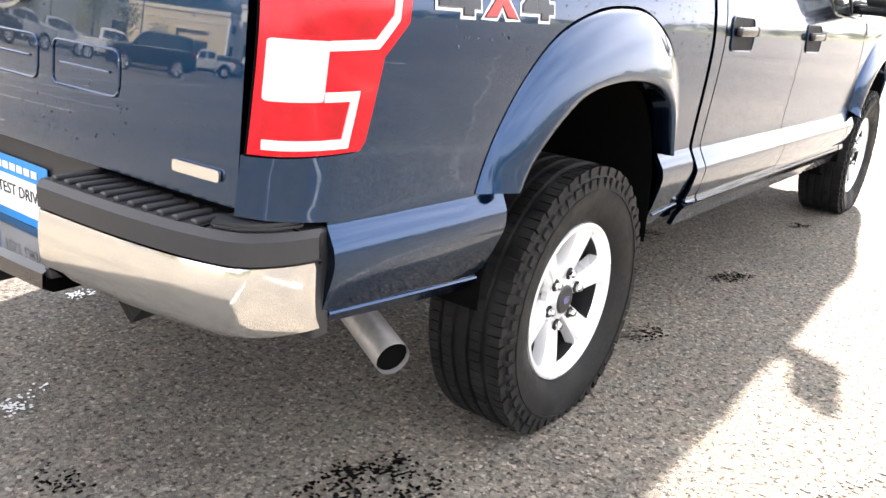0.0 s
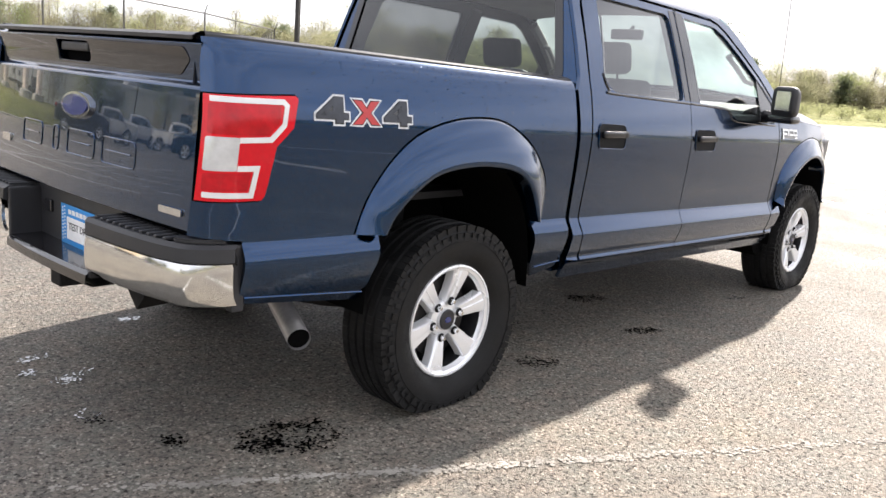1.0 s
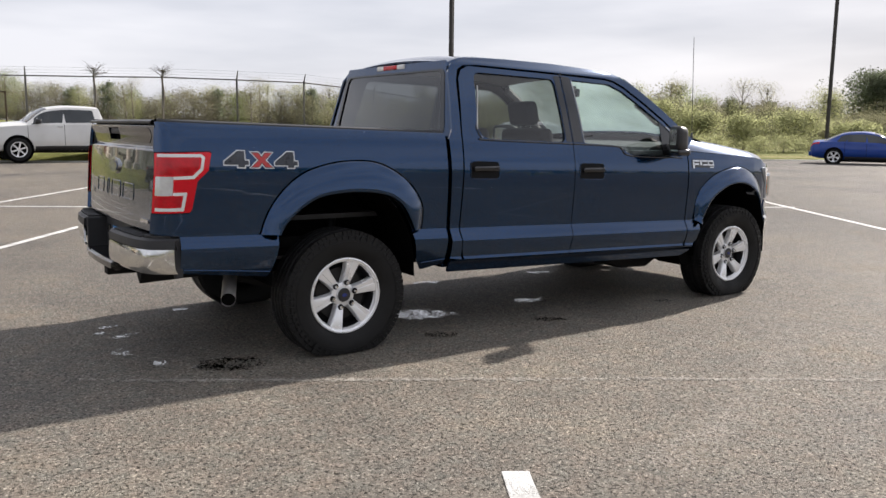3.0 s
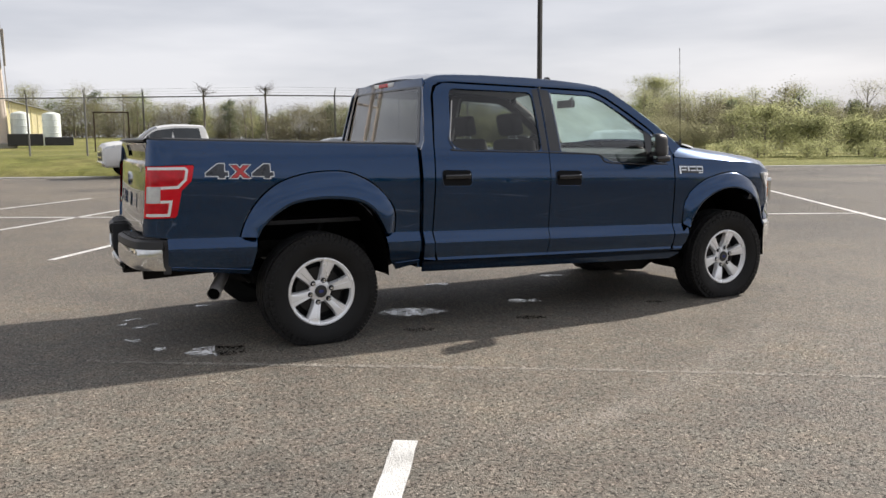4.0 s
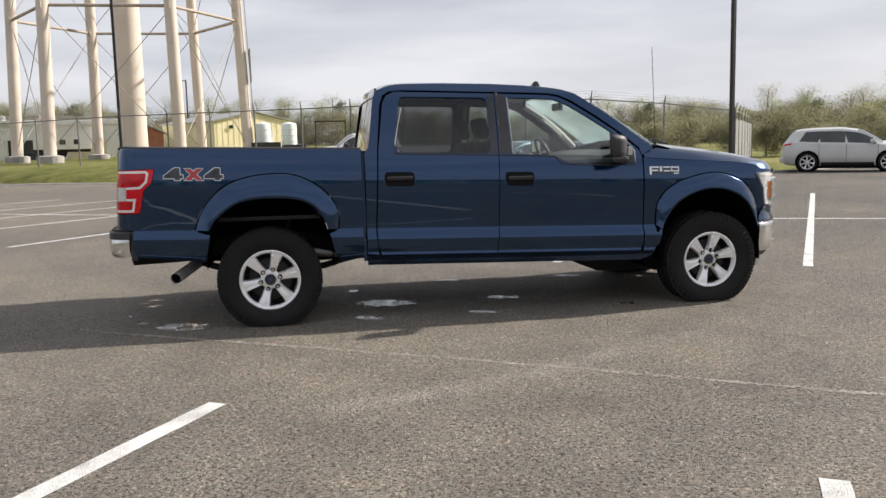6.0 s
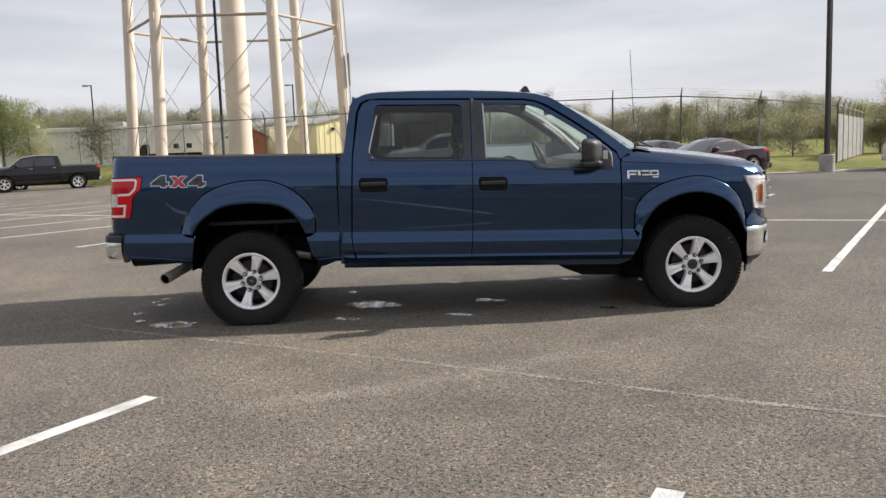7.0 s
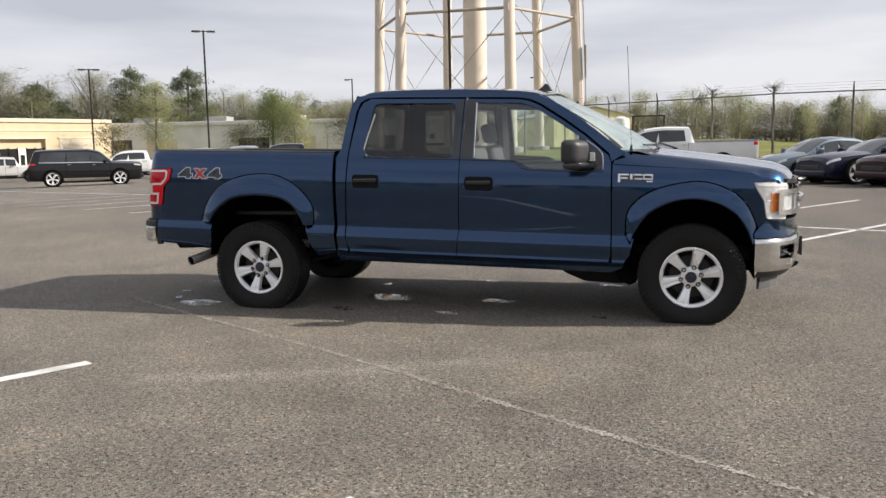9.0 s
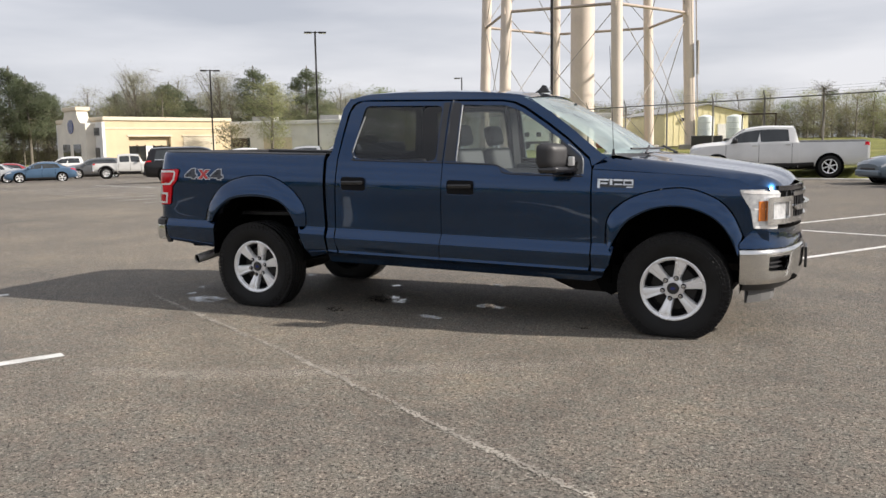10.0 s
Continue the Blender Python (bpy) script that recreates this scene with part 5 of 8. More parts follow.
# wipers
for y0, y1 in ((-0.62, 0.02), (0.02, 0.66)):
    bm = bmesh.new()
    pts = [screen(y, 0.03) + Vector((0.02, 0, 0.018)) for y in spread(y0, y1, 6)]
    tube(bm, pts, 0.009, 6)
    tube(bm, [screen((y0 + y1) / 2 - 0.05, 0.04) + Vector((0.03, 0, 0.03)), screen(y0 - 0.02, 0.0) + Vector((0.12, 0, 0.0))], 0.009, 6)
    part("wiper", bm, PLASTIC, truck, "black wiper arm and blade")
bm = bmesh.new()
rows = [[bm.verts.new(p) for p in (screen(y, 0.0), screen(y, 0.0) + Vector((0.06, 0, -0.012)), screen(y, 0.0) + Vector((0.16, 0, -0.04)))] for y in spread(-0.85, 0.85, 16)]
for a, b in zip(rows, rows[1:]):
    for i in range(2):
        bm.faces.new((a[i], a[i + 1], b[i + 1], b[i]))
part("cowl", bm, PLASTIC, truck, "black plastic cowl under the windscreen")

# ---- the pickup's nose ----
FC = [(4.095, 0.915), (4.15, 0.895), (4.21, 0.862), (4.28, 0.805), (4.345, 0.725), (4.40, 0.62), (4.44, 0.50), (4.475, 0.32), (4.495, 0.15), (4.50, 0.0)]
FCL = [0.0]
for a, b in zip(FC, FC[1:]):
    FCL.append(FCL[-1] + (Vector(b) - Vector(a)).length)
HALF = FCL[-1]


def front_at(u, z, off=0.0):
    """The nose's plan curve; u runs from the right flank (0) round to the left one (2 HALF)."""
    sgn = -1
    s = u
    if u > HALF:
        s, sgn = 2 * HALF - u, 1
    s = max(0.0, min(HALF - 1e-4, s))
    i = max(k for k in range(len(FC) - 1) if FCL[k] <= s)
    t = (s - FCL[i]) / (FCL[i + 1] - FCL[i])
    p, d = Vector(FC[i]).lerp(Vector(FC[i + 1]), t), (Vector(FC[i + 1]) - Vector(FC[i])).normalized()
    n = Vector((-d.y, d.x))
    p = p + n * off
    return body(p.x, sgn * p.y, z)


def uf(x):
    return lerp_table([(p[0], l) for p, l in zip(FC, FCL)], x)


def nose(name, outline, material, parent, off=0.0, bulge=None, holes=(), rim=0.02, label="", zc=()):
    def f(u, z):
        o = off + (bulge(z) if bulge else 0.0)
        return sum((front_at(u + d, z, o) for d in (-0.03, -0.015, 0, 0.015, 0.03)), Vector()) / 5
    return skin(name, outline, f, material, parent, holes, spread(0.02, 2 * HALF - 0.02, 44), zc or [0.5, 0.55, 0.6, 0.65, 0.7, 0.75, 0.8, 0.85, 0.9, 0.95, 1.0, 1.05, 1.1, 1.15], rim, label)


def both(outline):
    return outline, [(2 * HALF - u, z) for u, z in outline][::-1]


fog = rounded([(uf(4.285), 0.607), (uf(4.40), 0.600), (uf(4.41), 0.712), (uf(4.285), 0.712)], 0.015)
fogs = both(fog)
fb = nose("front_bumper", [(0.01, 0.520), (0.05, 0.510), (2 * HALF - 0.05, 0.510), (2 * HALF - 0.01, 0.520), (2 * HALF, 0.758), (2 * HALF - 0.02, 0.768), (0.02, 0.768), (0.0, 0.758)], CHROME, truck, 0.018,
          lambda z: soft_table([(0.50, -0.03), (0.54, 0.0), (0.64, 0.012), (0.74, 0.016), (0.755, 0.008), (0.77, -0.006)], z, 0.01), fogs, 0.02, "chrome front bumper", [0.52, 0.53, 0.54, 0.56, 0.60, 0.64, 0.68, 0.72, 0.735, 0.745, 0.752, 0.758, 0.763])
for o in fogs:
    nose("fog_recess", scaled(o, 1.02), PLASTIC, fb, -0.045, rim=0.0, label="black fog lamp recess")
    cz = sum(p[1] for p in o) / len(o)
    for k in range(3):
        us_ = [p[0] for p in o]
        nose("recess_slat", [(min(us_), 0.62 + k * 0.032), (max(us_), 0.62 + k * 0.032), (max(us_), 0.63 + k * 0.032), (min(us_), 0.63 + k * 0.032)], PLASTIC, fb, -0.02, rim=0.015)
nose("front_panel", [(0.0, 0.772), (2 * HALF, 0.772), (2 * HALF, 0.80), (2 * HALF - uf(4.20), 0.905), (uf(4.20), 0.905), (0.0, 0.80)], PAINT, truck, 0.0, lambda z: soft_table([(0.76, 0.03), (0.80, 0.022), (0.84, 0.004), (0.91, 0.0)], z, 0.012))
# grille
gr = nose("grille", rounded([(uf(4.335), 0.905), (2 * HALF - uf(4.335), 0.905), (2 * HALF - uf(4.335), 1.20), (uf(4.335), 1.20)], 0.03), GAP, truck, 0.004, label="dark grille with chrome bars")
for z0, z1, off in ((1.135, 1.165, 0.030), (1.035, 1.075, 0.055), (0.945, 0.985, 0.030)):
    nose("grille_bar", rounded([(uf(4.420), z0), (2 * HALF - uf(4.420), z0), (2 * HALF - uf(4.420), z1), (uf(4.420), z1)], 0.012), CHROME, gr, off, rim=0.03, label="chrome grille bar")
nose("grille_lip", [(uf(4.34), 1.176), (2 * HALF - uf(4.34), 1.176), (2 * HALF - uf(4.34), 1.212), (uf(4.34), 1.212)], TRIM_BLACK, gr, 0.012, rim=0.03, label="gloss black lip under the hood")
f_out = rounded([(uf(4.264), 0.938), (uf(4.415), 0.945), (uf(4.415), 1.140), (uf(4.264), 1.132)], 0.022)
f_in = rounded([(uf(4.296), 0.978), (uf(4.398), 0.982), (uf(4.398), 1.102), (uf(4.296), 1.098)], 0.016)
for o, h in zip(both(f_out), both(f_in)):
    clasp = nose("lamp_frame", o, CHROME, gr, 0.036, holes=[h], rim=0.05, label="chrome frame round the headlamp unit")
    nose("lamp_unit", scaled(h, 1.02), HEAD_LENS, clasp, 0.014, rim=0.0, label="clear lamp unit")
    us_ = [p[0] for p in h]
    nose("unit_bezel", [(min(us_), 0.98), (min(us_) + 0.018, 0.98), (min(us_) + 0.018, 1.10), (min(us_), 1.10)], TRIM_BLACK, clasp, 0.022, rim=0.006)
for k in range(16):
    u = uf(4.37) + (2 * HALF - 2 * uf(4.37)) * (k + 0.5) / 16
    nose("mesh_bar", [(u - 0.008, 0.93), (u + 0.008, 0.93), (u + 0.008, 1.17), (u - 0.008, 1.17)], PLASTIC, gr, 0.014, rim=0.01)
# headlamps
for o, sg in zip(both(rounded([(uf(4.195), 0.912), (uf(4.345), 0.905), (uf(4.355), 1.165), (uf(4.30), 1.190), (0.004, 1.186), (0.006, 1.165), (uf(4.172), 1.05)], 0.012)), (-1, 1)):
    hl = nose("headlamp", o, HEAD_LENS, truck, 0.010, rim=0.04, label="clear headlamp with an amber marker")
    mir = (lambda pts: pts) if sg < 0 else (lambda pts: [(2 * HALF - u, z) for u, z in pts][::-1])
    nose("amber_marker", mir([(uf(4.222), 0.965), (uf(4.262), 0.965), (uf(4.262), 1.105), (uf(4.222), 1.105)]), AMBER, hl, 0.013, rim=0.003)
    nose("running_light", mir([(0.03, 1.180), (uf(4.34), 1.180), (uf(4.34), 1.158), (uf(4.19), 1.156), (uf(4.12), 1.164)][::-1]), LENS_WHITE, hl, 0.013, rim=0.003)
    nose("running_light", mir([(uf(4.205), 0.930), (uf(4.340), 0.924), (uf(4.340), 0.908), (uf(4.20), 0.914)][::-1]), LENS_WHITE, hl, 0.013, rim=0.003)
    nose("running_light", mir([(uf(4.20), 1.045), (uf(4.285), 1.045), (uf(4.285), 1.055), (uf(4.19), 1.055)]), LENS_WHITE, hl, 0.013, rim=0.003)
# air dam, tow hooks, plate
DAM = surf("grey_rubber", (0.11, 0.11, 0.11), 0.75)
for sg in (-1, 1):
    bm = bmesh.new()
    rows = [[bm.verts.new((x - 0.02 + dx, sg * y, z)) for dx, z in ((0.0, 0.42), (-0.02, 0.255), (-0.035, 0.255), (-0.035, 0.42))] for x, y in ((4.20, 0.80), (4.29, 0.70), (4.35, 0.58), (4.37, 0.46))]
    for a, b in zip(rows, rows[1:]):
        for i in range(3):
            bm.faces.new((a[i], a[i + 1], b[i + 1], b[i]))
    part("air_dam", bm, DAM, truck, "grey flexible air dam")
bm = bmesh.new()
rows = [[bm.verts.new(front_at(u, z, o)) for z, o in ((0.525, 0.0), (0.46, -0.05), (0.44, -0.16))] for u in spread(0.05, 2 * HALF - 0.05, 20)]
for a, b in zip(rows, rows[1:]):
    for i in range(2):
        bm.faces.new((a[i], a[i + 1], b[i + 1], b[i]))
part("lower_valance", bm, PLASTIC, truck, "black plastic valance", smooth=True)
for sg in (-1, 1):
    bm = bmesh.new()
    tube(bm, [(4.30, sg * 0.45, 0.39), (4.43, sg * 0.45, 0.39), (4.47, sg * 0.45, 0.41), (4.48, sg * 0.45, 0.43)], 0.013, 8)
    part("tow_hook", bm, IRON, truck)
bm = bmesh.new()
c = front_at(HALF, 0.64, 0.035)
box(bm, c.x, c.x + 0.02, -0.16, 0.16, c.z - 0.08, c.z + 0.08, 0.008)
part("front_plate_holder", bm, PLASTIC, truck)

# ---- mirrors ----
for sg in (-1, 1):
    mr = new("door_mirror")
    mr.parent = truck
    tagged(mr, label="black plastic door mirror")
    bm = bmesh.new()
    vs = box(bm, 2.780, 2.912, 0.975, 1.180, 1.236, 1.432, 0.058, 5)
    for v in bm.verts:
        k = (v.co.x - 2.780) / 0.132
        v.co.y = 1.07 + (v.co.y - 1.07) * (1 - 0.16 * k)
        v.co.z = 1.330 + (v.co.z - 1.330) * (1 - 0.12 * k) - 0.01 * k
        v.co.x -= (v.co.y - 0.975) * 0.52
        v.co.y *= sg
    part("mirror_shell", bm, PLASTIC, mr, "black textured shell", smooth=True, sharp=0.9)
    bm = bmesh.new()
    box(bm, 2.790, 2.930, 0.93, 1.165, 1.200, 1.252, 0.024, 3)
    for v in bm.verts:
        v.co.x -= (v.co.y - 0.975) * 0.48
        v.co.y *= sg
    part("mirror_base", bm, TRIM_BLACK, mr, smooth=True, sharp=0.9)
    bm = bmesh.new()
    tube(bm, [(2.86, sg * 0.88, 1.240), (2.87, sg * 0.98, 1.235)], [0.035, 0.03], 10)
    part("mirror_arm", bm, PLASTIC, mr)
    bm = bmesh.new()
    box(bm, 2.7782, 2.7825, 1.022, 1.135, 1.278, 1.395, 0.002)
    for v in bm.verts:
        v.co.x -= (v.co.y - 0.975) * 0.52
        v.co.y *= sg
    part("mirror_glass", bm, CHROME, mr, "mirror glass")
    bm = bmesh.new()
    box(bm, 2.895, 2.935, 0.965, 1.02, 1.255, 1.325, 0.006)
    for v in bm.verts:
        v.co.y *= sg
    part("signal_lens", bm, LENS_CLEAR, mr, "clear turn signal lens")

# ---- underside and exhaust ----
bm = bmesh.new()
tube(bm, [(0.9, -0.42, 0.47), (0.45, -0.45, 0.50), (-0.25, -0.42, 0.58), (-0.40, -0.22, 0.555), (-0.475, -0.27, 0.530), (-0.715, -0.888, 0.398)], 0.042, 20, False)
part("exhaust_pipe", bm, STEEL, truck, "brushed steel exhaust pipe", smooth=True)
# a black plug just inside the mouth stands for the pipe's inner shade
bm = bmesh.new()
d = (Vector((-0.78, -0.805, 0.362)) - Vector((-0.5, -0.62, 0.445))).normalized()
tube(bm, [Vector((-0.7105, -0.8785, 0.4008)), Vector((-0.60, -0.582, 0.464))], 0.039, 20, True)
part("bore_shade_plug", bm, GAP, truck)
bm = bmesh.new()
tube(bm, [(1.05, -0.40, 0.46), (1.12, -0.40, 0.46), (1.75, -0.40, 0.455), (1.82, -0.40, 0.455)], [0.05, 0.10, 0.10, 0.05], 16)
part("muffler", bm, STEEL, truck, smooth=True)
for sg in (-1, 1):
    bm = bmesh.new()
    pts = [(-1.10, 0.52), (-0.55, 0.54), (-0.30, 0.62), (0.30, 0.62), (0.60, 0.50), (3.0, 0.44), (3.30, 0.50), (4.2, 0.50)]
    for a, b in zip(pts, pts[1:]):
        tube(bm, [(a[0], sg * 0.46, a[1]), (b[0], sg * 0.46, b[1])], 0.06, 4)
    part("frame_rail", bm, IRON, truck)
    bm = bmesh.new()
    tube(bm, [(x, sg * 0.55, 0.36 + 0.13 * ((x - 0.05) / 0.65) ** 2) for x in spread(-0.6, 0.7, 10)], 0.028, 6)
    part("leaf_spring", bm, IRON, truck)
    bm = bmesh.new()
    tube(bm, [(0.06, sg * 0.50, 0.40), (0.16, sg * 0.44, 0.80)], [0.035, 0.028], 12)
    part("shock_absorber", bm, ALLOY_DARK, truck, smooth=True)
    bm = bmesh.new()
    tube(bm, [(3.66, sg * 0.62, 0.357), (3.66, sg * 0.10, 0.40)], 0.03, 10)
    tube(bm, [(3.50, sg * 0.70, 0.30), (3.35, sg * 0.30, 0.36)], 0.035, 8)
    part("front_axle", bm, IRON, truck)
bm = bmesh.new()
tube(bm, [(0, -0.72, 0.363), (0, -0.20, 0.363), (0, -0.13, 0.363), (0, 0.13, 0.363), (0, 0.20, 0.363), (0, 0.72, 0.363)], [0.055, 0.06, 0.13, 0.13, 0.06, 0.055], 16)
part("rear_axle", bm, IRON, truck, smooth=True)
bm = bmesh.new()
tube(bm, [(0.05, 0.03, 0.40), (2.2, 0.05, 0.48)], 0.045, 12)
part("drive_shaft", bm, IRON, truck, smooth=True)
bm = bmesh.new()
box(bm, 0.82, 3.15, -0.88, 0.88, 0.47, 0.52)
box(bm, 1.3, 2.5, -0.30, 0.30, 0.38, 0.50, 0.03)
box(bm, 1.25, 2.3, 0.36, 0.72, 0.36, 0.50, 0.05)
box(bm, 3.1, 4.2, -0.42, 0.42, 0.42, 0.62, 0.04)
part("underbody", bm, IRON, truck)

# ---- cabin ----
bm = bmesh.new()
box(bm, 0.86, 3.10, -0.86, 0.86, 0.545, 0.56)
part("cabin_floor", bm, DASH, truck)
bm = bmesh.new()
rows = [[bm.verts.new(roof(x, y) + Vector((0, 0, -0.035))) for y in spread(-0.69, 0.69, 10)] for x in spread(0.96, 2.44, 10)]
for a, b in zip(rows, rows[1:]):
    for i in range(10):
        bm.faces.new((a[i], a[i + 1], b[i + 1], b[i]))
part("headliner", bm, LINING, truck, "pale grey headlining", smooth=True)
for sg in (-1, 1):
    for x0, x1 in ((0.90, 1.80), (1.87, 3.0)):
        bm = bmesh.new()
        box(bm, x0, x1, sg * 0.875 - 0.035, sg * 0.875 + 0.035, 0.57, 1.27 if x0 < 1 else 1.235, 0.03, 2)
        part("door_card", bm, DASH, truck)
    bm = bmesh.new()
    tube(bm, [on_side(sg, SIDE, -0.05)(x, z) for x, z in ((1.86, 1.25), (1.865, 1.55), (1.868, 1.82))], 0.05, 4)
    part("inner_pillar", bm, DASH, truck)
    bm = bmesh.new()
    tube(bm, [on_side(sg, SIDE, -0.045)(x, z) for x, z in ((3.06, 1.40), (2.86, 1.575), (2.68, 1.70), (2.50, 1.80))], 0.035, 6)
    part("inner_pillar", bm, LINING, truck, "pale grey pillar lining")
    bm = bmesh.new()
    g_in = on_side(sg, SIDE, -0.115)
    tube(bm, [on_side(sg, SIDE, -0.07)(2.90, 1.50), g_in(2.885, 1.515), g_in(2.80, 1.585), g_in(2.70, 1.652), on_side(sg, SIDE, -0.07)(2.685, 1.665)], 0.016, 8)
    part("grab_handle", bm, LINING, truck, "pale grey pillar grab handle", smooth=True)


def seat(x, y, w, back=1.40, rest=True):
    s = new("seat")
    s.parent = truck
    tagged(s, label="grey cloth seat with a headrest")
    bm = bmesh.new()
    box(bm, x - 0.22, x + 0.28, y - w, y + w, 0.80, 0.93, 0.05, 3)
    part("cushion", bm, CLOTH, s, smooth=True, sharp=1.2)
    bm = bmesh.new()
    box(bm, -0.065, 0.065, y - w, y + w, -0.02, back - 0.88, 0.055, 3, Matrix.Translation((x - 0.20, 0, 0.88)) @ Matrix.Rotation(-0.22, 4, "Y"))
    part("backrest", bm, CLOTH, s, smooth=True, sharp=1.2)
    if rest:
        bm = bmesh.new()
        box(bm, -0.05, 0.05, y - 0.14, y + 0.14, back - 0.85, back - 0.67, 0.045, 3, Matrix.Translation((x - 0.20, 0, 0.88)) @ Matrix.Rotation(-0.22, 4, "Y"))
        part("headrest", bm, CLOTH, s, smooth=True, sharp=1.2)
        for d in (-0.06, 0.06):
            bm = bmesh.new()
            tube(bm, [Matrix.Translation((x - 0.20, 0, 0.88)) @ Matrix.Rotation(-0.22, 4, "Y") @ Vector((0, y + d, back - 0.90)), Matrix.Translation((x - 0.20, 0, 0.88)) @ Matrix.Rotation(-0.22, 4, "Y") @ Vector((0, y + d, back - 0.80))], 0.007, 6)
            part("headrest_post", bm, CHROME, s)


seat(2.14, -0.40, 0.26)
seat(2.14, 0.40, 0.26)
for y in (-0.47, 0.0, 0.47):
    seat(1.20, y, 0.23, 1.30, False)
bm = bmesh.new()
prof = [(2.70, 0.85), (2.66, 1.10), (2.70, 1.20), (2.76, 1.255), (2.90, 1.285), (3.20, 1.30), (3.25, 1.0), (3.1, 0.6)]
prism(bm, prof, 1.66, lambda u, v, d: Vector((u, -0.83 + d, v)))
part("dashboard", bm, DASH, truck, "grey dashboard")
bm = bmesh.new()
for a in spread(0, 2 * math.pi, 28)[:-1]:
    b = a + 2 * math.pi / 28
    m = Matrix.Translation((2.62, 0.40, 1.245)) @ Matrix.Rotation(radians(65), 4, "Y")
    tube(bm, [m @ Vector((0.185 * math.cos(a), 0.185 * math.sin(a), 0)), m @ Vector((0.185 * math.cos(b), 0.185 * math.sin(b), 0))], 0.016, 6, False)
part("steering_wheel", bm, PLASTIC, truck, "black steering wheel", smooth=True)
bm = bmesh.new()
box(bm, -0.02, 0.03, -0.12, 0.12, -0.05, 0.05, 0.02, 2, Matrix.Translation((2.64, 0.40, 1.24)) @ Matrix.Rotation(radians(-25), 4, "Y"))
tube(bm, [(2.66, 0.40, 1.235), (2.80, 0.40, 1.15)], 0.035, 8)
part("steering_hub", bm, PLASTIC, truck)
bm = bmesh.new()
box(bm, 2.60, 2.64, -0.12, 0.12, 1.66, 1.73, 0.015)
tube(bm, [(2.63, 0, 1.70), (2.70, 0, 1.76)], 0.012, 6)
part("rear_view_mirror", bm, PLASTIC, truck)
bm = bmesh.new()
box(bm, 1.95, 2.62, -0.11, 0.11, 0.60, 0.95, 0.04)
part("centre_console", bm, DASH, truck)

# low front crossmember, seen under the doors
bm = bmesh.new()
prism(bm, [(2.50, 0.40), (2.66, 0.30), (2.82, 0.235), (3.12, 0.225), (3.24, 0.29), (3.30, 0.40)], 1.0, lambda u, v, d: Vector((u, -0.5 + d, v)))
part("crossmember", bm, IRON, truck, "dirty black chassis crossmember")
# black flaps behind the front wheels
for sg in (-1, 1):
    bm = bmesh.new()
    prism(bm, [(3.02, 0.50), (3.25, 0.50), (3.25, 0.30), (3.20, 0.275), (3.12, 0.31)], 0.30, lambda u, v, d, sg=sg: Vector((u, sg * (0.58 + d), v)))
    part("front_flap", bm, WELL, truck, "black plastic flap behind the wheel")

# beads of rain on the flanks, hood, roof and tailgate
def water():
    m, n, l, b, out = nodes_of("rain_water")
    b.inputs["Base Color"].default_value = (0.95, 0.97, 1.0, 1)
    b.inputs["Roughness"].default_value, b.inputs["IOR"].default_value = 0.02, 1.33
    b.inputs["Transmission Weight"].default_value = 1.0
    return m


drop_rng = random.Random(21)
drops_v, drops_f = [], []


def bead(p, nrm, r):
    a = nrm.orthogonal().normalized()
    b = nrm.cross(a)
    o = len(drops_v)
    for ring, h in ((1.0, -0.12), (0.72, 0.38)):
        for k in range(6):
            t = 2 * math.pi * k / 6 + h
            drops_v.append(p + (a * math.cos(t) + b * math.sin(t)) * r * ring + nrm * r * h)
    drops_v.append(p + nrm * r * 0.55)
    for k in range(6):
        drops_f.append((o + k, o + (k + 1) % 6, o + 6 + (k + 1) % 6, o + 6 + k))
        drops_f.append((o + 6 + k, o + 6 + (k + 1) % 6, o + 12))


def beads_on(surface, us, vs, count, low_bias, big=0.0042):
    for _ in range(count):
        u = drop_rng.uniform(*us)
        v = vs[1] - (vs[1] - vs[0]) * drop_rng.random() ** low_bias
        p = surface(u, v)
        n = (surface(u + 0.003, v) - surface(u - 0.003, v)).cross(surface(u, v + 0.003) - surface(u, v - 0.003)).normalized()
        bead(p, n, drop_rng.uniform(0.0012, big))


beads_on(on_side(-1, BEDSIDE), (-0.80, 0.72), (1.05, 1.36), 420, 2.2)
beads_on(on_side(-1), (0.90, 1.80), (0.95, 1.30), 120, 1.6, 0.003)
beads_on(lambda u, v: back_face(0.0)(-u, v), (-0.75, 0.80), (0.82, 1.20), 220, 1.0, 0.003)
beads_on(hood, (3.15, 4.25), (-0.80, 0.80), 420, 1.0, 0.003)
beads_on(roof, (1.0, 2.35), (-0.64, 0.64), 300, 1.0, 0.003)
mesh_ob("rain", drops_v, drops_f, water(), truck, "clear beads of rain", kind="stuff")

# ---- other parked vehicles ----
def plain_paint(name, c, metal=0.2):
    return car_paint(name, c, metal, 0.35, 0.1, 1.42, 0.1)


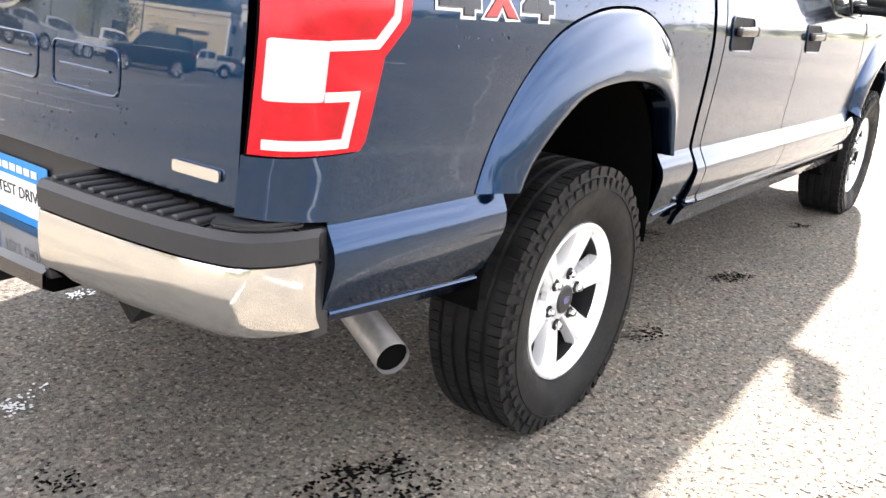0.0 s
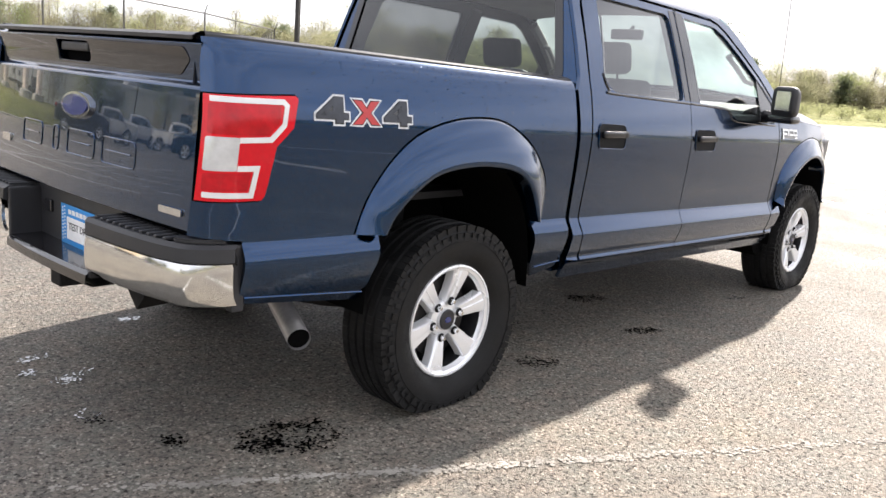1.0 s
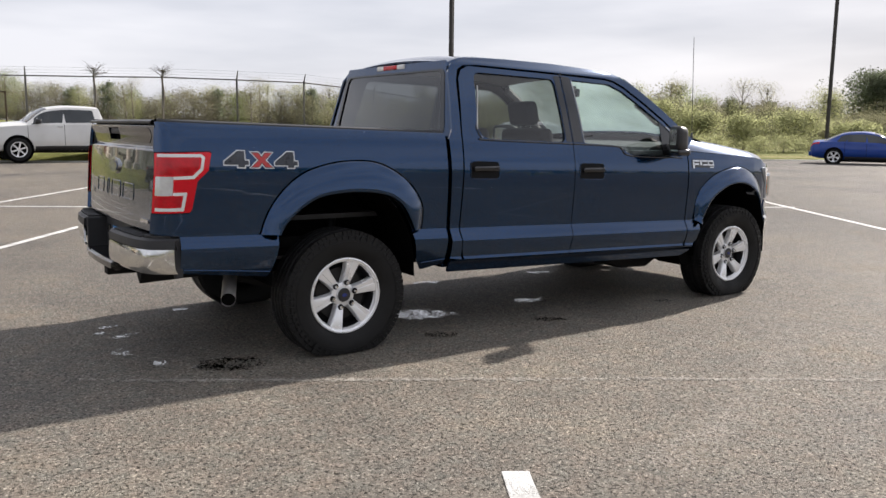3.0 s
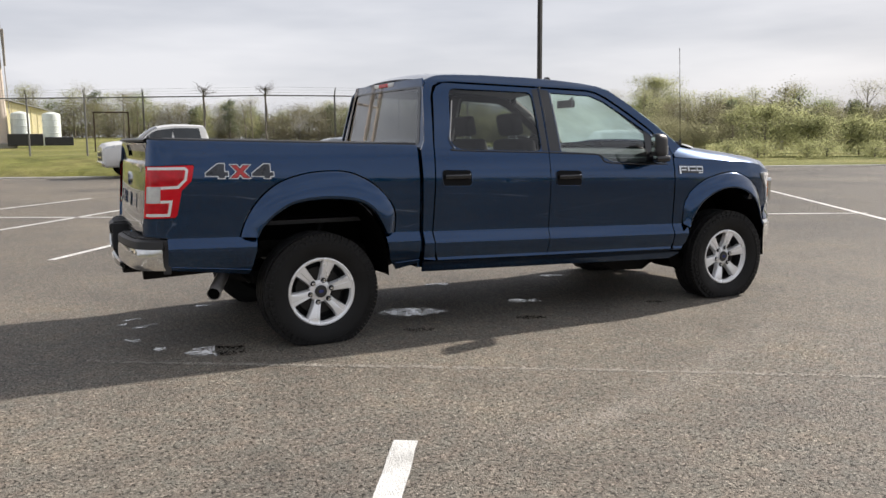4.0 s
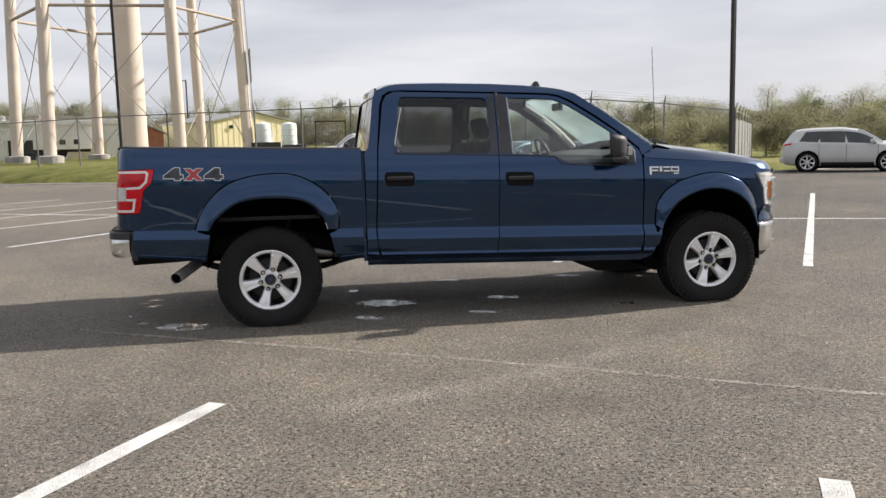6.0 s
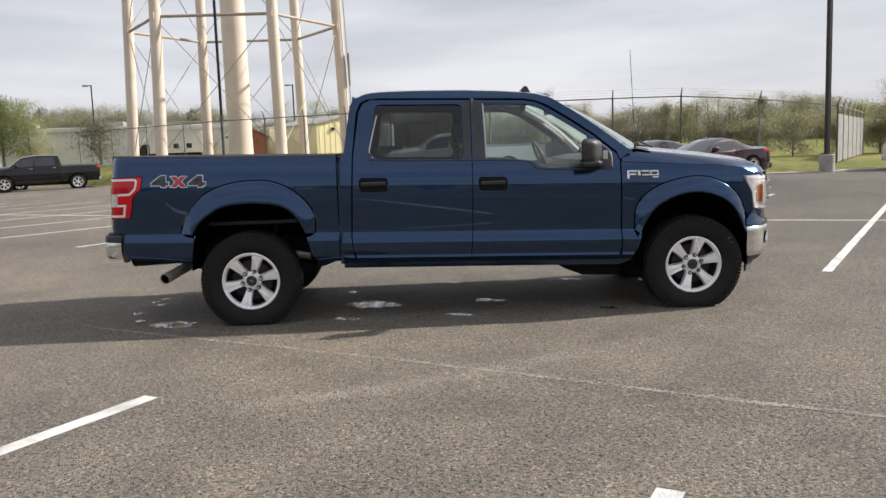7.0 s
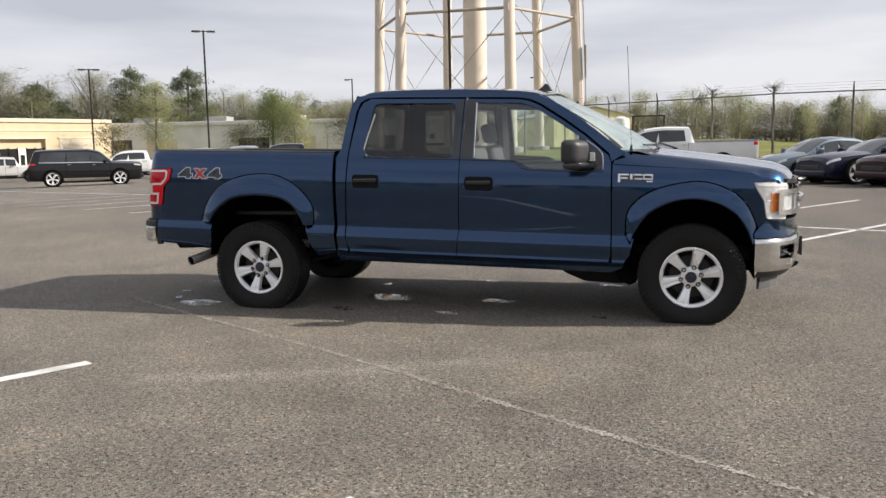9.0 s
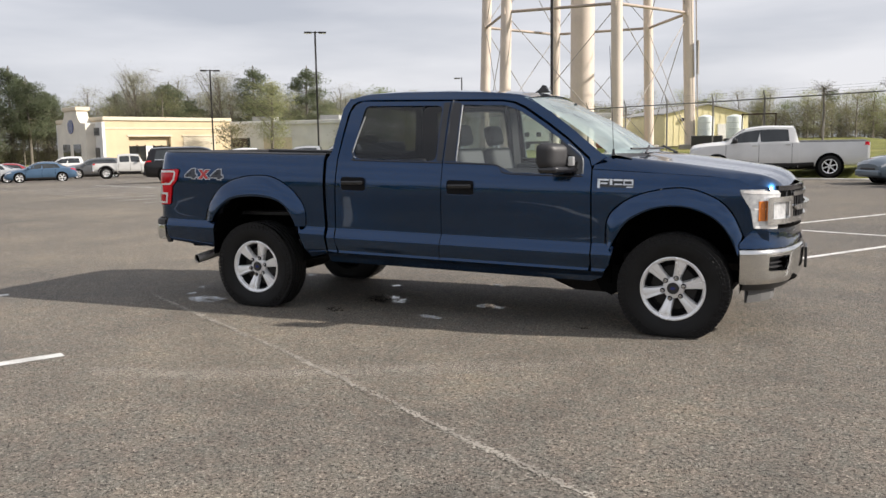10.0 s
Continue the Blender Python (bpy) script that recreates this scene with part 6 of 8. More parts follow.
WHITE = plain_paint("white_paint", (0.72, 0.72, 0.71), 0.0)
SILVER = plain_paint("silver_paint", (0.48, 0.49, 0.50), 0.5)
PEARL = plain_paint("pearl_paint", (0.62, 0.62, 0.60), 0.2)
BLACKP = plain_paint("black_paint", (0.010, 0.010, 0.012))
MAROON = plain_paint("maroon_paint", (0.022, 0.0035, 0.008), 0.6)
DARKBLUE = plain_paint("dark_blue_paint", (0.007, 0.010, 0.032), 0.5)
TEAL = plain_paint("slate_paint", (0.13, 0.17, 0.21), 0.5)
BRIGHTBLUE = plain_paint("bright_blue_paint", (0.010, 0.050, 0.27), 0.3)
STEELBLUE = plain_paint("steel_blue_paint", (0.08, 0.145, 0.235), 0.5)
GREYP = plain_paint("grey_paint", (0.12, 0.125, 0.13), 0.5)
REDP = plain_paint("red_paint", (0.28, 0.03, 0.04), 0.3)
DARKGLASS = surf("dark_car_glass", (0.026, 0.031, 0.034), 0.05, var=0.3, scale=1.5, coat=0.5)

# stations: x, underside z, waist z, top z, half-width low, at the waist, at the top
SEDAN = dict(r=0.33, wheels=(1.42, -1.38), cab=(3, 8), rim=0.76, glass=[(0.98, -0.02, -0.10), (-0.12, -0.86, 0.02), (-0.92, -1.30, 0.18)], gaps=(1.02, -0.07, -0.95), st=[
    (2.38, 0.32, 0.58, 0.63, 0.60, 0.58, 0.50), (2.24, 0.22, 0.68, 0.74, 0.80, 0.76, 0.64), (1.80, 0.20, 0.80, 0.87, 0.88, 0.84, 0.70), (1.12, 0.20, 0.90, 0.97, 0.90, 0.87, 0.72), (0.22, 0.20, 0.93, 1.40, 0.91, 0.88, 0.60), (-0.25, 0.20, 0.94, 1.45, 0.91, 0.88, 0.59),
    (-0.80, 0.20, 0.96, 1.42, 0.91, 0.88, 0.58), (-1.15, 0.20, 0.97, 1.34, 0.90, 0.87, 0.59), (-1.82, 0.24, 0.99, 1.06, 0.88, 0.84, 0.68), (-2.26, 0.30, 0.93, 1.02, 0.80, 0.76, 0.64), (-2.38, 0.42, 0.74, 0.80, 0.64, 0.62, 0.57)])
COUPE = dict(r=0.36, wheels=(1.42, -1.34), cab=(3, 7), rim=0.78, glass=[(0.60, -0.52, -0.12), (-0.64, -1.10, 0.20)], gaps=(0.72, -0.60), st=[
    (2.40, 0.30, 0.64, 0.72, 0.68, 0.66, 0.58), (2.26, 0.20, 0.76, 0.84, 0.86, 0.82, 0.68), (1.70, 0.18, 0.86, 0.94, 0.94, 0.88, 0.72), (0.84, 0.18, 0.92, 0.99, 0.93, 0.88, 0.74), (-0.05, 0.18, 0.93, 1.33, 0.92, 0.87, 0.56), (-0.45, 0.18, 0.94, 1.38, 0.92, 0.87, 0.55),
    (-0.95, 0.20, 0.99, 1.32, 0.95, 0.90, 0.55), (-1.90, 0.22, 1.00, 1.06, 0.96, 0.91, 0.70), (-2.24, 0.28, 0.96, 1.06, 0.90, 0.85, 0.74), (-2.40, 0.40, 0.80, 0.90, 0.78, 0.76, 0.70)])
SUV = dict(r=0.37, wheels=(1.42, -1.40), cab=(3, 8), rim=0.74, spokes=7, glass=[(1.00, 0.02, -0.14), (-0.08, -0.96, 0.0), (-1.04, -1.72, 0.22)], gaps=(1.05, -0.03, -1.00), st=[
    (2.36, 0.36, 0.74, 0.82, 0.64, 0.62, 0.54), (2.22, 0.25, 0.88, 0.96, 0.85, 0.81, 0.68), (1.80, 0.22, 0.98, 1.08, 0.93, 0.89, 0.74), (1.20, 0.22, 1.02, 1.13, 0.94, 0.91, 0.76), (0.34, 0.22, 1.05, 1.60, 0.95, 0.92, 0.65), (-0.40, 0.22, 1.07, 1.69, 0.95, 0.92, 0.66),
    (-1.20, 0.22, 1.10, 1.68, 0.95, 0.92, 0.65), (-1.86, 0.24, 1.14, 1.62, 0.94, 0.90, 0.63), (-2.24, 0.30, 1.10, 1.20, 0.89, 0.85, 0.74), (-2.38, 0.44, 0.84, 0.94, 0.76, 0.74, 0.70)])
BIGSUV = dict(r=0.41, wheels=(1.66, -1.64), cab=(3, 8), rim=0.76, glass=[(1.10, 0.30, -0.12), (0.20, -0.90, 0.0), (-1.02, -2.25, 0.12)], gaps=(1.20, 0.25, -0.96), st=[
    (2.80, 0.42, 1.00, 1.10, 0.78, 0.76, 0.70), (2.70, 0.30, 1.09, 1.19, 0.95, 0.93, 0.81), (2.10, 0.28, 1.14, 1.24, 1.01, 0.97, 0.84), (1.28, 0.28, 1.17, 1.28, 1.01, 0.97, 0.84), (0.60, 0.28, 1.20, 1.84, 1.01, 0.97, 0.73), (0.0, 0.28, 1.21, 1.94, 1.01, 0.97, 0.74),
    (-1.6, 0.28, 1.22, 1.93, 1.01, 0.97, 0.74), (-2.42, 0.30, 1.23, 1.88, 1.00, 0.96, 0.73), (-2.68, 0.34, 1.20, 1.28, 0.96, 0.93, 0.84), (-2.82, 0.48, 0.92, 1.02, 0.86, 0.84, 0.80)])
PICKUP = dict(r=0.41, wheels=(1.90, -1.75), cab=(3, 7), corners=(7, 8, 9), bed=True, rim=0.66, spokes=6, glass=[(1.46, 0.46, -0.10), (0.34, -0.66, 0.05)], gaps=(1.58, 0.40, -0.76), st=[
    (2.92, 0.45, 1.00, 1.10, 0.76, 0.74, 0.68), (2.80, 0.36, 1.12, 1.22, 0.95, 0.92, 0.82), (2.20, 0.36, 1.20, 1.31, 1.01, 0.97, 0.84), (1.60, 0.36, 1.24, 1.36, 1.01, 0.97, 0.85), (0.92, 0.38, 1.27, 1.84, 1.00, 0.96, 0.71), (0.1, 0.38, 1.28, 1.93, 1.00, 0.96, 0.72),
    (-0.80, 0.38, 1.30, 1.90, 1.00, 0.96, 0.71), (-0.98, 0.38, 1.30, 1.37, 1.00, 0.96, 0.90), (-1.04, 0.40, 1.30, 1.35, 0.985, 0.945, 0.90), (-2.84, 0.46, 1.30, 1.35, 1.00, 0.96, 0.90), (-2.92, 0.52, 1.26, 1.30, 0.97, 0.94, 0.89)])
JEEP = dict(r=0.42, wheels=(1.75, -1.70), cab=(3, 7), corners=(4, 6, 7, 8, 9), bed=True, flares=True, rim=0.62, spokes=7, glass=[(0.78, 0.12, -0.04), (0.0, -0.70, 0.0)], gaps=(0.86, 0.06, -0.80), st=[
    (2.62, 0.55, 1.06, 1.14, 0.58, 0.57, 0.52), (2.52, 0.48, 1.10, 1.18, 0.66, 0.64, 0.58), (1.70, 0.42, 1.15, 1.22, 0.74, 0.72, 0.64), (1.00, 0.40, 1.18, 1.25, 0.80, 0.78, 0.70), (0.70, 0.40, 1.20, 1.82, 0.80, 0.78, 0.68), (0.0, 0.40, 1.20, 1.86, 0.80, 0.78, 0.69),
    (-0.82, 0.42, 1.20, 1.82, 0.80, 0.78, 0.68), (-0.92, 0.42, 1.20, 1.26, 0.80, 0.78, 0.72), (-0.98, 0.44, 1.18, 1.24, 0.78, 0.76, 0.72), (-2.58, 0.50, 1.18, 1.24, 0.80, 0.78, 0.73), (-2.66, 0.56, 1.14, 1.20, 0.78, 0.76, 0.72)])


def fine_rows(st, corners, n=5):
    """Stations joined by smooth curves, kept sharp at the corners: rows of the same seven numbers."""
    a = np.array(st, float)
    s = np.concatenate([[0], np.cumsum(np.abs(np.diff(a[:, 0])) + 0.02)])
    d = np.diff(a, axis=0) / np.diff(s)[:, None]
    mid = np.where(d[1:] * d[:-1] > 0, 2 * d[1:] * d[:-1] / (d[1:] + d[:-1] + 1e-12 * np.sign(d[1:])), 0.0)
    rows, index = [], [0]
    for i in range(len(a) - 1):
        h = s[i + 1] - s[i]
        m0 = d[i] if i == 0 or i in corners else mid[i - 1]
        m1 = d[i] if i + 1 == len(a) - 1 or i + 1 in corners else mid[i]
        for k in range(n):
            t = k / n
            rows.append((2 * t ** 3 - 3 * t * t + 1) * a[i] + (t ** 3 - 2 * t * t + t) * h * m0 + (3 * t * t - 2 * t ** 3) * a[i + 1] + (t ** 3 - t * t) * h * m1)
        index.append(len(rows))
    rows.append(a[-1])
    return [tuple(map(float, r)) for r in rows], index


def vehicle(name, spec, m, paint, label, category, group="", rails=None):
    """A parked car, van or pickup: a lofted body, inset glass, doors, lamps and four wheels."""
    v = thing(name, m, label, category, group)
    st = spec["st"]
    c0, c1 = spec["cab"]
    truck_like = bool(spec.get("bed"))
    rows, at_row = fine_rows(st, {c0} | set(spec.get("corners", ())))

    def ring(s):
        x, zb, zw, zt, wl, ww, wt = s
        zm = zb + (zw - zb) * 0.45
        half = [(0, zb), (wl * 0.88, zb), (wl * 0.975, zb + 0.07), (wl * 0.998, zm), (ww * 1.012, zw - 0.09), (ww, zw), (wt, zt - 0.045), (wt * 0.84, zt - 0.004), (0, zt + 0.03)]
        return [(x, y, z) for y, z in half]
    rings = [ring(s) for s in rows]
    n = len(rings) - 1
    i0, i1, i2, i3 = at_row[c0], at_row[c0 + 1], at_row[c1 - 1], at_row[c1]

    def strip(nm, a, b, j0, j1, material, lab="", sides=(-1, 1)):
        verts, faces = [], []
        w = j1 - j0 + 1
        for sgn in sides:
            base = len(verts)
            for i in range(a, b + 1):
                verts += [(x, sgn * y, z) for x, y, z in rings[i][j0:j1 + 1]]
            for i in range(b - a):
                for j in range(w - 1):
                    f = [base + i * w + j, base + i * w + j + 1, base + (i + 1) * w + j + 1, base + (i + 1) * w + j]
                    faces.append(f if sgn > 0 else f[::-1])
        return mesh_ob(nm, verts, faces, material, v, lab)

    def on(x, j):
        """The right-hand skin at length x and ring place j."""
        i = max(0, min(n - 1, next((k for k in range(n) if rings[k + 1][0][0] <= x), n - 1)))
        xa, xb = rings[i][0][0], rings[i + 1][0][0]
        t = min(1.0, max(0.0, (xa - x) / max(1e-6, xa - xb)))
        k = min(7, int(j))
        p = Vector(rings[i][k]).lerp(Vector(rings[i][k + 1]), j - k)
        q = Vector(rings[i + 1][k]).lerp(Vector(rings[i + 1][k + 1]), j - k)
        return p.lerp(q, t)

    def inlay(nm, xs, js, sgn, material, proud=0.005, lab="", slant=0.0):
        """A patch that follows the skin over the lengths xs and the ring places js."""
        verts, faces = [], []
        for x in xs:
            for j in js:
                p = on(x + slant * (j - js[0]) / max(1e-6, js[-1] - js[0]), j)
                verts.append((p.x, sgn * (p.y + proud), p.z + proud * 0.4))
        w = len(js)
        for i in range(len(xs) - 1):
            for j in range(w - 1):
                f = [i * w + j, i * w + j + 1, (i + 1) * w + j + 1, (i + 1) * w + j]
                faces.append(f if sgn < 0 else f[::-1])
        return mesh_ob(nm, verts, faces, material, v, lab)

    shell = strip("body", 0, n, 0, 5, paint)
    for k, nm in ((0, "nose_panel"), (n, "tail_panel")):
        vs = [(x, y, z) for x, y, z in rings[k]] + [(x, -y, z) for x, y, z in rings[k][-2:0:-1]]
        mesh_ob(nm, vs, [tuple(range(len(vs)))], paint, v, smooth=False)
    strip("hood", 0, i0, 5, 8, paint)
    strip("roof", i1, i2, 6, 8, paint)
    for sgn in (-1, 1):
        strip("cab_side", i0, i3, 5, 6, paint, sides=(sgn,))
    strip("boot_lid", i3, n, 5, 8, PLASTIC if truck_like else paint)
    strip("windscreen", i0, i1, 6, 8, DARKGLASS)
    strip("rear_window", i2, i3, 6, 8, DARKGLASS)
    mid_x = [st[1][0], st[-2][0]]
    for sgn in (-1, 1):
        for xa, xb, sl in spec["glass"]:
            inlay("side_window", spread(xa, xb, 8), [5.10, 5.35, 5.6, 5.86], sgn, DARKGLASS, slant=sl)
        if rails is not None:
            inlay("window_trim", spread(spec["glass"][0][0], spec["glass"][-1][1], 14), [5.02, 5.09], sgn, CHROME, 0.008)
        for x in spec["gaps"]:
            inlay("door_gap", [x + 0.007, x - 0.007], [2.0, 2.5, 3.0, 3.5, 4.0, 4.5, 5.0], sgn, GAP, 0.003)
        for x in spec["gaps"][1:]:
            p = on(x + 0.15, 4.15)
            bm = bmesh.new()
            box(bm, x + 0.06, x + 0.24, sgn * (p.y + 0.012) - 0.018, sgn * (p.y + 0.012) + 0.018, p.z - 0.017, p.z + 0.017, 0.01)
            part("door_handle", bm, CHROME if paint in (WHITE, BLACKP) else paint, v)
        for x in spec["wheels"]:
            r = spec["r"]
            w_side = max(on(x, 3.0).y, 0.8)
            # flat near-black disc on the flank paints the shade of the wheel opening
            bm = bmesh.new()
            lathe(bm, [(r + 0.075, -0.02), (r + 0.07, 0.010), (0.01, 0.010)], 28)
            bmesh.ops.transform(bm, matrix=Matrix.Translation((x, sgn * w_side, r + 0.02)) @ Matrix.Rotation(0 if sgn > 0 else math.pi, 4, "Z"), verts=bm.verts)
            part("arch_shade_disc", bm, WELL, v)
            if spec.get("flares"):
                bm = bmesh.new()
                pts = [(x + (r + 0.10) * math.cos(t) * 1.12, sgn * (w_side + 0.06), r + (r + 0.13) * math.sin(t)) for t in spread(0.15, math.pi - 0.15, 12)]
                tube(bm, pts, 0.06, 6)
                part("fender_flare", bm, PLASTIC, v, "black plastic fender flare")
            wh = new("wheel")
            wh.parent = v
            wh.matrix_basis = Matrix.Translation((x, sgn * (w_side - 0.10), r)) @ Matrix.Rotation(0 if sgn > 0 else math.pi, 4, "Z")
            k_rim = spec.get("rim", 0.72)
            bm = bmesh.new()
            lathe(bm, [(r * (k_rim - 0.04), 0.10), (r * k_rim, 0.125), (r * 0.90, 0.128), (r * 0.98, 0.10), (r, 0.06), (r, -0.08), (r * 0.9, -0.10), (r * 0.6, -0.10)], 32)
            part("tyre", bm, RUBBER, wh, smooth=True)
            bm = bmesh.new()
            lathe(bm, [(r * k_rim, 0.118), (r * (k_rim - 0.03), 0.128), (r * (k_rim - 0.08), 0.115), (r * (k_rim - 0.10), 0.04)], 32)
            ns = spec.get("spokes", 5)
            for k in range(ns):
                t = 2 * math.pi * k / ns + 0.3
                for turn_ in ((-0.10, 0.10) if ns == 5 else (0.0,)):
                    hw = 0.022 if ns == 5 else 0.034 - 0.0015 * ns
                    box(bm, 0.03, r * (k_rim - 0.05), 0.080, 0.112, -hw, hw, m=Matrix.Rotation(t + turn_, 4, "Y"))
            lathe(bm, [(0.065, 0.08), (0.055, 0.118), (0.01, 0.118)], 16)
            part("rim", bm, ALLOY, wh, smooth=True, sharp=0.5)
            # near-black disc painting the shade between the spokes
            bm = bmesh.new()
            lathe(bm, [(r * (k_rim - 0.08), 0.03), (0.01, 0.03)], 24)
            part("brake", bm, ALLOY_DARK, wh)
        # lamps let into the corners
        inlay("headlamp", spread(st[1][0] - spec.get("lamp", 0.30), (st[0][0] * 2 + st[1][0]) / 3, 6), [4.15, 4.4, 4.7, 4.95], sgn, LENS_CLEAR, 0.008)
        inlay("tail_lamp", spread(st[-2][0] + (0.10 if truck_like else 0.26), (st[-1][0] * 2 + st[-2][0]) / 3, 5), [3.9 if truck_like else 4.2, 4.4, 4.7, 4.92], sgn, RED, 0.008)
        s = on(st[c0][0] - 0.34, 5.1)
        bm = bmesh.new()
        box(bm, s.x - 0.09, s.x + 0.10, sgn * (s.y + 0.13) - 0.09, sgn * (s.y + 0.13) + 0.09, s.z + 0.02, s.z + 0.17, 0.045, 3)
        box(bm, s.x - 0.03, s.x + 0.04, sgn * (s.y + 0.03) - 0.05, sgn * (s.y + 0.03) + 0.05, s.z, s.z + 0.05)
        part("door_mirror", bm, PLASTIC if truck_like else paint, v, smooth=True, sharp=0.8)
        inlay("sill", spread(spec["wheels"][0] - spec["r"] - 0.12, spec["wheels"][1] + spec["r"] + 0.12, 5), [1.0, 1.5, 2.0, 2.25], sgn, PLASTIC if rails is None else rails, 0.006)
    f0, r0 = st[0], st[-1]
    bm = bmesh.new()
    box(bm, f0[0] - 0.06, f0[0] + 0.015, -f0[4] * 0.66, f0[4] * 0.66, f0[1] + 0.14, f0[2] - 0.04, 0.03)
    part("grille", bm, PLASTIC, v)
    if truck_like:
        for k in range(2):
            bm = bmesh.new()
            zz = f0[1] + 0.28 + k * 0.2
            box(bm, f0[0] - 0.02, f0[0] + 0.035, -f0[4] * 0.64, f0[4] * 0.64, zz - 0.03, zz + 0.03, 0.02)
            part("grille_bar", bm, CHROME, v)
    bm = bmesh.new()
    box(bm, st[1][0] - 0.02, f0[0] + 0.05, -f0[4] * 1.08, f0[4] * 1.08, f0[1] - 0.06, f0[1] + 0.14, 0.06, 3)
    part("front_bumper", bm, CHROME if truck_like else paint, v, smooth=True, sharp=0.8)
    bm = bmesh.new()
    box(bm, r0[0] - 0.06, st[-2][0], -r0[4] * 1.06, r0[4] * 1.06, r0[1] - 0.08, r0[1] + 0.13, 0.05, 3)
    part("rear_bumper", bm, CHROME if truck_like else paint, v, smooth=True, sharp=0.8)
    bm = bmesh.new()
    box(bm, r0[0] - 0.03, r0[0] + 0.02, -0.16, 0.16, r0[1] + 0.18, r0[1] + 0.28)
    part("number_plate", bm, DECAL_WHITE, v)
    bm = bmesh.new()
    box(bm, spec["wheels"][1] - 0.3, spec["wheels"][0] + 0.3, -0.6, 0.6, st[4][1] - 0.10, st[4][1] + 0.02, 0.04)
    part("underbody", bm, IRON, v)
    return v


def at(x, y, heading, z=None):
    return pose(x, y, lot_z(x, y) if z is None else z, 0, 0, heading)


LONGBED = dict(PICKUP, st=[(x - 0.45 if x < -1.5 else x, *r) for x, *r in PICKUP["st"]], wheels=(1.90, -2.05))
vehicle("white_pickup", LONGBED, at(3.3, 27.6, 183, 0.06), WHITE, "white crew-cab work pickup parked by the fence", "pickup truck", "parked pickups")
vehicle("coupe", COUPE, at(11.2, 20.1, 208), MAROON, "dark maroon sports coupe parked near the kerb", "car", "parked cars")
vehicle("coupe", COUPE, at(9.78, 21.9, 208), DARKBLUE, "dark blue sports coupe parked beside a maroon one", "car", "parked cars")
vehicle("sedan", SEDAN, at(8.5, 23.9, 208), TEAL, "slate grey sedan at the end of a row", "car", "parked cars")
vehicle("crossover", SUV, at(21.5, 22.3, -37, 0.0), PEARL, "silver-white crossover parked at the lot's edge", "car", "parked cars")
vehicle("sedan", SEDAN, at(34.8, 15.5, -61, 0.0), BRIGHTBLUE, "bright blue sedan parked before a pine", "car", "parked cars")
vehicle("black_pickup", PICKUP, at(-19.2, 39.6, 203), BLACKP, "black crew-cab pickup at the edge of the lot", "pickup truck", "parked pickups")
vehicle("silver_pickup", PICKUP, at(-23.6, 42.0, 207), SILVER, "silver crew-cab pickup next to a black one", "pickup truck", "parked pickups")
vehicle("silver_pickup", PICKUP, at(-28.0, 44.0, 207), SILVER, "pale silver pickup in a row of parked trucks", "pickup truck", "parked pickups")
vehicle("white_pickup", PICKUP, at(-31.75, 41.7, 214), WHITE, "white pickup parked tail-out behind a black family car", "pickup truck", "parked pickups")
vehicle("large_suv", BIGSUV, at(-27.05, 30.85, 38), BLACKP, "large black sport utility vehicle with bright side rails", "car", "parked cars", rails=CHROME)
vehicle("white_pickup", JEEP, at(-44.1, 43.3, 44), PEARL, "off-white boxy pickup with black fender flares", "pickup truck", "parked pickups")
vehicle("sedan", SEDAN, at(-46.9, 37.4, 229), STEELBLUE, "steel blue sedan in the far rows", "car", "parked cars")
vehicle("crossover", SUV, at(-51.0, 46.5, 229), GREYP, "dark grey crossover in the far rows", "car", "parked cars")
vehicle("crossover", SUV, at(-39.0, 46.8, 50), GREYP, "grey crossover behind a pickup", "car", "parked cars")
vehicle("sedan", SEDAN, at(-54.5, 40.5, 229), REDP, "red sedan in the far rows", "car", "parked cars")
vehicle("sedan", SEDAN, at(-51.5, 36.5, 229), SILVER, "silver sedan in the far rows", "car", "parked cars")
vehicle("white_pickup", PICKUP, at(-58.0, 50.5, 229), WHITE, "white pickup far off by the trees", "pickup truck", "parked pickups")
vehicle("sedan", SEDAN, at(-55.5, 45.0, 229), GREYP, "grey sedan in the far rows", "car", "parked cars")

# ---- water tower, fence, lamp posts, buildings ----
CREAM = surf("cream_tower_paint", (0.63, 0.54, 0.465), 0.6, var=0.10, scale=0.4, fine=8)
# the struts' shadowed look is mixed into this darker tan
STRUT_SHADED = surf("shaded_strut_paint", (0.40, 0.33, 0.28), 0.65, var=0.2, scale=0.8, fine=10)
ROD = surf("tower_rod_steel", (0.36, 0.33, 0.30), 0.6, 0.4)
GALV = surf("galvanised_steel", (0.20, 0.195, 0.185), 0.6, 0.4, var=0.2)
DARKPOLE = surf("bronze_lamp_post", (0.035, 0.032, 0.030), 0.5, 0.4)
BARK = surf("grey_bark", (0.17, 0.15, 0.125), 0.9, var=0.3, scale=4, bump=0.6, bscale=30)

TC, TZ = Vector((-12.8, 62.8, 0)), 1.05
tower = thing("water_tower", pose(TC.x, TC.y, TZ), "cream-painted steel legs and riser of a water tower", "water tower")
TOP = 25.0


def leg_at(k, z):
    a = radians(-78.7 - 40.5 - 60 * k)
    r = 8.85 - 0.033 * z
    return Vector((r * math.cos(a), r * math.sin(a), z))


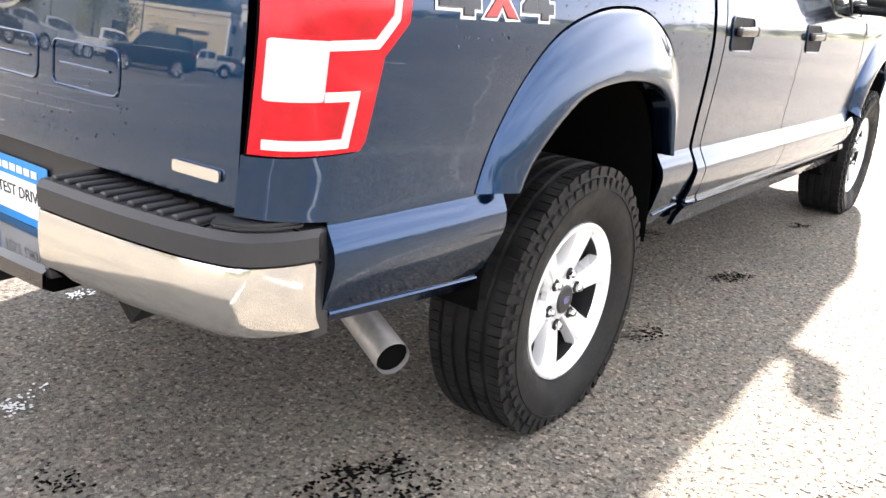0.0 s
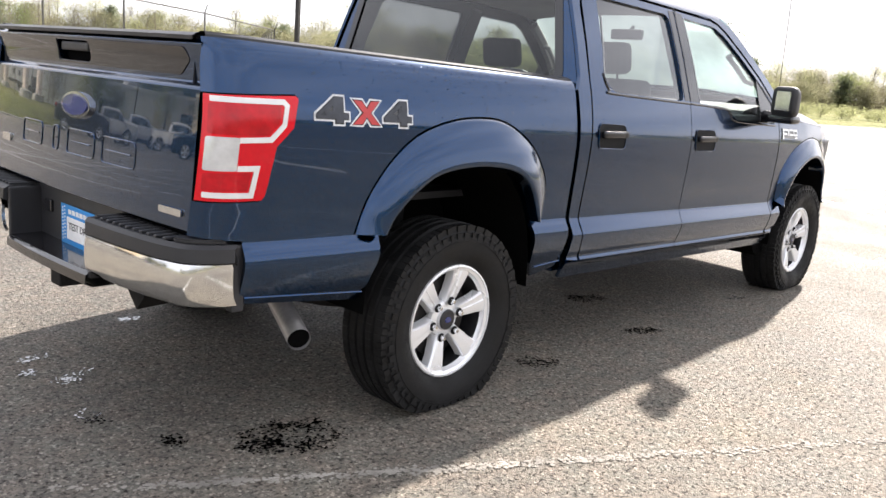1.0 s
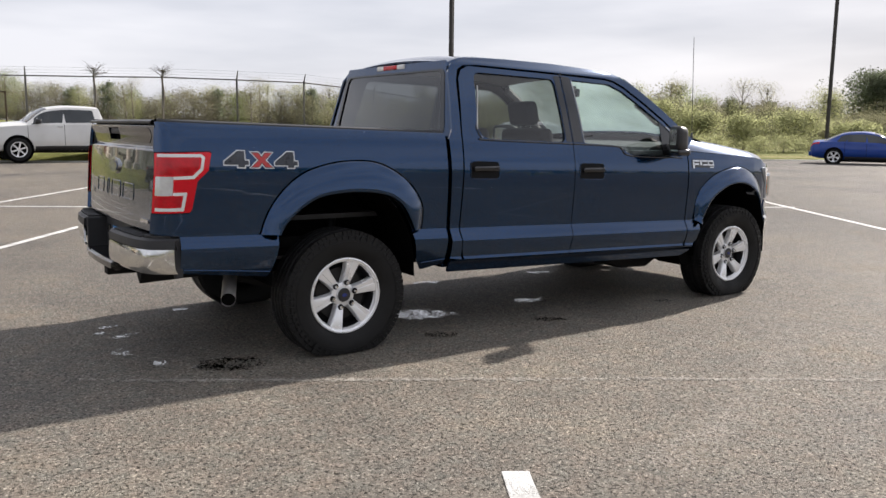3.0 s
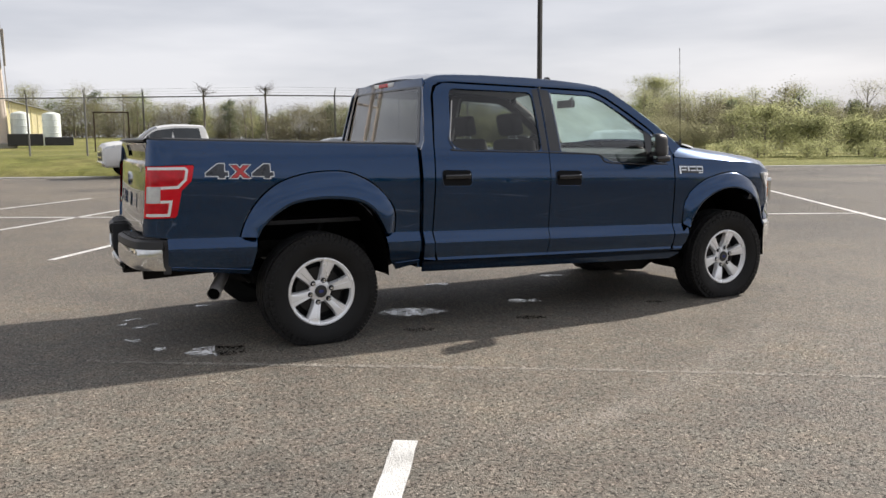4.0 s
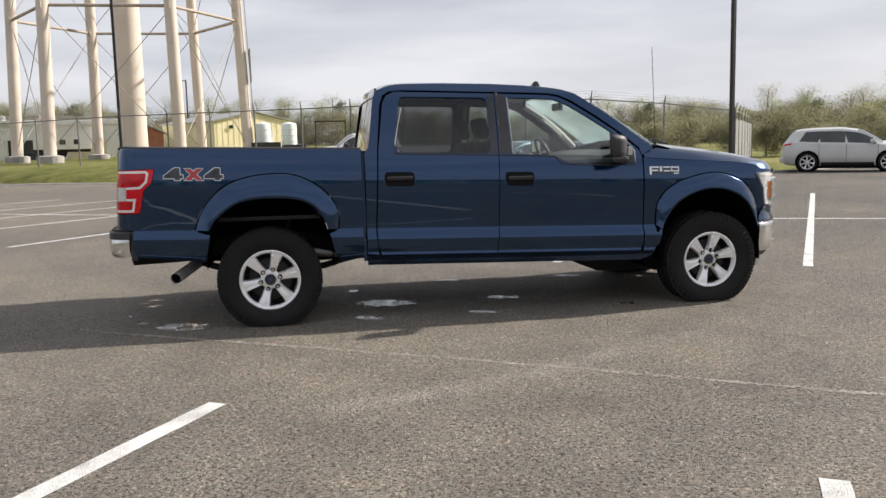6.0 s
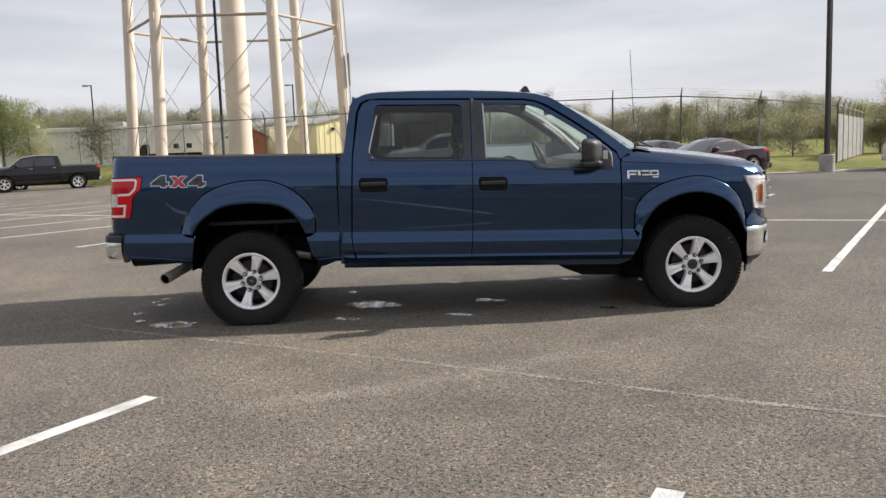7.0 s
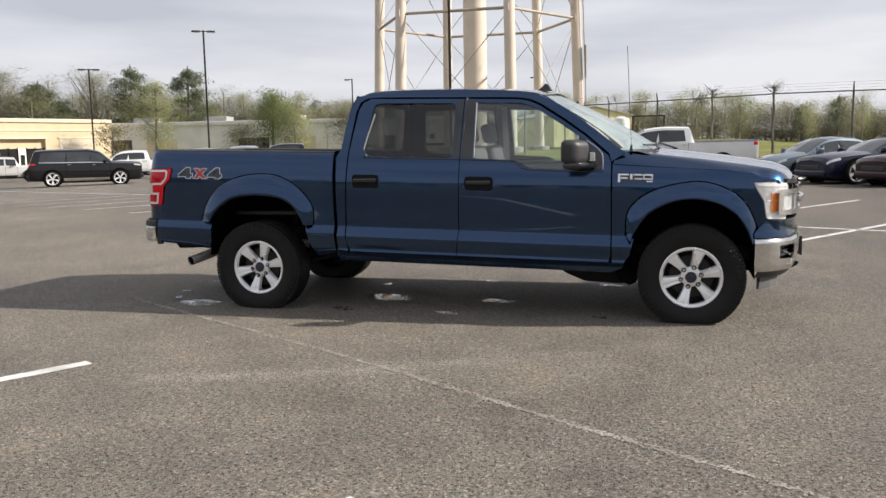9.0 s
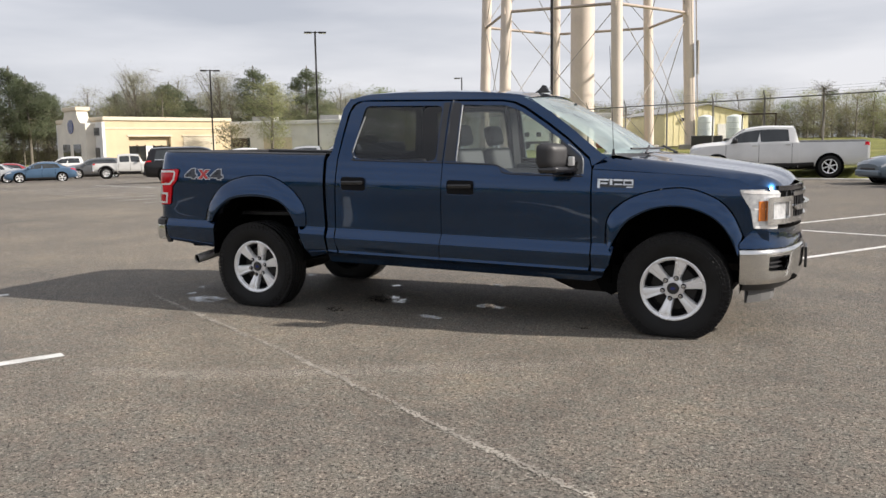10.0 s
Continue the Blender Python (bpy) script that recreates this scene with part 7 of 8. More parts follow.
for k in range(6):
    bm = bmesh.new()
    tube(bm, [leg_at(k, z) for z in (0.0, 5.0, 10.6, 16, TOP)], [0.43, 0.43, 0.42, 0.42, 0.41], 20)
    leg = part("leg", bm, CREAM, tower, smooth=True)
    bm = bmesh.new()
    b = leg_at(k, 0.0)
    lathe(bm, [(0.9, -0.3), (0.9, 0.18), (0.6, 0.24), (0.01, 0.24)], 16, "z", (b.x, b.y, 0))
    part("footing", bm, CONCRETE, leg)
    for zr in (10.6, 21.0):
        bm = bmesh.new()
        tube(bm, [leg_at(k, zr), leg_at(k + 1, zr)], 0.115, 10)
        part("ring_strut", bm, STRUT_SHADED, tower, smooth=True)
        bm = bmesh.new()
        c = leg_at(k, zr)
        d = c.normalized()
        box(bm, c.x - 0.06, c.x + 0.06, c.y - 0.5, c.y + 0.5, c.z - 0.28, c.z + 0.28, 0.05)
        part("gusset", bm, CREAM, tower)
    for z0, z1 in ((0.5, 10.4), (10.8, 20.8)):
        for a, b in ((k, k + 1), (k + 1, k)):
            bm = bmesh.new()
            tube(bm, [leg_at(a, z0), leg_at(b, z1)], 0.032, 6)
            part("brace_rod", bm, ROD, tower)
bm = bmesh.new()
lathe(bm, [(1.25, -0.2), (1.25, 0.12), (1.04, 0.2), (0.99, 1.0), (0.97, TOP)], 32, "z")
part("riser", bm, CREAM, tower, "wide central riser pipe", smooth=True)
bm = bmesh.new()
for s in (-0.22, 0.22):
    tube(bm, [leg_at(4, z) + Vector((0.62, s, 0)) for z in (2.4, TOP)], 0.03, 6)
for i in range(70):
    p = leg_at(4, 2.5 + i * 0.32) + Vector((0.62, 0, 0))
    tube(bm, [p + Vector((0, -0.22, 0)), p + Vector((0, 0.22, 0))], 0.018, 4)
part("ladder", bm, ROD, tower, "steel ladder")
bm = bmesh.new()
p = leg_at(4, 7.0) + Vector((0.72, 0, 0))
box(bm, p.x - 0.1, p.x + 0.05, p.y - 0.35, p.y + 0.35, 5.8, 8.4, 0.02)
part("ladder_guard", bm, ROD, tower)


def fence_run(a, b, n, first=True, label="tall chain-link fence with barbed wire", lean=1):
    """Chain-link fence on posts: wire net built of thin crossing strands."""
    a, b = Vector(a), Vector(b)
    f = thing("chain_link_fence", pose(0, 0, 0), label, "fence", "fences")
    H = 2.70
    for i in range(n + 1):
        p = a.lerp(b, i / n)
        z = turf_z(p.x, p.y)
        bm = bmesh.new()
        tube(bm, [(p.x, p.y, z - 0.2), (p.x, p.y, z + H)], 0.042, 8)
        tube(bm, [(p.x, p.y, z + H), (p.x - 0.05, p.y - 0.30 * lean, z + H + 0.34)], [0.035, 0.02], 6)
        part("post", bm, GALV, f)
    bm = bmesh.new()
    pts = [a.lerp(b, i / n) for i in range(n + 1)]
    for off in (H - 0.02,):
        tube(bm, [(p.x, p.y, turf_z(p.x, p.y) + off) for p in pts], 0.032, 6)
    part("top_rail", bm, GALV, f)
    for j in range(3):
        bm = bmesh.new()
        tube(bm, [(p.x - 0.016 * j, p.y - 0.10 * (j + 1) * lean, turf_z(p.x, p.y) + H + 0.11 * (j + 1)) for p in pts], 0.0035, 3)
        part("barbed_wire", bm, GALV, f)
    # strands of the net
    d = (b - a)
    L = d.length
    step = 0.16
    verts, faces = [], []
    side = Vector((-d.y, d.x, 0)).normalized() * 0.0
    w = 0.0017
    u = d.normalized()
    m = int(L / step)
    for sgn in (1, -1):
        for k in range(-int(H / step), m + 1) if sgn > 0 else range(0, m + int(H / step)):
            s0, s1 = k * step, k * step + sgn * H
            z0, z1 = 0.05, H
            # trim to the run
            if sgn > 0:
                t0, t1 = max(0, -s0 / H), min(1, (L - s0) / H)
            else:
                t0, t1 = max(0, (s0 - L) / H), min(1, s0 / H)
            if t1 <= t0:
                continue
            q = []
            for t in (t0, t1):
                p = a + u * (s0 + sgn * H * t)
                q.append(Vector((p.x, p.y, turf_z(p.x, p.y) + z0 + (z1 - z0) * t)))
            o = len(verts)
            e = u * w
            verts += [q[0] - e, q[0] + e, q[1] + e, q[1] - e]
            faces.append((o, o + 1, o + 2, o + 3))
    mesh_ob("wire_net", verts, faces, GALV, f, smooth=False)
    return f


FENCE = [(21.2, 30.5, 0), (13.85, 30.5, 0), (10.7, 30.6, 0), (7.7, 31.4, 0), (2.78, 34.4, 0), (-6.85, 40.2, 0), (-20.5, 48.5, 0)]
for (p, q), n, lab in zip(zip(FENCE, FENCE[1:]), (2, 1, 1, 2, 4, 5), ("tall chain-link fence with barbed wire", "chain-link fence behind the parked coupes", "chain-link fence with dry vines on its posts", "chain-link fence before a yellow shed", "chain-link fence before the water tower", "chain-link fence running off towards the workshop")):
    fence_run(p, q, n, label=lab)
fence_run((21.2, 30.5, 0), (30.7, 45.5, 0), 6, label="fence with pale privacy slats turning away from the lot")
SLAT = surf("pale_slat_plastic", (0.33, 0.33, 0.325), 0.6, var=0.2)
slats = thing("privacy_screen", pose(0, 0, 0), "pale grey slats woven into the fence", "screen")
for i in range(58):
    p = Vector((21.5, 31.0, 0)).lerp(Vector((30.4, 45.0, 0)), i / 57)
    z = turf_z(p.x, p.y)
    bm = bmesh.new()
    box(bm, -0.115, 0.115, -0.012, 0.012, z + 0.06, z + 2.3 + 0.05 * noise.noise((i * 1.7, 0, 0)), m=Matrix.Translation((p.x, p.y, 0)) @ Matrix.Rotation(math.atan2(14.0, 8.9), 4, "Z"))
    part("slat", bm, SLAT, slats)


def vine_post(x, y, name="dead_vine"):
    """A dry bush of vine at the head of a fence post."""
    rnd = random.Random(int(x * 10))
    z = turf_z(x, y)
    bm = bmesh.new()
    tube(bm, [(x + 0.04 * math.sin(i), y - 0.05, z + i * 0.25) for i in range(12)], 0.035, 6)
    for k in range(44):
        t, e = rnd.uniform(0, 6.28), rnd.uniform(0.1, 1.5)
        L = rnd.uniform(0.15, 0.5) / (0.7 + 0.5 * e)
        p = Vector((x, y - 0.1, z + 2.75 + rnd.uniform(-0.1, 0.2)))
        q = p + Vector((math.cos(t) * L, math.sin(t) * L * 0.6, e * L * 0.8))
        r = q + Vector((math.cos(t + 0.6) * 0.16, 0.0, rnd.uniform(-0.1, 0.2)))
        tube(bm, [p, q, r], [0.009, 0.006, 0.003], 3, False)
    return tagged(part(name, bm, BARK, None), "dry leafless vine on a fence post", "vine", "dead vines")


vine_post(5.24, 32.9)
vine_post(7.7, 31.4)


def lamp_post(x, y, h, z=None, heads=2, heading=0.0, label="tall dark lamp post on a concrete footing"):
    z = (turf_z(x, y) if y > kerb_y(x) else lot_z(x, y)) if z is None else z
    p = thing("lamp_post", pose(x, y, z, 0, 0, heading), label, "lamp post", "lamp posts")
    bm = bmesh.new()
    lathe(bm, [(0.28, -0.2), (0.28, 0.62), (0.25, 0.66), (0.01, 0.66)], 20, "z")
    part("footing", bm, CONCRETE, p, "pale concrete footing", smooth=True, sharp=0.5)
    bm = bmesh.new()
    box(bm, -0.075, 0.075, -0.075, 0.075, 0.64, h, 0.012)
    part("shaft", bm, DARKPOLE, p)
    bm = bmesh.new()
    box(bm, -0.16, 0.16, -0.16, 0.16, 0.66, 0.70, 0.01)
    part("base_plate", bm, DARKPOLE, p)
    for k in range(heads):
        s = 1 if k == 0 else -1
        bm = bmesh.new()
        box(bm, min(s * 0.07, s * 0.32), max(s * 0.07, s * 0.32), -0.04, 0.04, h - 0.12, h - 0.04)
        part("arm", bm, DARKPOLE, p)
        bm = bmesh.new()
        box(bm, min(s * 0.30, s * 0.95), max(s * 0.30, s * 0.95), -0.20, 0.20, h - 0.16, h - 0.03, 0.02)
        hd = part("lamp_head", bm, DARKPOLE, p)
        bm = bmesh.new()
        box(bm, min(s * 0.36, s * 0.90), max(s * 0.36, s * 0.90), -0.15, 0.15, h - 0.185, h - 0.162)
        part("lens", bm, LENS_CLEAR, hd)
    return p


lamp_post(-10.13, 44.2, 11.5, heads=2)
lamp_post(16.9, 22.95, 11.5, heads=2, heading=20)
lamp_post(40.8, 21.3, 11.5, heads=2)
lamp_post(-34.6, 56.0, 11.45 - lot_z(-34.6, 56), heads=2, heading=30)
lamp_post(-50.5, 61.6, 10.2, heads=2, heading=40)
lamp_post(-35.3, 91.4, 9.0, z=1.0, heads=1, heading=200)
lamp_post(-13.5, 101.5, 9.0, heads=1, heading=200)

# buildings
BEIGE = surf("beige_render", (0.60, 0.49, 0.32), 0.85, var=0.08, scale=0.6, bump=0.2, bscale=50)
BEIGE_LIGHT = surf("pale_cornice", (0.66, 0.58, 0.44), 0.8, var=0.08, scale=1.0)
GABLE_CREAM = surf("pale_cream_render", (0.74, 0.69, 0.59), 0.85, var=0.08, scale=0.7)
GREYWHITE = surf("white_render", (0.76, 0.75, 0.72), 0.8, var=0.1, scale=0.5)
SHEDYELLOW = surf("yellow_metal_siding", (0.82, 0.74, 0.46), 0.55, 0.1, var=0.1, scale=0.4)
TAN = surf("tan_metal_siding", (0.36, 0.32, 0.25), 0.6, 0.1, var=0.15, scale=0.4)
BRICKRED = surf("red_brick", (0.32, 0.13, 0.08), 0.85, var=0.25, scale=3, bump=0.4, bscale=40)
ROOFGREY = surf("grey_metal_roof", (0.34, 0.34, 0.33), 0.5, 0.3, var=0.15)
SHOPGLASS = surf("shop_glass", (0.02, 0.022, 0.024), 0.06, coat=1.0)


def block(parent, name, x0, x1, y0, y1, z0, z1, material, bev=0.0, label=""):
    bm = bmesh.new()
    box(bm, x0, x1, y0, y1, z0, z1, bev)
    return part(name, bm, material, parent, label)


# showroom: local x runs along its long side facing the lot, y to the back
d0 = Vector((-63.1, 59.7, 0))
d1 = d0 + Vector((0.375, 0.927, 0)) * 14.9
ang = math.degrees(math.atan2(d1.y - d0.y, d1.x - d0.x))
W = (d1 - d0).length
shop = thing("showroom_building", pose(d0.x, d0.y, -0.75, 0, 0, ang), "beige rendered car showroom with a raised entrance gable", "building")
block(shop, "wall", 0, 2.6, 0, 13, -0.8, 5.6, BEIGE)
block(shop, "wall", 7.4, W, 0, 13, -0.8, 5.6, BEIGE)
block(shop, "wall", 2.6, 7.4, 0, 13, 3.75, 5.6, BEIGE)
block(shop, "alcove_wall", 2.6, 7.4, 0.42, 13, -0.8, 3.75, BEIGE)
block(shop, "upper_band", -0.06, W + 0.06, -0.06, 13.05, 4.55, 4.70, BEIGE_LIGHT, 0.03)
block(shop, "cornice", -0.15, W + 0.15, -0.15, 13.1, 5.45, 5.85, BEIGE_LIGHT, 0.06)
block(shop, "recess_panel", 8.9, 12.9, -0.04, 0.0, 0.3, 3.75, BEIGE_LIGHT)
for x0, x1 in ((2.6, 7.4), (8.9, 12.9)):
    block(shop, "lintel", x0 - 0.15, x1 + 0.15, -0.10, 0.0, 3.74, 3.92, BEIGE_LIGHT, 0.03)
for k in range(5):
    wdw = block(shop, "shop_window", 2.75 + k * 0.93, 3.58 + k * 0.93, 0.33, 0.40, 0.4 if k != 2 else 0.05, 2.75, SHOPGLASS if k != 2 else GREYWHITE)
    if k == 2:
        block(wdw, "door_pane", 2.95 + k * 0.93, 3.40 + k * 0.93, 0.30, 0.33, 0.25, 2.1, SHOPGLASS)
for k in range(6):
    block(shop, "window_post", 2.67 + k * 0.93, 2.75 + k * 0.93, 0.28, 0.415, 0.2, 2.85, TRIM_BLACK)
# entrance front on the left flank
block(shop, "entrance_wall", -0.3, 0.0, -0.2, 12.5, -0.8, 5.3, GREYWHITE)
gab = [(1.6, -0.8), (9.6, -0.8), (9.6, 5.2), (8.2, 5.25), (7.7, 5.6), (7.3, 6.1), (7.2, 6.6), (3.8, 6.6), (3.7, 6.1), (3.3, 5.6), (2.8, 5.25), (1.6, 5.2)]
bm = bmesh.new()
prism(bm, gab, 1.2, lambda u, v, d: Vector((-1.3 + d, u, v)))
part("gable", bm, GABLE_CREAM, shop, "pale entrance gable with curved shoulders")
block(shop, "gable_cap", -1.45, 0.1, 3.6, 7.4, 6.6, 7.0, BEIGE_LIGHT, 0.06)
for u in (3.1, 6.1):
    block(shop, "entrance_opening", -1.36, -1.30, u, u + 1.9, 0.0, 3.0, SHOPGLASS)
bm = bmesh.new()
lathe(bm, [(0.75, -0.04), (0.75, 0.04), (0.01, 0.04)], 28)
bmesh.ops.transform(bm, matrix=Matrix.Translation((-1.36, 5.5, 4.9)) @ Matrix.Rotation(math.pi / 2, 4, "Z"), verts=bm.verts)
part("round_sign", bm, BLUE_OVAL, shop, "plain blue oval sign")
for k in range(4):
    block(shop, "sign_bar", -0.42, -0.32, 0.5 + k * 0.45, 0.8 + k * 0.45, 3.9, 4.7, GREYP)
block(shop, "flank_window", -0.38, -0.30, 0.6, 1.9, 0.2, 2.6, SHOPGLASS)

white_row = thing("workshop_building", pose(-64.0, 74.6, -0.5, 0, 0, 10.0), "long low white workshop with a flat roof and roller doors", "building")
block(white_row, "wall", 0, 50, 0, 18, -0.8, 4.9, GREYWHITE)
block(white_row, "roof_edge", -0.2, 50.2, -0.2, 18.2, 4.8, 5.25, GREYWHITE, 0.05)
for k in range(8):
    block(white_row, "roller_door", 4 + k * 5.4, 7.6 + k * 5.4, -0.06, 0.0, 0, 3.3, (SHOPGLASS, BEIGE_LIGHT, GREYWHITE)[k % 3])
for k in range(4):
    block(white_row, "roof_unit", 6 + k * 9, 8.5 + k * 9, 4, 6.5, 5.25, 5.95, ROOFGREY, 0.05)


def shed(name, x, y, z, w, d, h, peak, heading, wall, label, ribs=True):
    s = thing(name, pose(x, y, z, 0, 0, heading), label, "building")
    bm = bmesh.new()
    prism(bm, [(0, 0), (w, 0), (w, h), (w / 2, peak), (0, h)], d, lambda u, v, k: Vector((u, k, v)))
    part("wall", bm, wall, s)
    bm = bmesh.new()
    for a, b in (((-0.25, h - 0.06), (w / 2, peak + 0.05)), ((w / 2, peak + 0.05), (w + 0.25, h - 0.06))):
        prism(bm, [a, b, (b[0], b[1] + 0.10), (a[0], a[1] + 0.10)], d + 0.5, lambda u, v, k: Vector((u, k - 0.25, v)))
    part("roof", bm, ROOFGREY, s)
    if ribs:
        bm = bmesh.new()
        for k in range(int(w / 0.6)):
            u = 0.3 + k * 0.6
            top = h + (peak - h) * (1 - abs(u - w / 2) / (w / 2)) - 0.05
            box(bm, u - 0.03, u + 0.03, -0.03, 0.0, 0.05, top)
        for k in range(int(d / 0.6)):
            box(bm, w, w + 0.03, 0.3 + k * 0.6 - 0.03, 0.3 + k * 0.6 + 0.03, 0.05, h - 0.05)
        part("siding_ribs", bm, wall, s)
    return s


ys = shed("yellow_shed", -7.9, 76.0, 1.1, 8.6, 12, 3.1, 3.95, 32, SHEDYELLOW, "yellow metal-sided shed with a low gable")
block(ys, "door", 5.4, 6.4, -0.08, 0.0, 0, 2.1, GREYWHITE)
block(ys, "wall_lamp", 1.6, 1.9, -0.2, 0.0, 2.4, 2.7, TRIM_BLACK)
shed("long_shed", -42.0, 88.0, 1.0, 30, 14, 3.6, 4.5, 6, TAN, "long tan metal shed behind the tower", False)
br = shed("brick_hut", -14.6, 66.5, 1.05, 3.4, 3.2, 1.9, 2.7, 12, BRICKRED, "small red brick hut by the tower", False)
block(br, "door", 1.2, 2.1, -0.06, 0.0, 0, 1.8, GREYWHITE)
TANK = surf("tank_plastic", (0.66, 0.71, 0.68), 0.5, var=0.08)
for tx, ty in ((-2.75, 62.8), (-0.65, 63.9)):
    tank = thing("storage_tank", pose(tx, ty, 1.1), "pale green-white plastic storage tank", "tank", "tanks")
    bm = bmesh.new()
    lathe(bm, [(0.64, 0.0), (0.64, 2.25), (0.60, 2.34), (0.30, 2.46), (0.14, 2.50), (0.01, 2.50)], 28, "z")
    part("shell", bm, TANK, tank, smooth=True, sharp=0.6)
    for k in range(4):
        bm = bmesh.new()
        lathe(bm, [(0.64, 0.35 + k * 0.5), (0.655, 0.38 + k * 0.5), (0.655, 0.42 + k * 0.5), (0.64, 0.45 + k * 0.5)], 28, "z")
        part("hoop", bm, TANK, tank)
skid = thing("dark_skid_tub", pose(-3.6, 60.6, 1.08), "low black tub standing before the tanks", "tub")
for x0, x1, h in ((0.0, 2.3, 0.85), (2.4, 4.3, 0.62)):
    block(skid, "tub_wall", x0, x1, 0, 0.9, 0, h, PLASTIC, 0.05)
trailer = thing("box_trailer", pose(-23.7, 73.7, 1.0, 0, 0, 14), "white site trailer with small windows near the tower", "trailer")
block(trailer, "box", 0, 4.9, 0, 2.5, 0.8, 3.0, GREYWHITE, 0.04)
block(trailer, "frame", 0.1, 4.8, 0.4, 2.1, 0.55, 0.8, IRON)
block(trailer, "roof_lip", -0.06, 4.96, -0.06, 2.56, 2.96, 3.04, CREAM, 0.02)
for x in (1.0, 2.2, 3.4):
    block(trailer, "window", x, x + 0.5, -0.03, 0.0, 1.25, 1.7, SHOPGLASS)
for x in (1.2, 2.3):
    bm = bmesh.new()
    lathe(bm, [(0.5, -0.14), (0.5, 0.14), (0.26, 0.16), (0.01, 0.12)], 24, "y", (x, 0.3, 0.5))
    part("wheel", bm, RUBBER, trailer)
RUST = surf("rusty_steel", (0.085, 0.058, 0.04), 0.8, 0.2, var=0.3)
fr = thing("steel_frame", pose(1.2, 44.0, turf_z(1.2, 44)), "brown steel goal-shaped frame behind the fence", "frame")
for x in (0.0, 1.8):
    block(fr, "upright", x - 0.035, x + 0.035, -0.035, 0.035, 0, 2.15, RUST)
block(fr, "crossbar", -0.05, 1.85, -0.04, 0.04, 2.15, 2.23, RUST)

# ---- trees, woods, shrubs ----
def leaf_mat(name, dark, light, rough=0.7):
    m, n, l, b, out = nodes_of(name)
    g = n.new("ShaderNodeNewGeometry")
    r = ramp_of(n, l, g.outputs["Random Per Island"], [(0.0, tuple(0.7 * p + 0.3 * q for p, q in zip(dark, light))), (1.0, tuple(0.25 * p + 0.75 * q for p, q in zip(dark, light)))])
    big = noise_of(n, l, 0.35, 3)
    v = ramp_of(n, l, big.outputs["Fac"], [(0.3, (0.7, 0.7, 0.7)), (0.7, (1.15, 1.12, 1.05))])
    l.new(mixed(n, l, "MULTIPLY", r.outputs["Color"], v.outputs["Color"], 1.0), b.inputs["Base Color"])
    b.inputs["Roughness"].default_value = rough
    b.inputs["Specular IOR Level"].default_value = 0.25
    tr, mx = n.new("ShaderNodeBsdfTranslucent"), n.new("ShaderNodeMixShader")
    l.new(r.outputs["Color"], tr.inputs["Color"])
    mx.inputs[0].default_value = 0.68
    l.new(b.outputs[0], mx.inputs[1])
    l.new(tr.outputs[0], mx.inputs[2])
    l.new(mx.outputs[0], out.inputs[0])
    return m


L_SPRING = leaf_mat("spring_leaf", (0.36, 0.385, 0.19), (0.46, 0.475, 0.25))
L_GREEN = leaf_mat("green_leaf", (0.19, 0.24, 0.09), (0.30, 0.35, 0.14))
L_OLIVE = leaf_mat("budding_twigs", (0.25, 0.25, 0.145), (0.34, 0.33, 0.205))
L_PINE = leaf_mat("pine_needles", (0.14, 0.175, 0.11), (0.24, 0.27, 0.17))
L_HAZE = leaf_mat("pale_twigs", (0.33, 0.33, 0.22), (0.45, 0.44, 0.31))

L_BRUSH = leaf_mat("brown_brush", (0.17, 0.16, 0.105), (0.25, 0.235, 0.155))

rng = np.random.default_rng(5)


def cards(centres, size):
    """Small leaf faces of uneven shape, turned all ways, at the given centres."""
    n = len(centres)
    a = rng.normal(size=(n, 3))
    a /= np.linalg.norm(a, axis=1)[:, None]
    b = np.cross(a, rng.normal(size=(n, 3)))
    b /= np.linalg.norm(b, axis=1)[:, None]
    s = size * rng.uniform(0.4, 1.5, size=(n, 1))
    c = np.asarray(centres)
    k = rng.uniform(0.35, 0.8, size=(n, 1))
    v = np.stack([c - a * s * 0.5 - b * s * 0.3 * k, c + a * s * 0.5 - b * s * 0.3 * k, c + b * s * 0.7 * k], axis=1).reshape(-1, 3)
    f = np.arange(3 * n).reshape(n, 3)
    return v, f


def soft_normals(ob, points, middle, lift):
    """Crowns catch the light as rounded masses: each leaf's shading leans outwards from the crown's heart."""
    d = points - middle + np.array([0, 0, lift])
    d /= np.linalg.norm(d, axis=1)[:, None] + 1e-6
    ob.data.shade_smooth()
    ob.data.normals_split_custom_set_from_vertices(d.tolist())


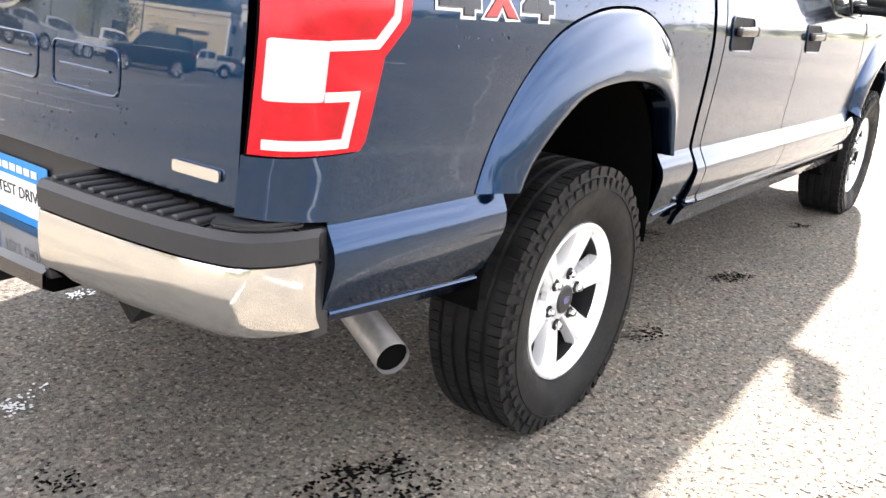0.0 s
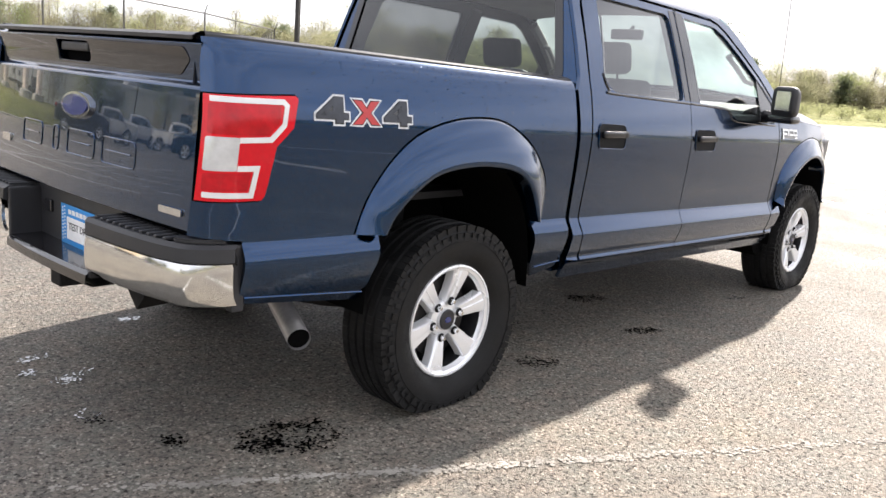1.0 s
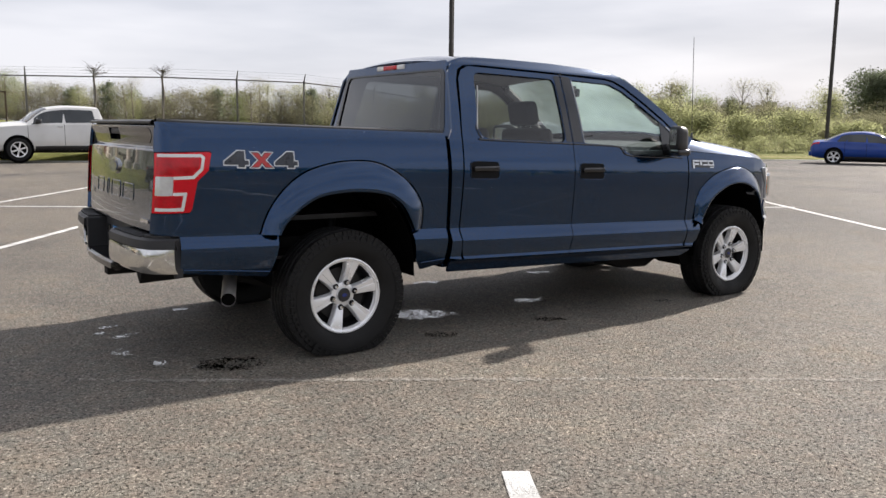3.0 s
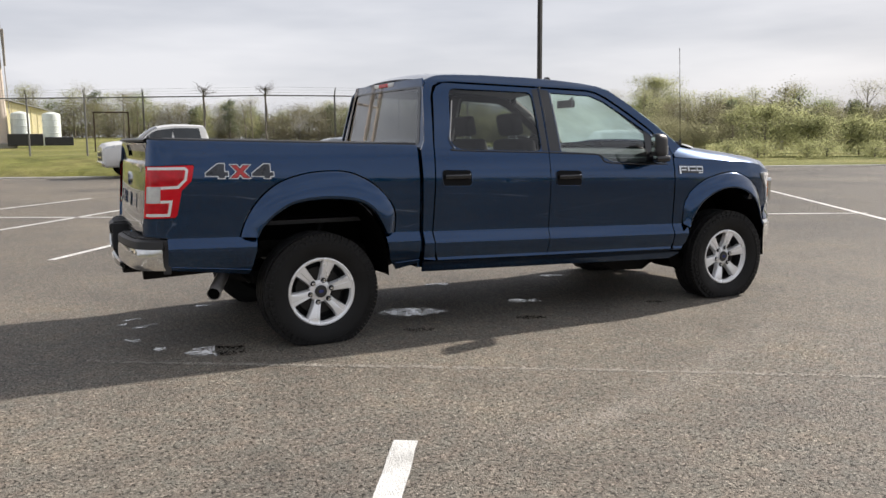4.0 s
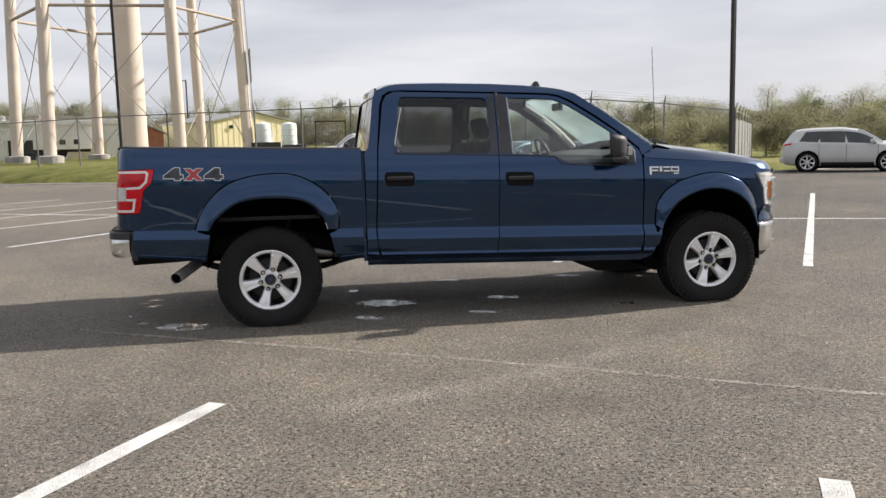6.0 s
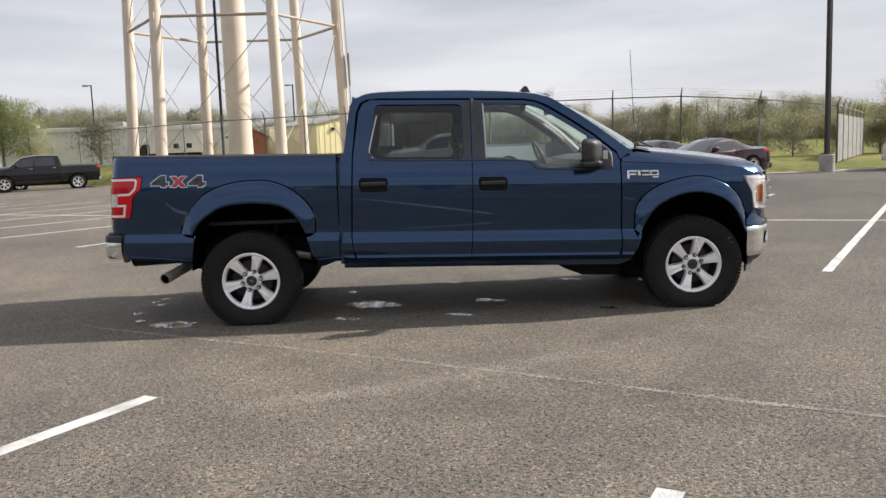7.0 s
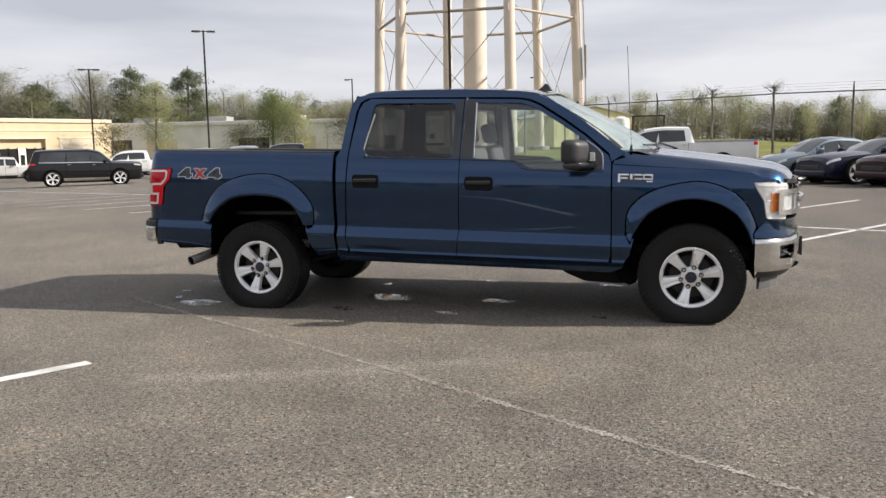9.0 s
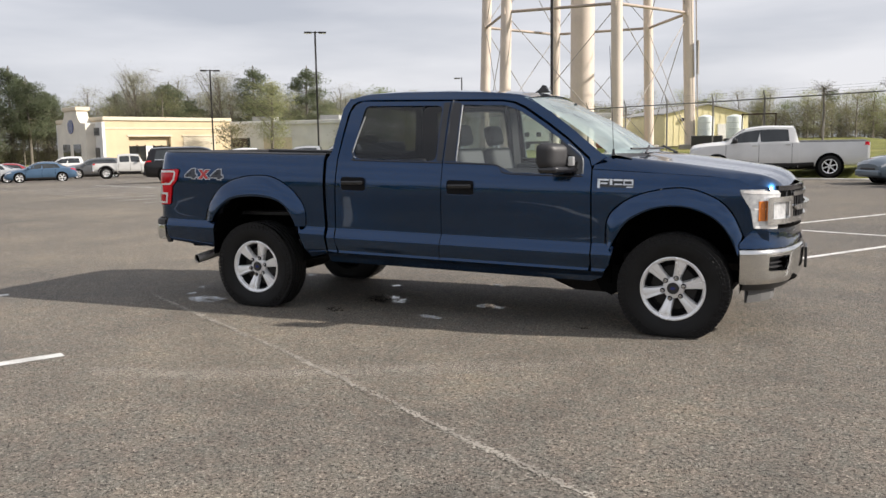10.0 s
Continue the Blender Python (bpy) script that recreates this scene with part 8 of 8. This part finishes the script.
def grow(h, r, kind, n_limb, n_leaf, clump, crown0=0.3):
    """Limb lines and leaf centres of one tree at the origin."""
    limbs, leaves = [], []
    sway = rng.normal(size=2) * 0.03 * h
    trunk = [np.array([sway[0] * t * t, sway[1] * t * t, h * t * (0.92 if kind != "pine" else 0.97)]) for t in np.linspace(0, 1, 6)]
    limbs.append((trunk, 0.018 * h + 0.04))
    tips = []
    for i in range(n_limb):
        t = crown0 + (1 - crown0) * (i + rng.uniform(0, 1)) / n_limb * 0.96
        base = np.array([sway[0] * t * t, sway[1] * t * t, h * t * 0.92])
        ang = i * 2.4 + rng.uniform(-0.5, 0.5)
        if kind == "pine":
            reach = r * (1.05 - 0.75 * (t - crown0) / (1 - crown0)) * rng.uniform(0.6, 1.1)
            rise = rng.uniform(-0.05, 0.25) * reach
        else:
            shape = math.sin(math.pi * min(0.98, max(0.12, (t - crown0) / (1 - crown0) * 0.85 + 0.14)))
            reach = r * shape * rng.uniform(0.6, 1.1)
            rise = reach * (rng.uniform(0.35, 0.95) if kind == "broad" else rng.uniform(0.9, 1.7))
            reach *= 1.0 if kind == "broad" else 0.72
        tip = base + np.array([math.cos(ang) * reach, math.sin(ang) * reach, rise])
        tip[2] = min(tip[2], h * rng.uniform(0.93, 1.02))
        midp = base + (tip - base) * 0.5 + np.array([0, 0, -0.06 * reach])
        limbs.append(([base, midp, tip], (0.006 if h < 9 else 0.0042) * h + 0.01))
        for q in (0.5, 0.75, 1.0):
            p = base + (tip - base) * q
            tips.append(p)
            for s in range(2):
                e = p + rng.normal(size=3) * np.array([1, 1, 0.6]) * reach * 0.28
                limbs.append(([p, e], 0.0018 * h))
                tips.append(e)
    tips = np.array(tips)
    per = max(1, n_leaf // len(tips))
    for p in tips:
        off = rng.normal(size=(per, 3))
        far = np.linalg.norm(off, axis=1)[:, None]
        off *= np.minimum(1.0, 1.7 / far)
        leaves.append(p + off * clump * np.array([1, 1, 0.7]))
    return limbs, np.concatenate(leaves)


def limbs_mesh(limbs, at_, seg=5):
    verts, faces = [], []
    for pts, rad in limbs:
        o = len(verts)
        n = len(pts)
        for i, p in enumerate(pts):
            rr = rad * (1 - 0.75 * i / (n - 1))
            for k in range(seg):
                t = 2 * math.pi * k / seg
                d = np.array([math.cos(t) * rr, math.sin(t) * rr, 0]) if n > 3 else np.array([math.cos(t) * rr * 0.7, math.sin(t) * rr * 0.7, math.sin(t + 1) * rr])
                verts.append(p + d + at_)
        for i in range(n - 1):
            for k in range(seg):
                faces.append((o + i * seg + k, o + i * seg + (k + 1) % seg, o + (i + 1) * seg + (k + 1) % seg, o + (i + 1) * seg + k))
    return verts, faces


def tree(name, x, y, h, r, kind, leaf, label, n_limb=26, n_leaf=2600, size=0.3, clump=0.45, crown0=0.3, z=None, category="tree"):
    z = turf_z(x, y) if z is None else z
    t = thing(name, pose(x, y, z), label, category, "trees")
    limbs, pts = grow(h, r, kind, n_limb, 2 * n_leaf, clump, crown0)
    v, f = limbs_mesh(limbs, np.zeros(3))
    mesh_ob("trunk", v, f, BARK, t)
    v, f = cards(pts, 0.74 * size)
    soft_normals(mesh_ob("crown", v.tolist(), f.tolist(), leaf, t, smooth=False), v, pts.mean(axis=0), 0.5 * h)
    return t


tree("pine_tree", 76.0, 37.2, 7.0, 3.6, "broad", L_PINE, "dark green spreading pine behind a blue sedan", 46, 15000, 0.24, 0.60, 0.24, 0.0)
tree("deciduous_tree", 98.0, 111.7, 11.4, 4.6, "broad", L_SPRING, "broad tree with thin pale spring leaves", 60, 9000, 0.22, 0.7, 0.34)
tree("deciduous_tree", 112.0, 108.0, 7.6, 4.2, "broad", L_SPRING, "yellow-green spring tree in the hedge line", 28, 6000, 0.27, 0.8, 0.15)
tree("deciduous_tree", 64.0, 53.0, 6.4, 1.9, "broad", L_OLIVE, "slim young tree coming into bud", 16, 500, 0.25, 0.4, 0.35)
tree("deciduous_tree", -49.9, 71.0, 10.0, 2.7, "broad", L_SPRING, "yellow-green tree in front of the workshop", 26, 5200, 0.17, 0.5, 0.22, -0.6)
tree("deciduous_tree", -37.2, 73.0, 7.4, 2.2, "broad", L_GREEN, "fresh green tree by the fence", 22, 5200, 0.18, 0.62, 0.30, 0.3)
tree("deciduous_tree", -35.0, 73.8, 5.4, 2.0, "broad", L_SPRING, "yellow-green young tree beside a taller one", 20, 3600, 0.16, 0.6, 0.15, 0.3)
tree("deciduous_tree", -40.2, 72.2, 3.6, 1.9, "broad", L_OLIVE, "brownish shrubby tree by the fence", 20, 3000, 0.15, 0.6, 0.10, 0.2)
tree("deciduous_tree", -52.0, 66.5, 5.0, 2.2, "broad", L_OLIVE, "small bare tree before the workshop", 18, 700, 0.25, 0.4, 0.2, -0.6)
tree("deciduous_tree", -27.4, 71.0, 3.9, 2.1, "broad", L_BRUSH, "dark shrubby tree beside the tower", 24, 3800, 0.15, 0.7, 0.10, 0.9)
for x, y, h, r in ((-103, 114, 16.0, 5.4), (-91, 124.5, 19.2, 5.6), (-83, 130, 19.2, 6.0), (-121, 96, 18.4, 5.4), (-113, 93, 16.0, 5.2), (-128, 106, 15.0, 5.0), (-117, 100, 14.0, 4.6), (-100, 118, 11.5, 4.6)):
    tree("pine_tree", x, y, h, r, "pine", L_PINE, "tall dark pine behind the showroom", 24, 9500, 0.30, 0.62, 0.36, -1.5)
for x, y, h, r in ((-107, 111, 17.6, 5.4), (-96, 121, 17.2, 5.6), (-111, 118, 13.5, 5.6)):
    tree("bare_tree", x, y, h, r, "bare", L_HAZE, "tall pale tree in thin leaf behind the showroom", 52, 8500, 0.15, 0.8, 0.28, -1.5)


def woods(name, places, kind, leaf, label, n_leaf, size, clump, crown0=0.12):
    lv_, lf_, tv_, tf_ = [], [], [], []
    hearts = []
    lo = to = 0
    for x, y, z, h, r in places:
        limbs, pts = grow(h, r, kind, 17, 2 * n_leaf, clump, crown0)
        a_ = np.array([x, y, z])
        v, f = limbs_mesh(limbs, a_, 3)
        tv_ += [tuple(p) for p in v]
        tf_ += [tuple(i + to for i in q) for q in f]
        to += len(v)
        v, f = cards(pts + a_, 0.76 * size)
        lv_.append(v)
        hearts.append(np.repeat((a_ + np.array([0, 0, 0.45 * h]))[None], len(v), axis=0))
        lf_.append(f + lo)
        lo += len(v)
    w = thing(name, pose(0, 0, 0), label, "woods", kind="stuff")
    mesh_ob("trunks", tv_, tf_, BARK, w, kind="stuff")
    soft_normals(mesh_ob("foliage", np.concatenate(lv_).tolist(), np.concatenate(lf_).tolist(), leaf, w, smooth=False, kind="stuff"), np.concatenate(lv_), np.concatenate(hearts), 5.0)
    return w


rnd = random.Random(11)
# a belt of woods from the west round by the north to the south-east: azimuth (degrees), distance, height
BELT = [(-30, 170, 10), (10, 165, 9), (24, 150, 8.5), (36, 140, 8.8), (44, 135, 9.5), (55, 140, 9), (65, 160, 10), (80, 185, 11), (95, 190, 12), (110, 190, 13), (122, 185, 16), (135, 170, 16), (150, 150, 17), (165, 140, 16), (200, 135, 14), (240, 135, 13), (290, 140, 12), (330, 170, 10)]


def belt(n, spread_d, hk, rk, lo=-30, hi=328):
    out = []
    for i in range(n):
        a = lo + (hi - lo) * (i + rnd.uniform(0, 1)) / n
        d = lerp_table([(p[0], p[1]) for p in BELT], a) + rnd.uniform(-spread_d, spread_d)
        h = lerp_table([(p[0], p[2]) for p in BELT], a) * rnd.uniform(*hk)
        x, y = 2 + d * math.cos(radians(a)), -7 + d * math.sin(radians(a))
        out.append((x, y, ground_z(x, y) - 0.2, h, h * rnd.uniform(*rk)))
    return out


FRONT = (10, 152)
woods("olive_woods", belt(165, 22, (0.42, 0.80), (0.28, 0.42), *FRONT), "broad", L_OLIVE, "belt of budding brown-green woods", 1900, 0.21, 0.85)
woods("spring_woods", belt(72, 20, (0.5, 1.0), (0.26, 0.40), *FRONT), "broad", L_SPRING, "yellow-green spring trees along the woods' edge", 2300, 0.19, 0.8)
woods("green_woods", belt(22, 18, (0.45, 0.85), (0.28, 0.4), *FRONT), "broad", L_GREEN, "darker green trees among the woods", 2600, 0.19, 0.8)
woods("pale_woods", belt(52, 15, (0.65, 1.0), (0.26, 0.36), *FRONT), "bare", L_HAZE, "pale bare trees standing over the woods", 1200, 0.16, 0.8, 0.3)
woods("pine_woods", belt(30, 15, (0.6, 0.95), (0.2, 0.28), *FRONT), "pine", L_PINE, "scattered dark pines in the woods", 1500, 0.34, 0.5, 0.2)
woods("undergrowth", belt(270, 12, (0.40, 0.70), (0.36, 0.56), *FRONT), "broad", L_BRUSH, "brown undergrowth along the foot of the woods", 1300, 0.24, 1.0, 0.02)
woods("hazy_woods", belt(58, 12, (0.66, 0.92), (0.30, 0.40), 103, 134), "broad", L_HAZE, "hazy belt of budding trees behind the workshop", 2300, 0.22, 0.9)
woods("low_brush", belt(280, 8, (0.14, 0.24), (0.7, 1.1), *FRONT), "broad", L_BRUSH, "low brown brush along the foot of the woods", 420, 0.36, 0.7, 0.02)
# added out of view behind the camera, to darken the mirrored horizon
woods("unseen_woods", belt(150, 20, (0.45, 0.9), (0.3, 0.5), 178, 362), "broad", L_OLIVE, "woods added out of view for the reflections in the paint", 240, 1.0, 1.0)


def shrubs(name, places, leaf, label, n_leaf=4800, size=0.15):
    return woods(name, places, "broad", leaf, label, n_leaf, size, 0.34, 0.02)


shrubs("spring_shrubs", [(42.4, 34.9, 0.1, 3.3, 2.4), (45.0, 33.6, 0.1, 2.5, 2.1), (48.0, 32.0, 0.1, 2.2, 2.0), (51.5, 30.5, 0.1, 2.5, 2.1), (56.5, 29, 0.1, 1.8, 2.0), (62, 26, 0.1, 2.2, 2.2)], L_SPRING, "yellow-green shrubs along the lot's edge")
shrubs("hedge_shrubs", [(x, 47 + 0.5 * math.sin(x), turf_z(x, 47), 2.2 + 0.5 * math.sin(x * 1.7), 1.9) for x in range(24, 46, 3)] + [(x, 46 - 0.36 * (x - 34) + 2 * math.sin(x * 1.3), 0.1, 2.6 + 0.7 * math.sin(x), 2.4) for x in range(34, 86, 4)], L_OLIVE, "brownish shrubs in the rough grass", 7000, 0.10)
shrubs("roadside_weeds", [(x, 31.0 - 0.3 * (x - 38) + rnd.uniform(-1.5, 1.5), 0.1, rnd.uniform(0.5, 1.0), 0.9) for x in range(36, 80, 2)], L_SPRING, "tall yellowish weeds behind the lot", 900, 0.11)
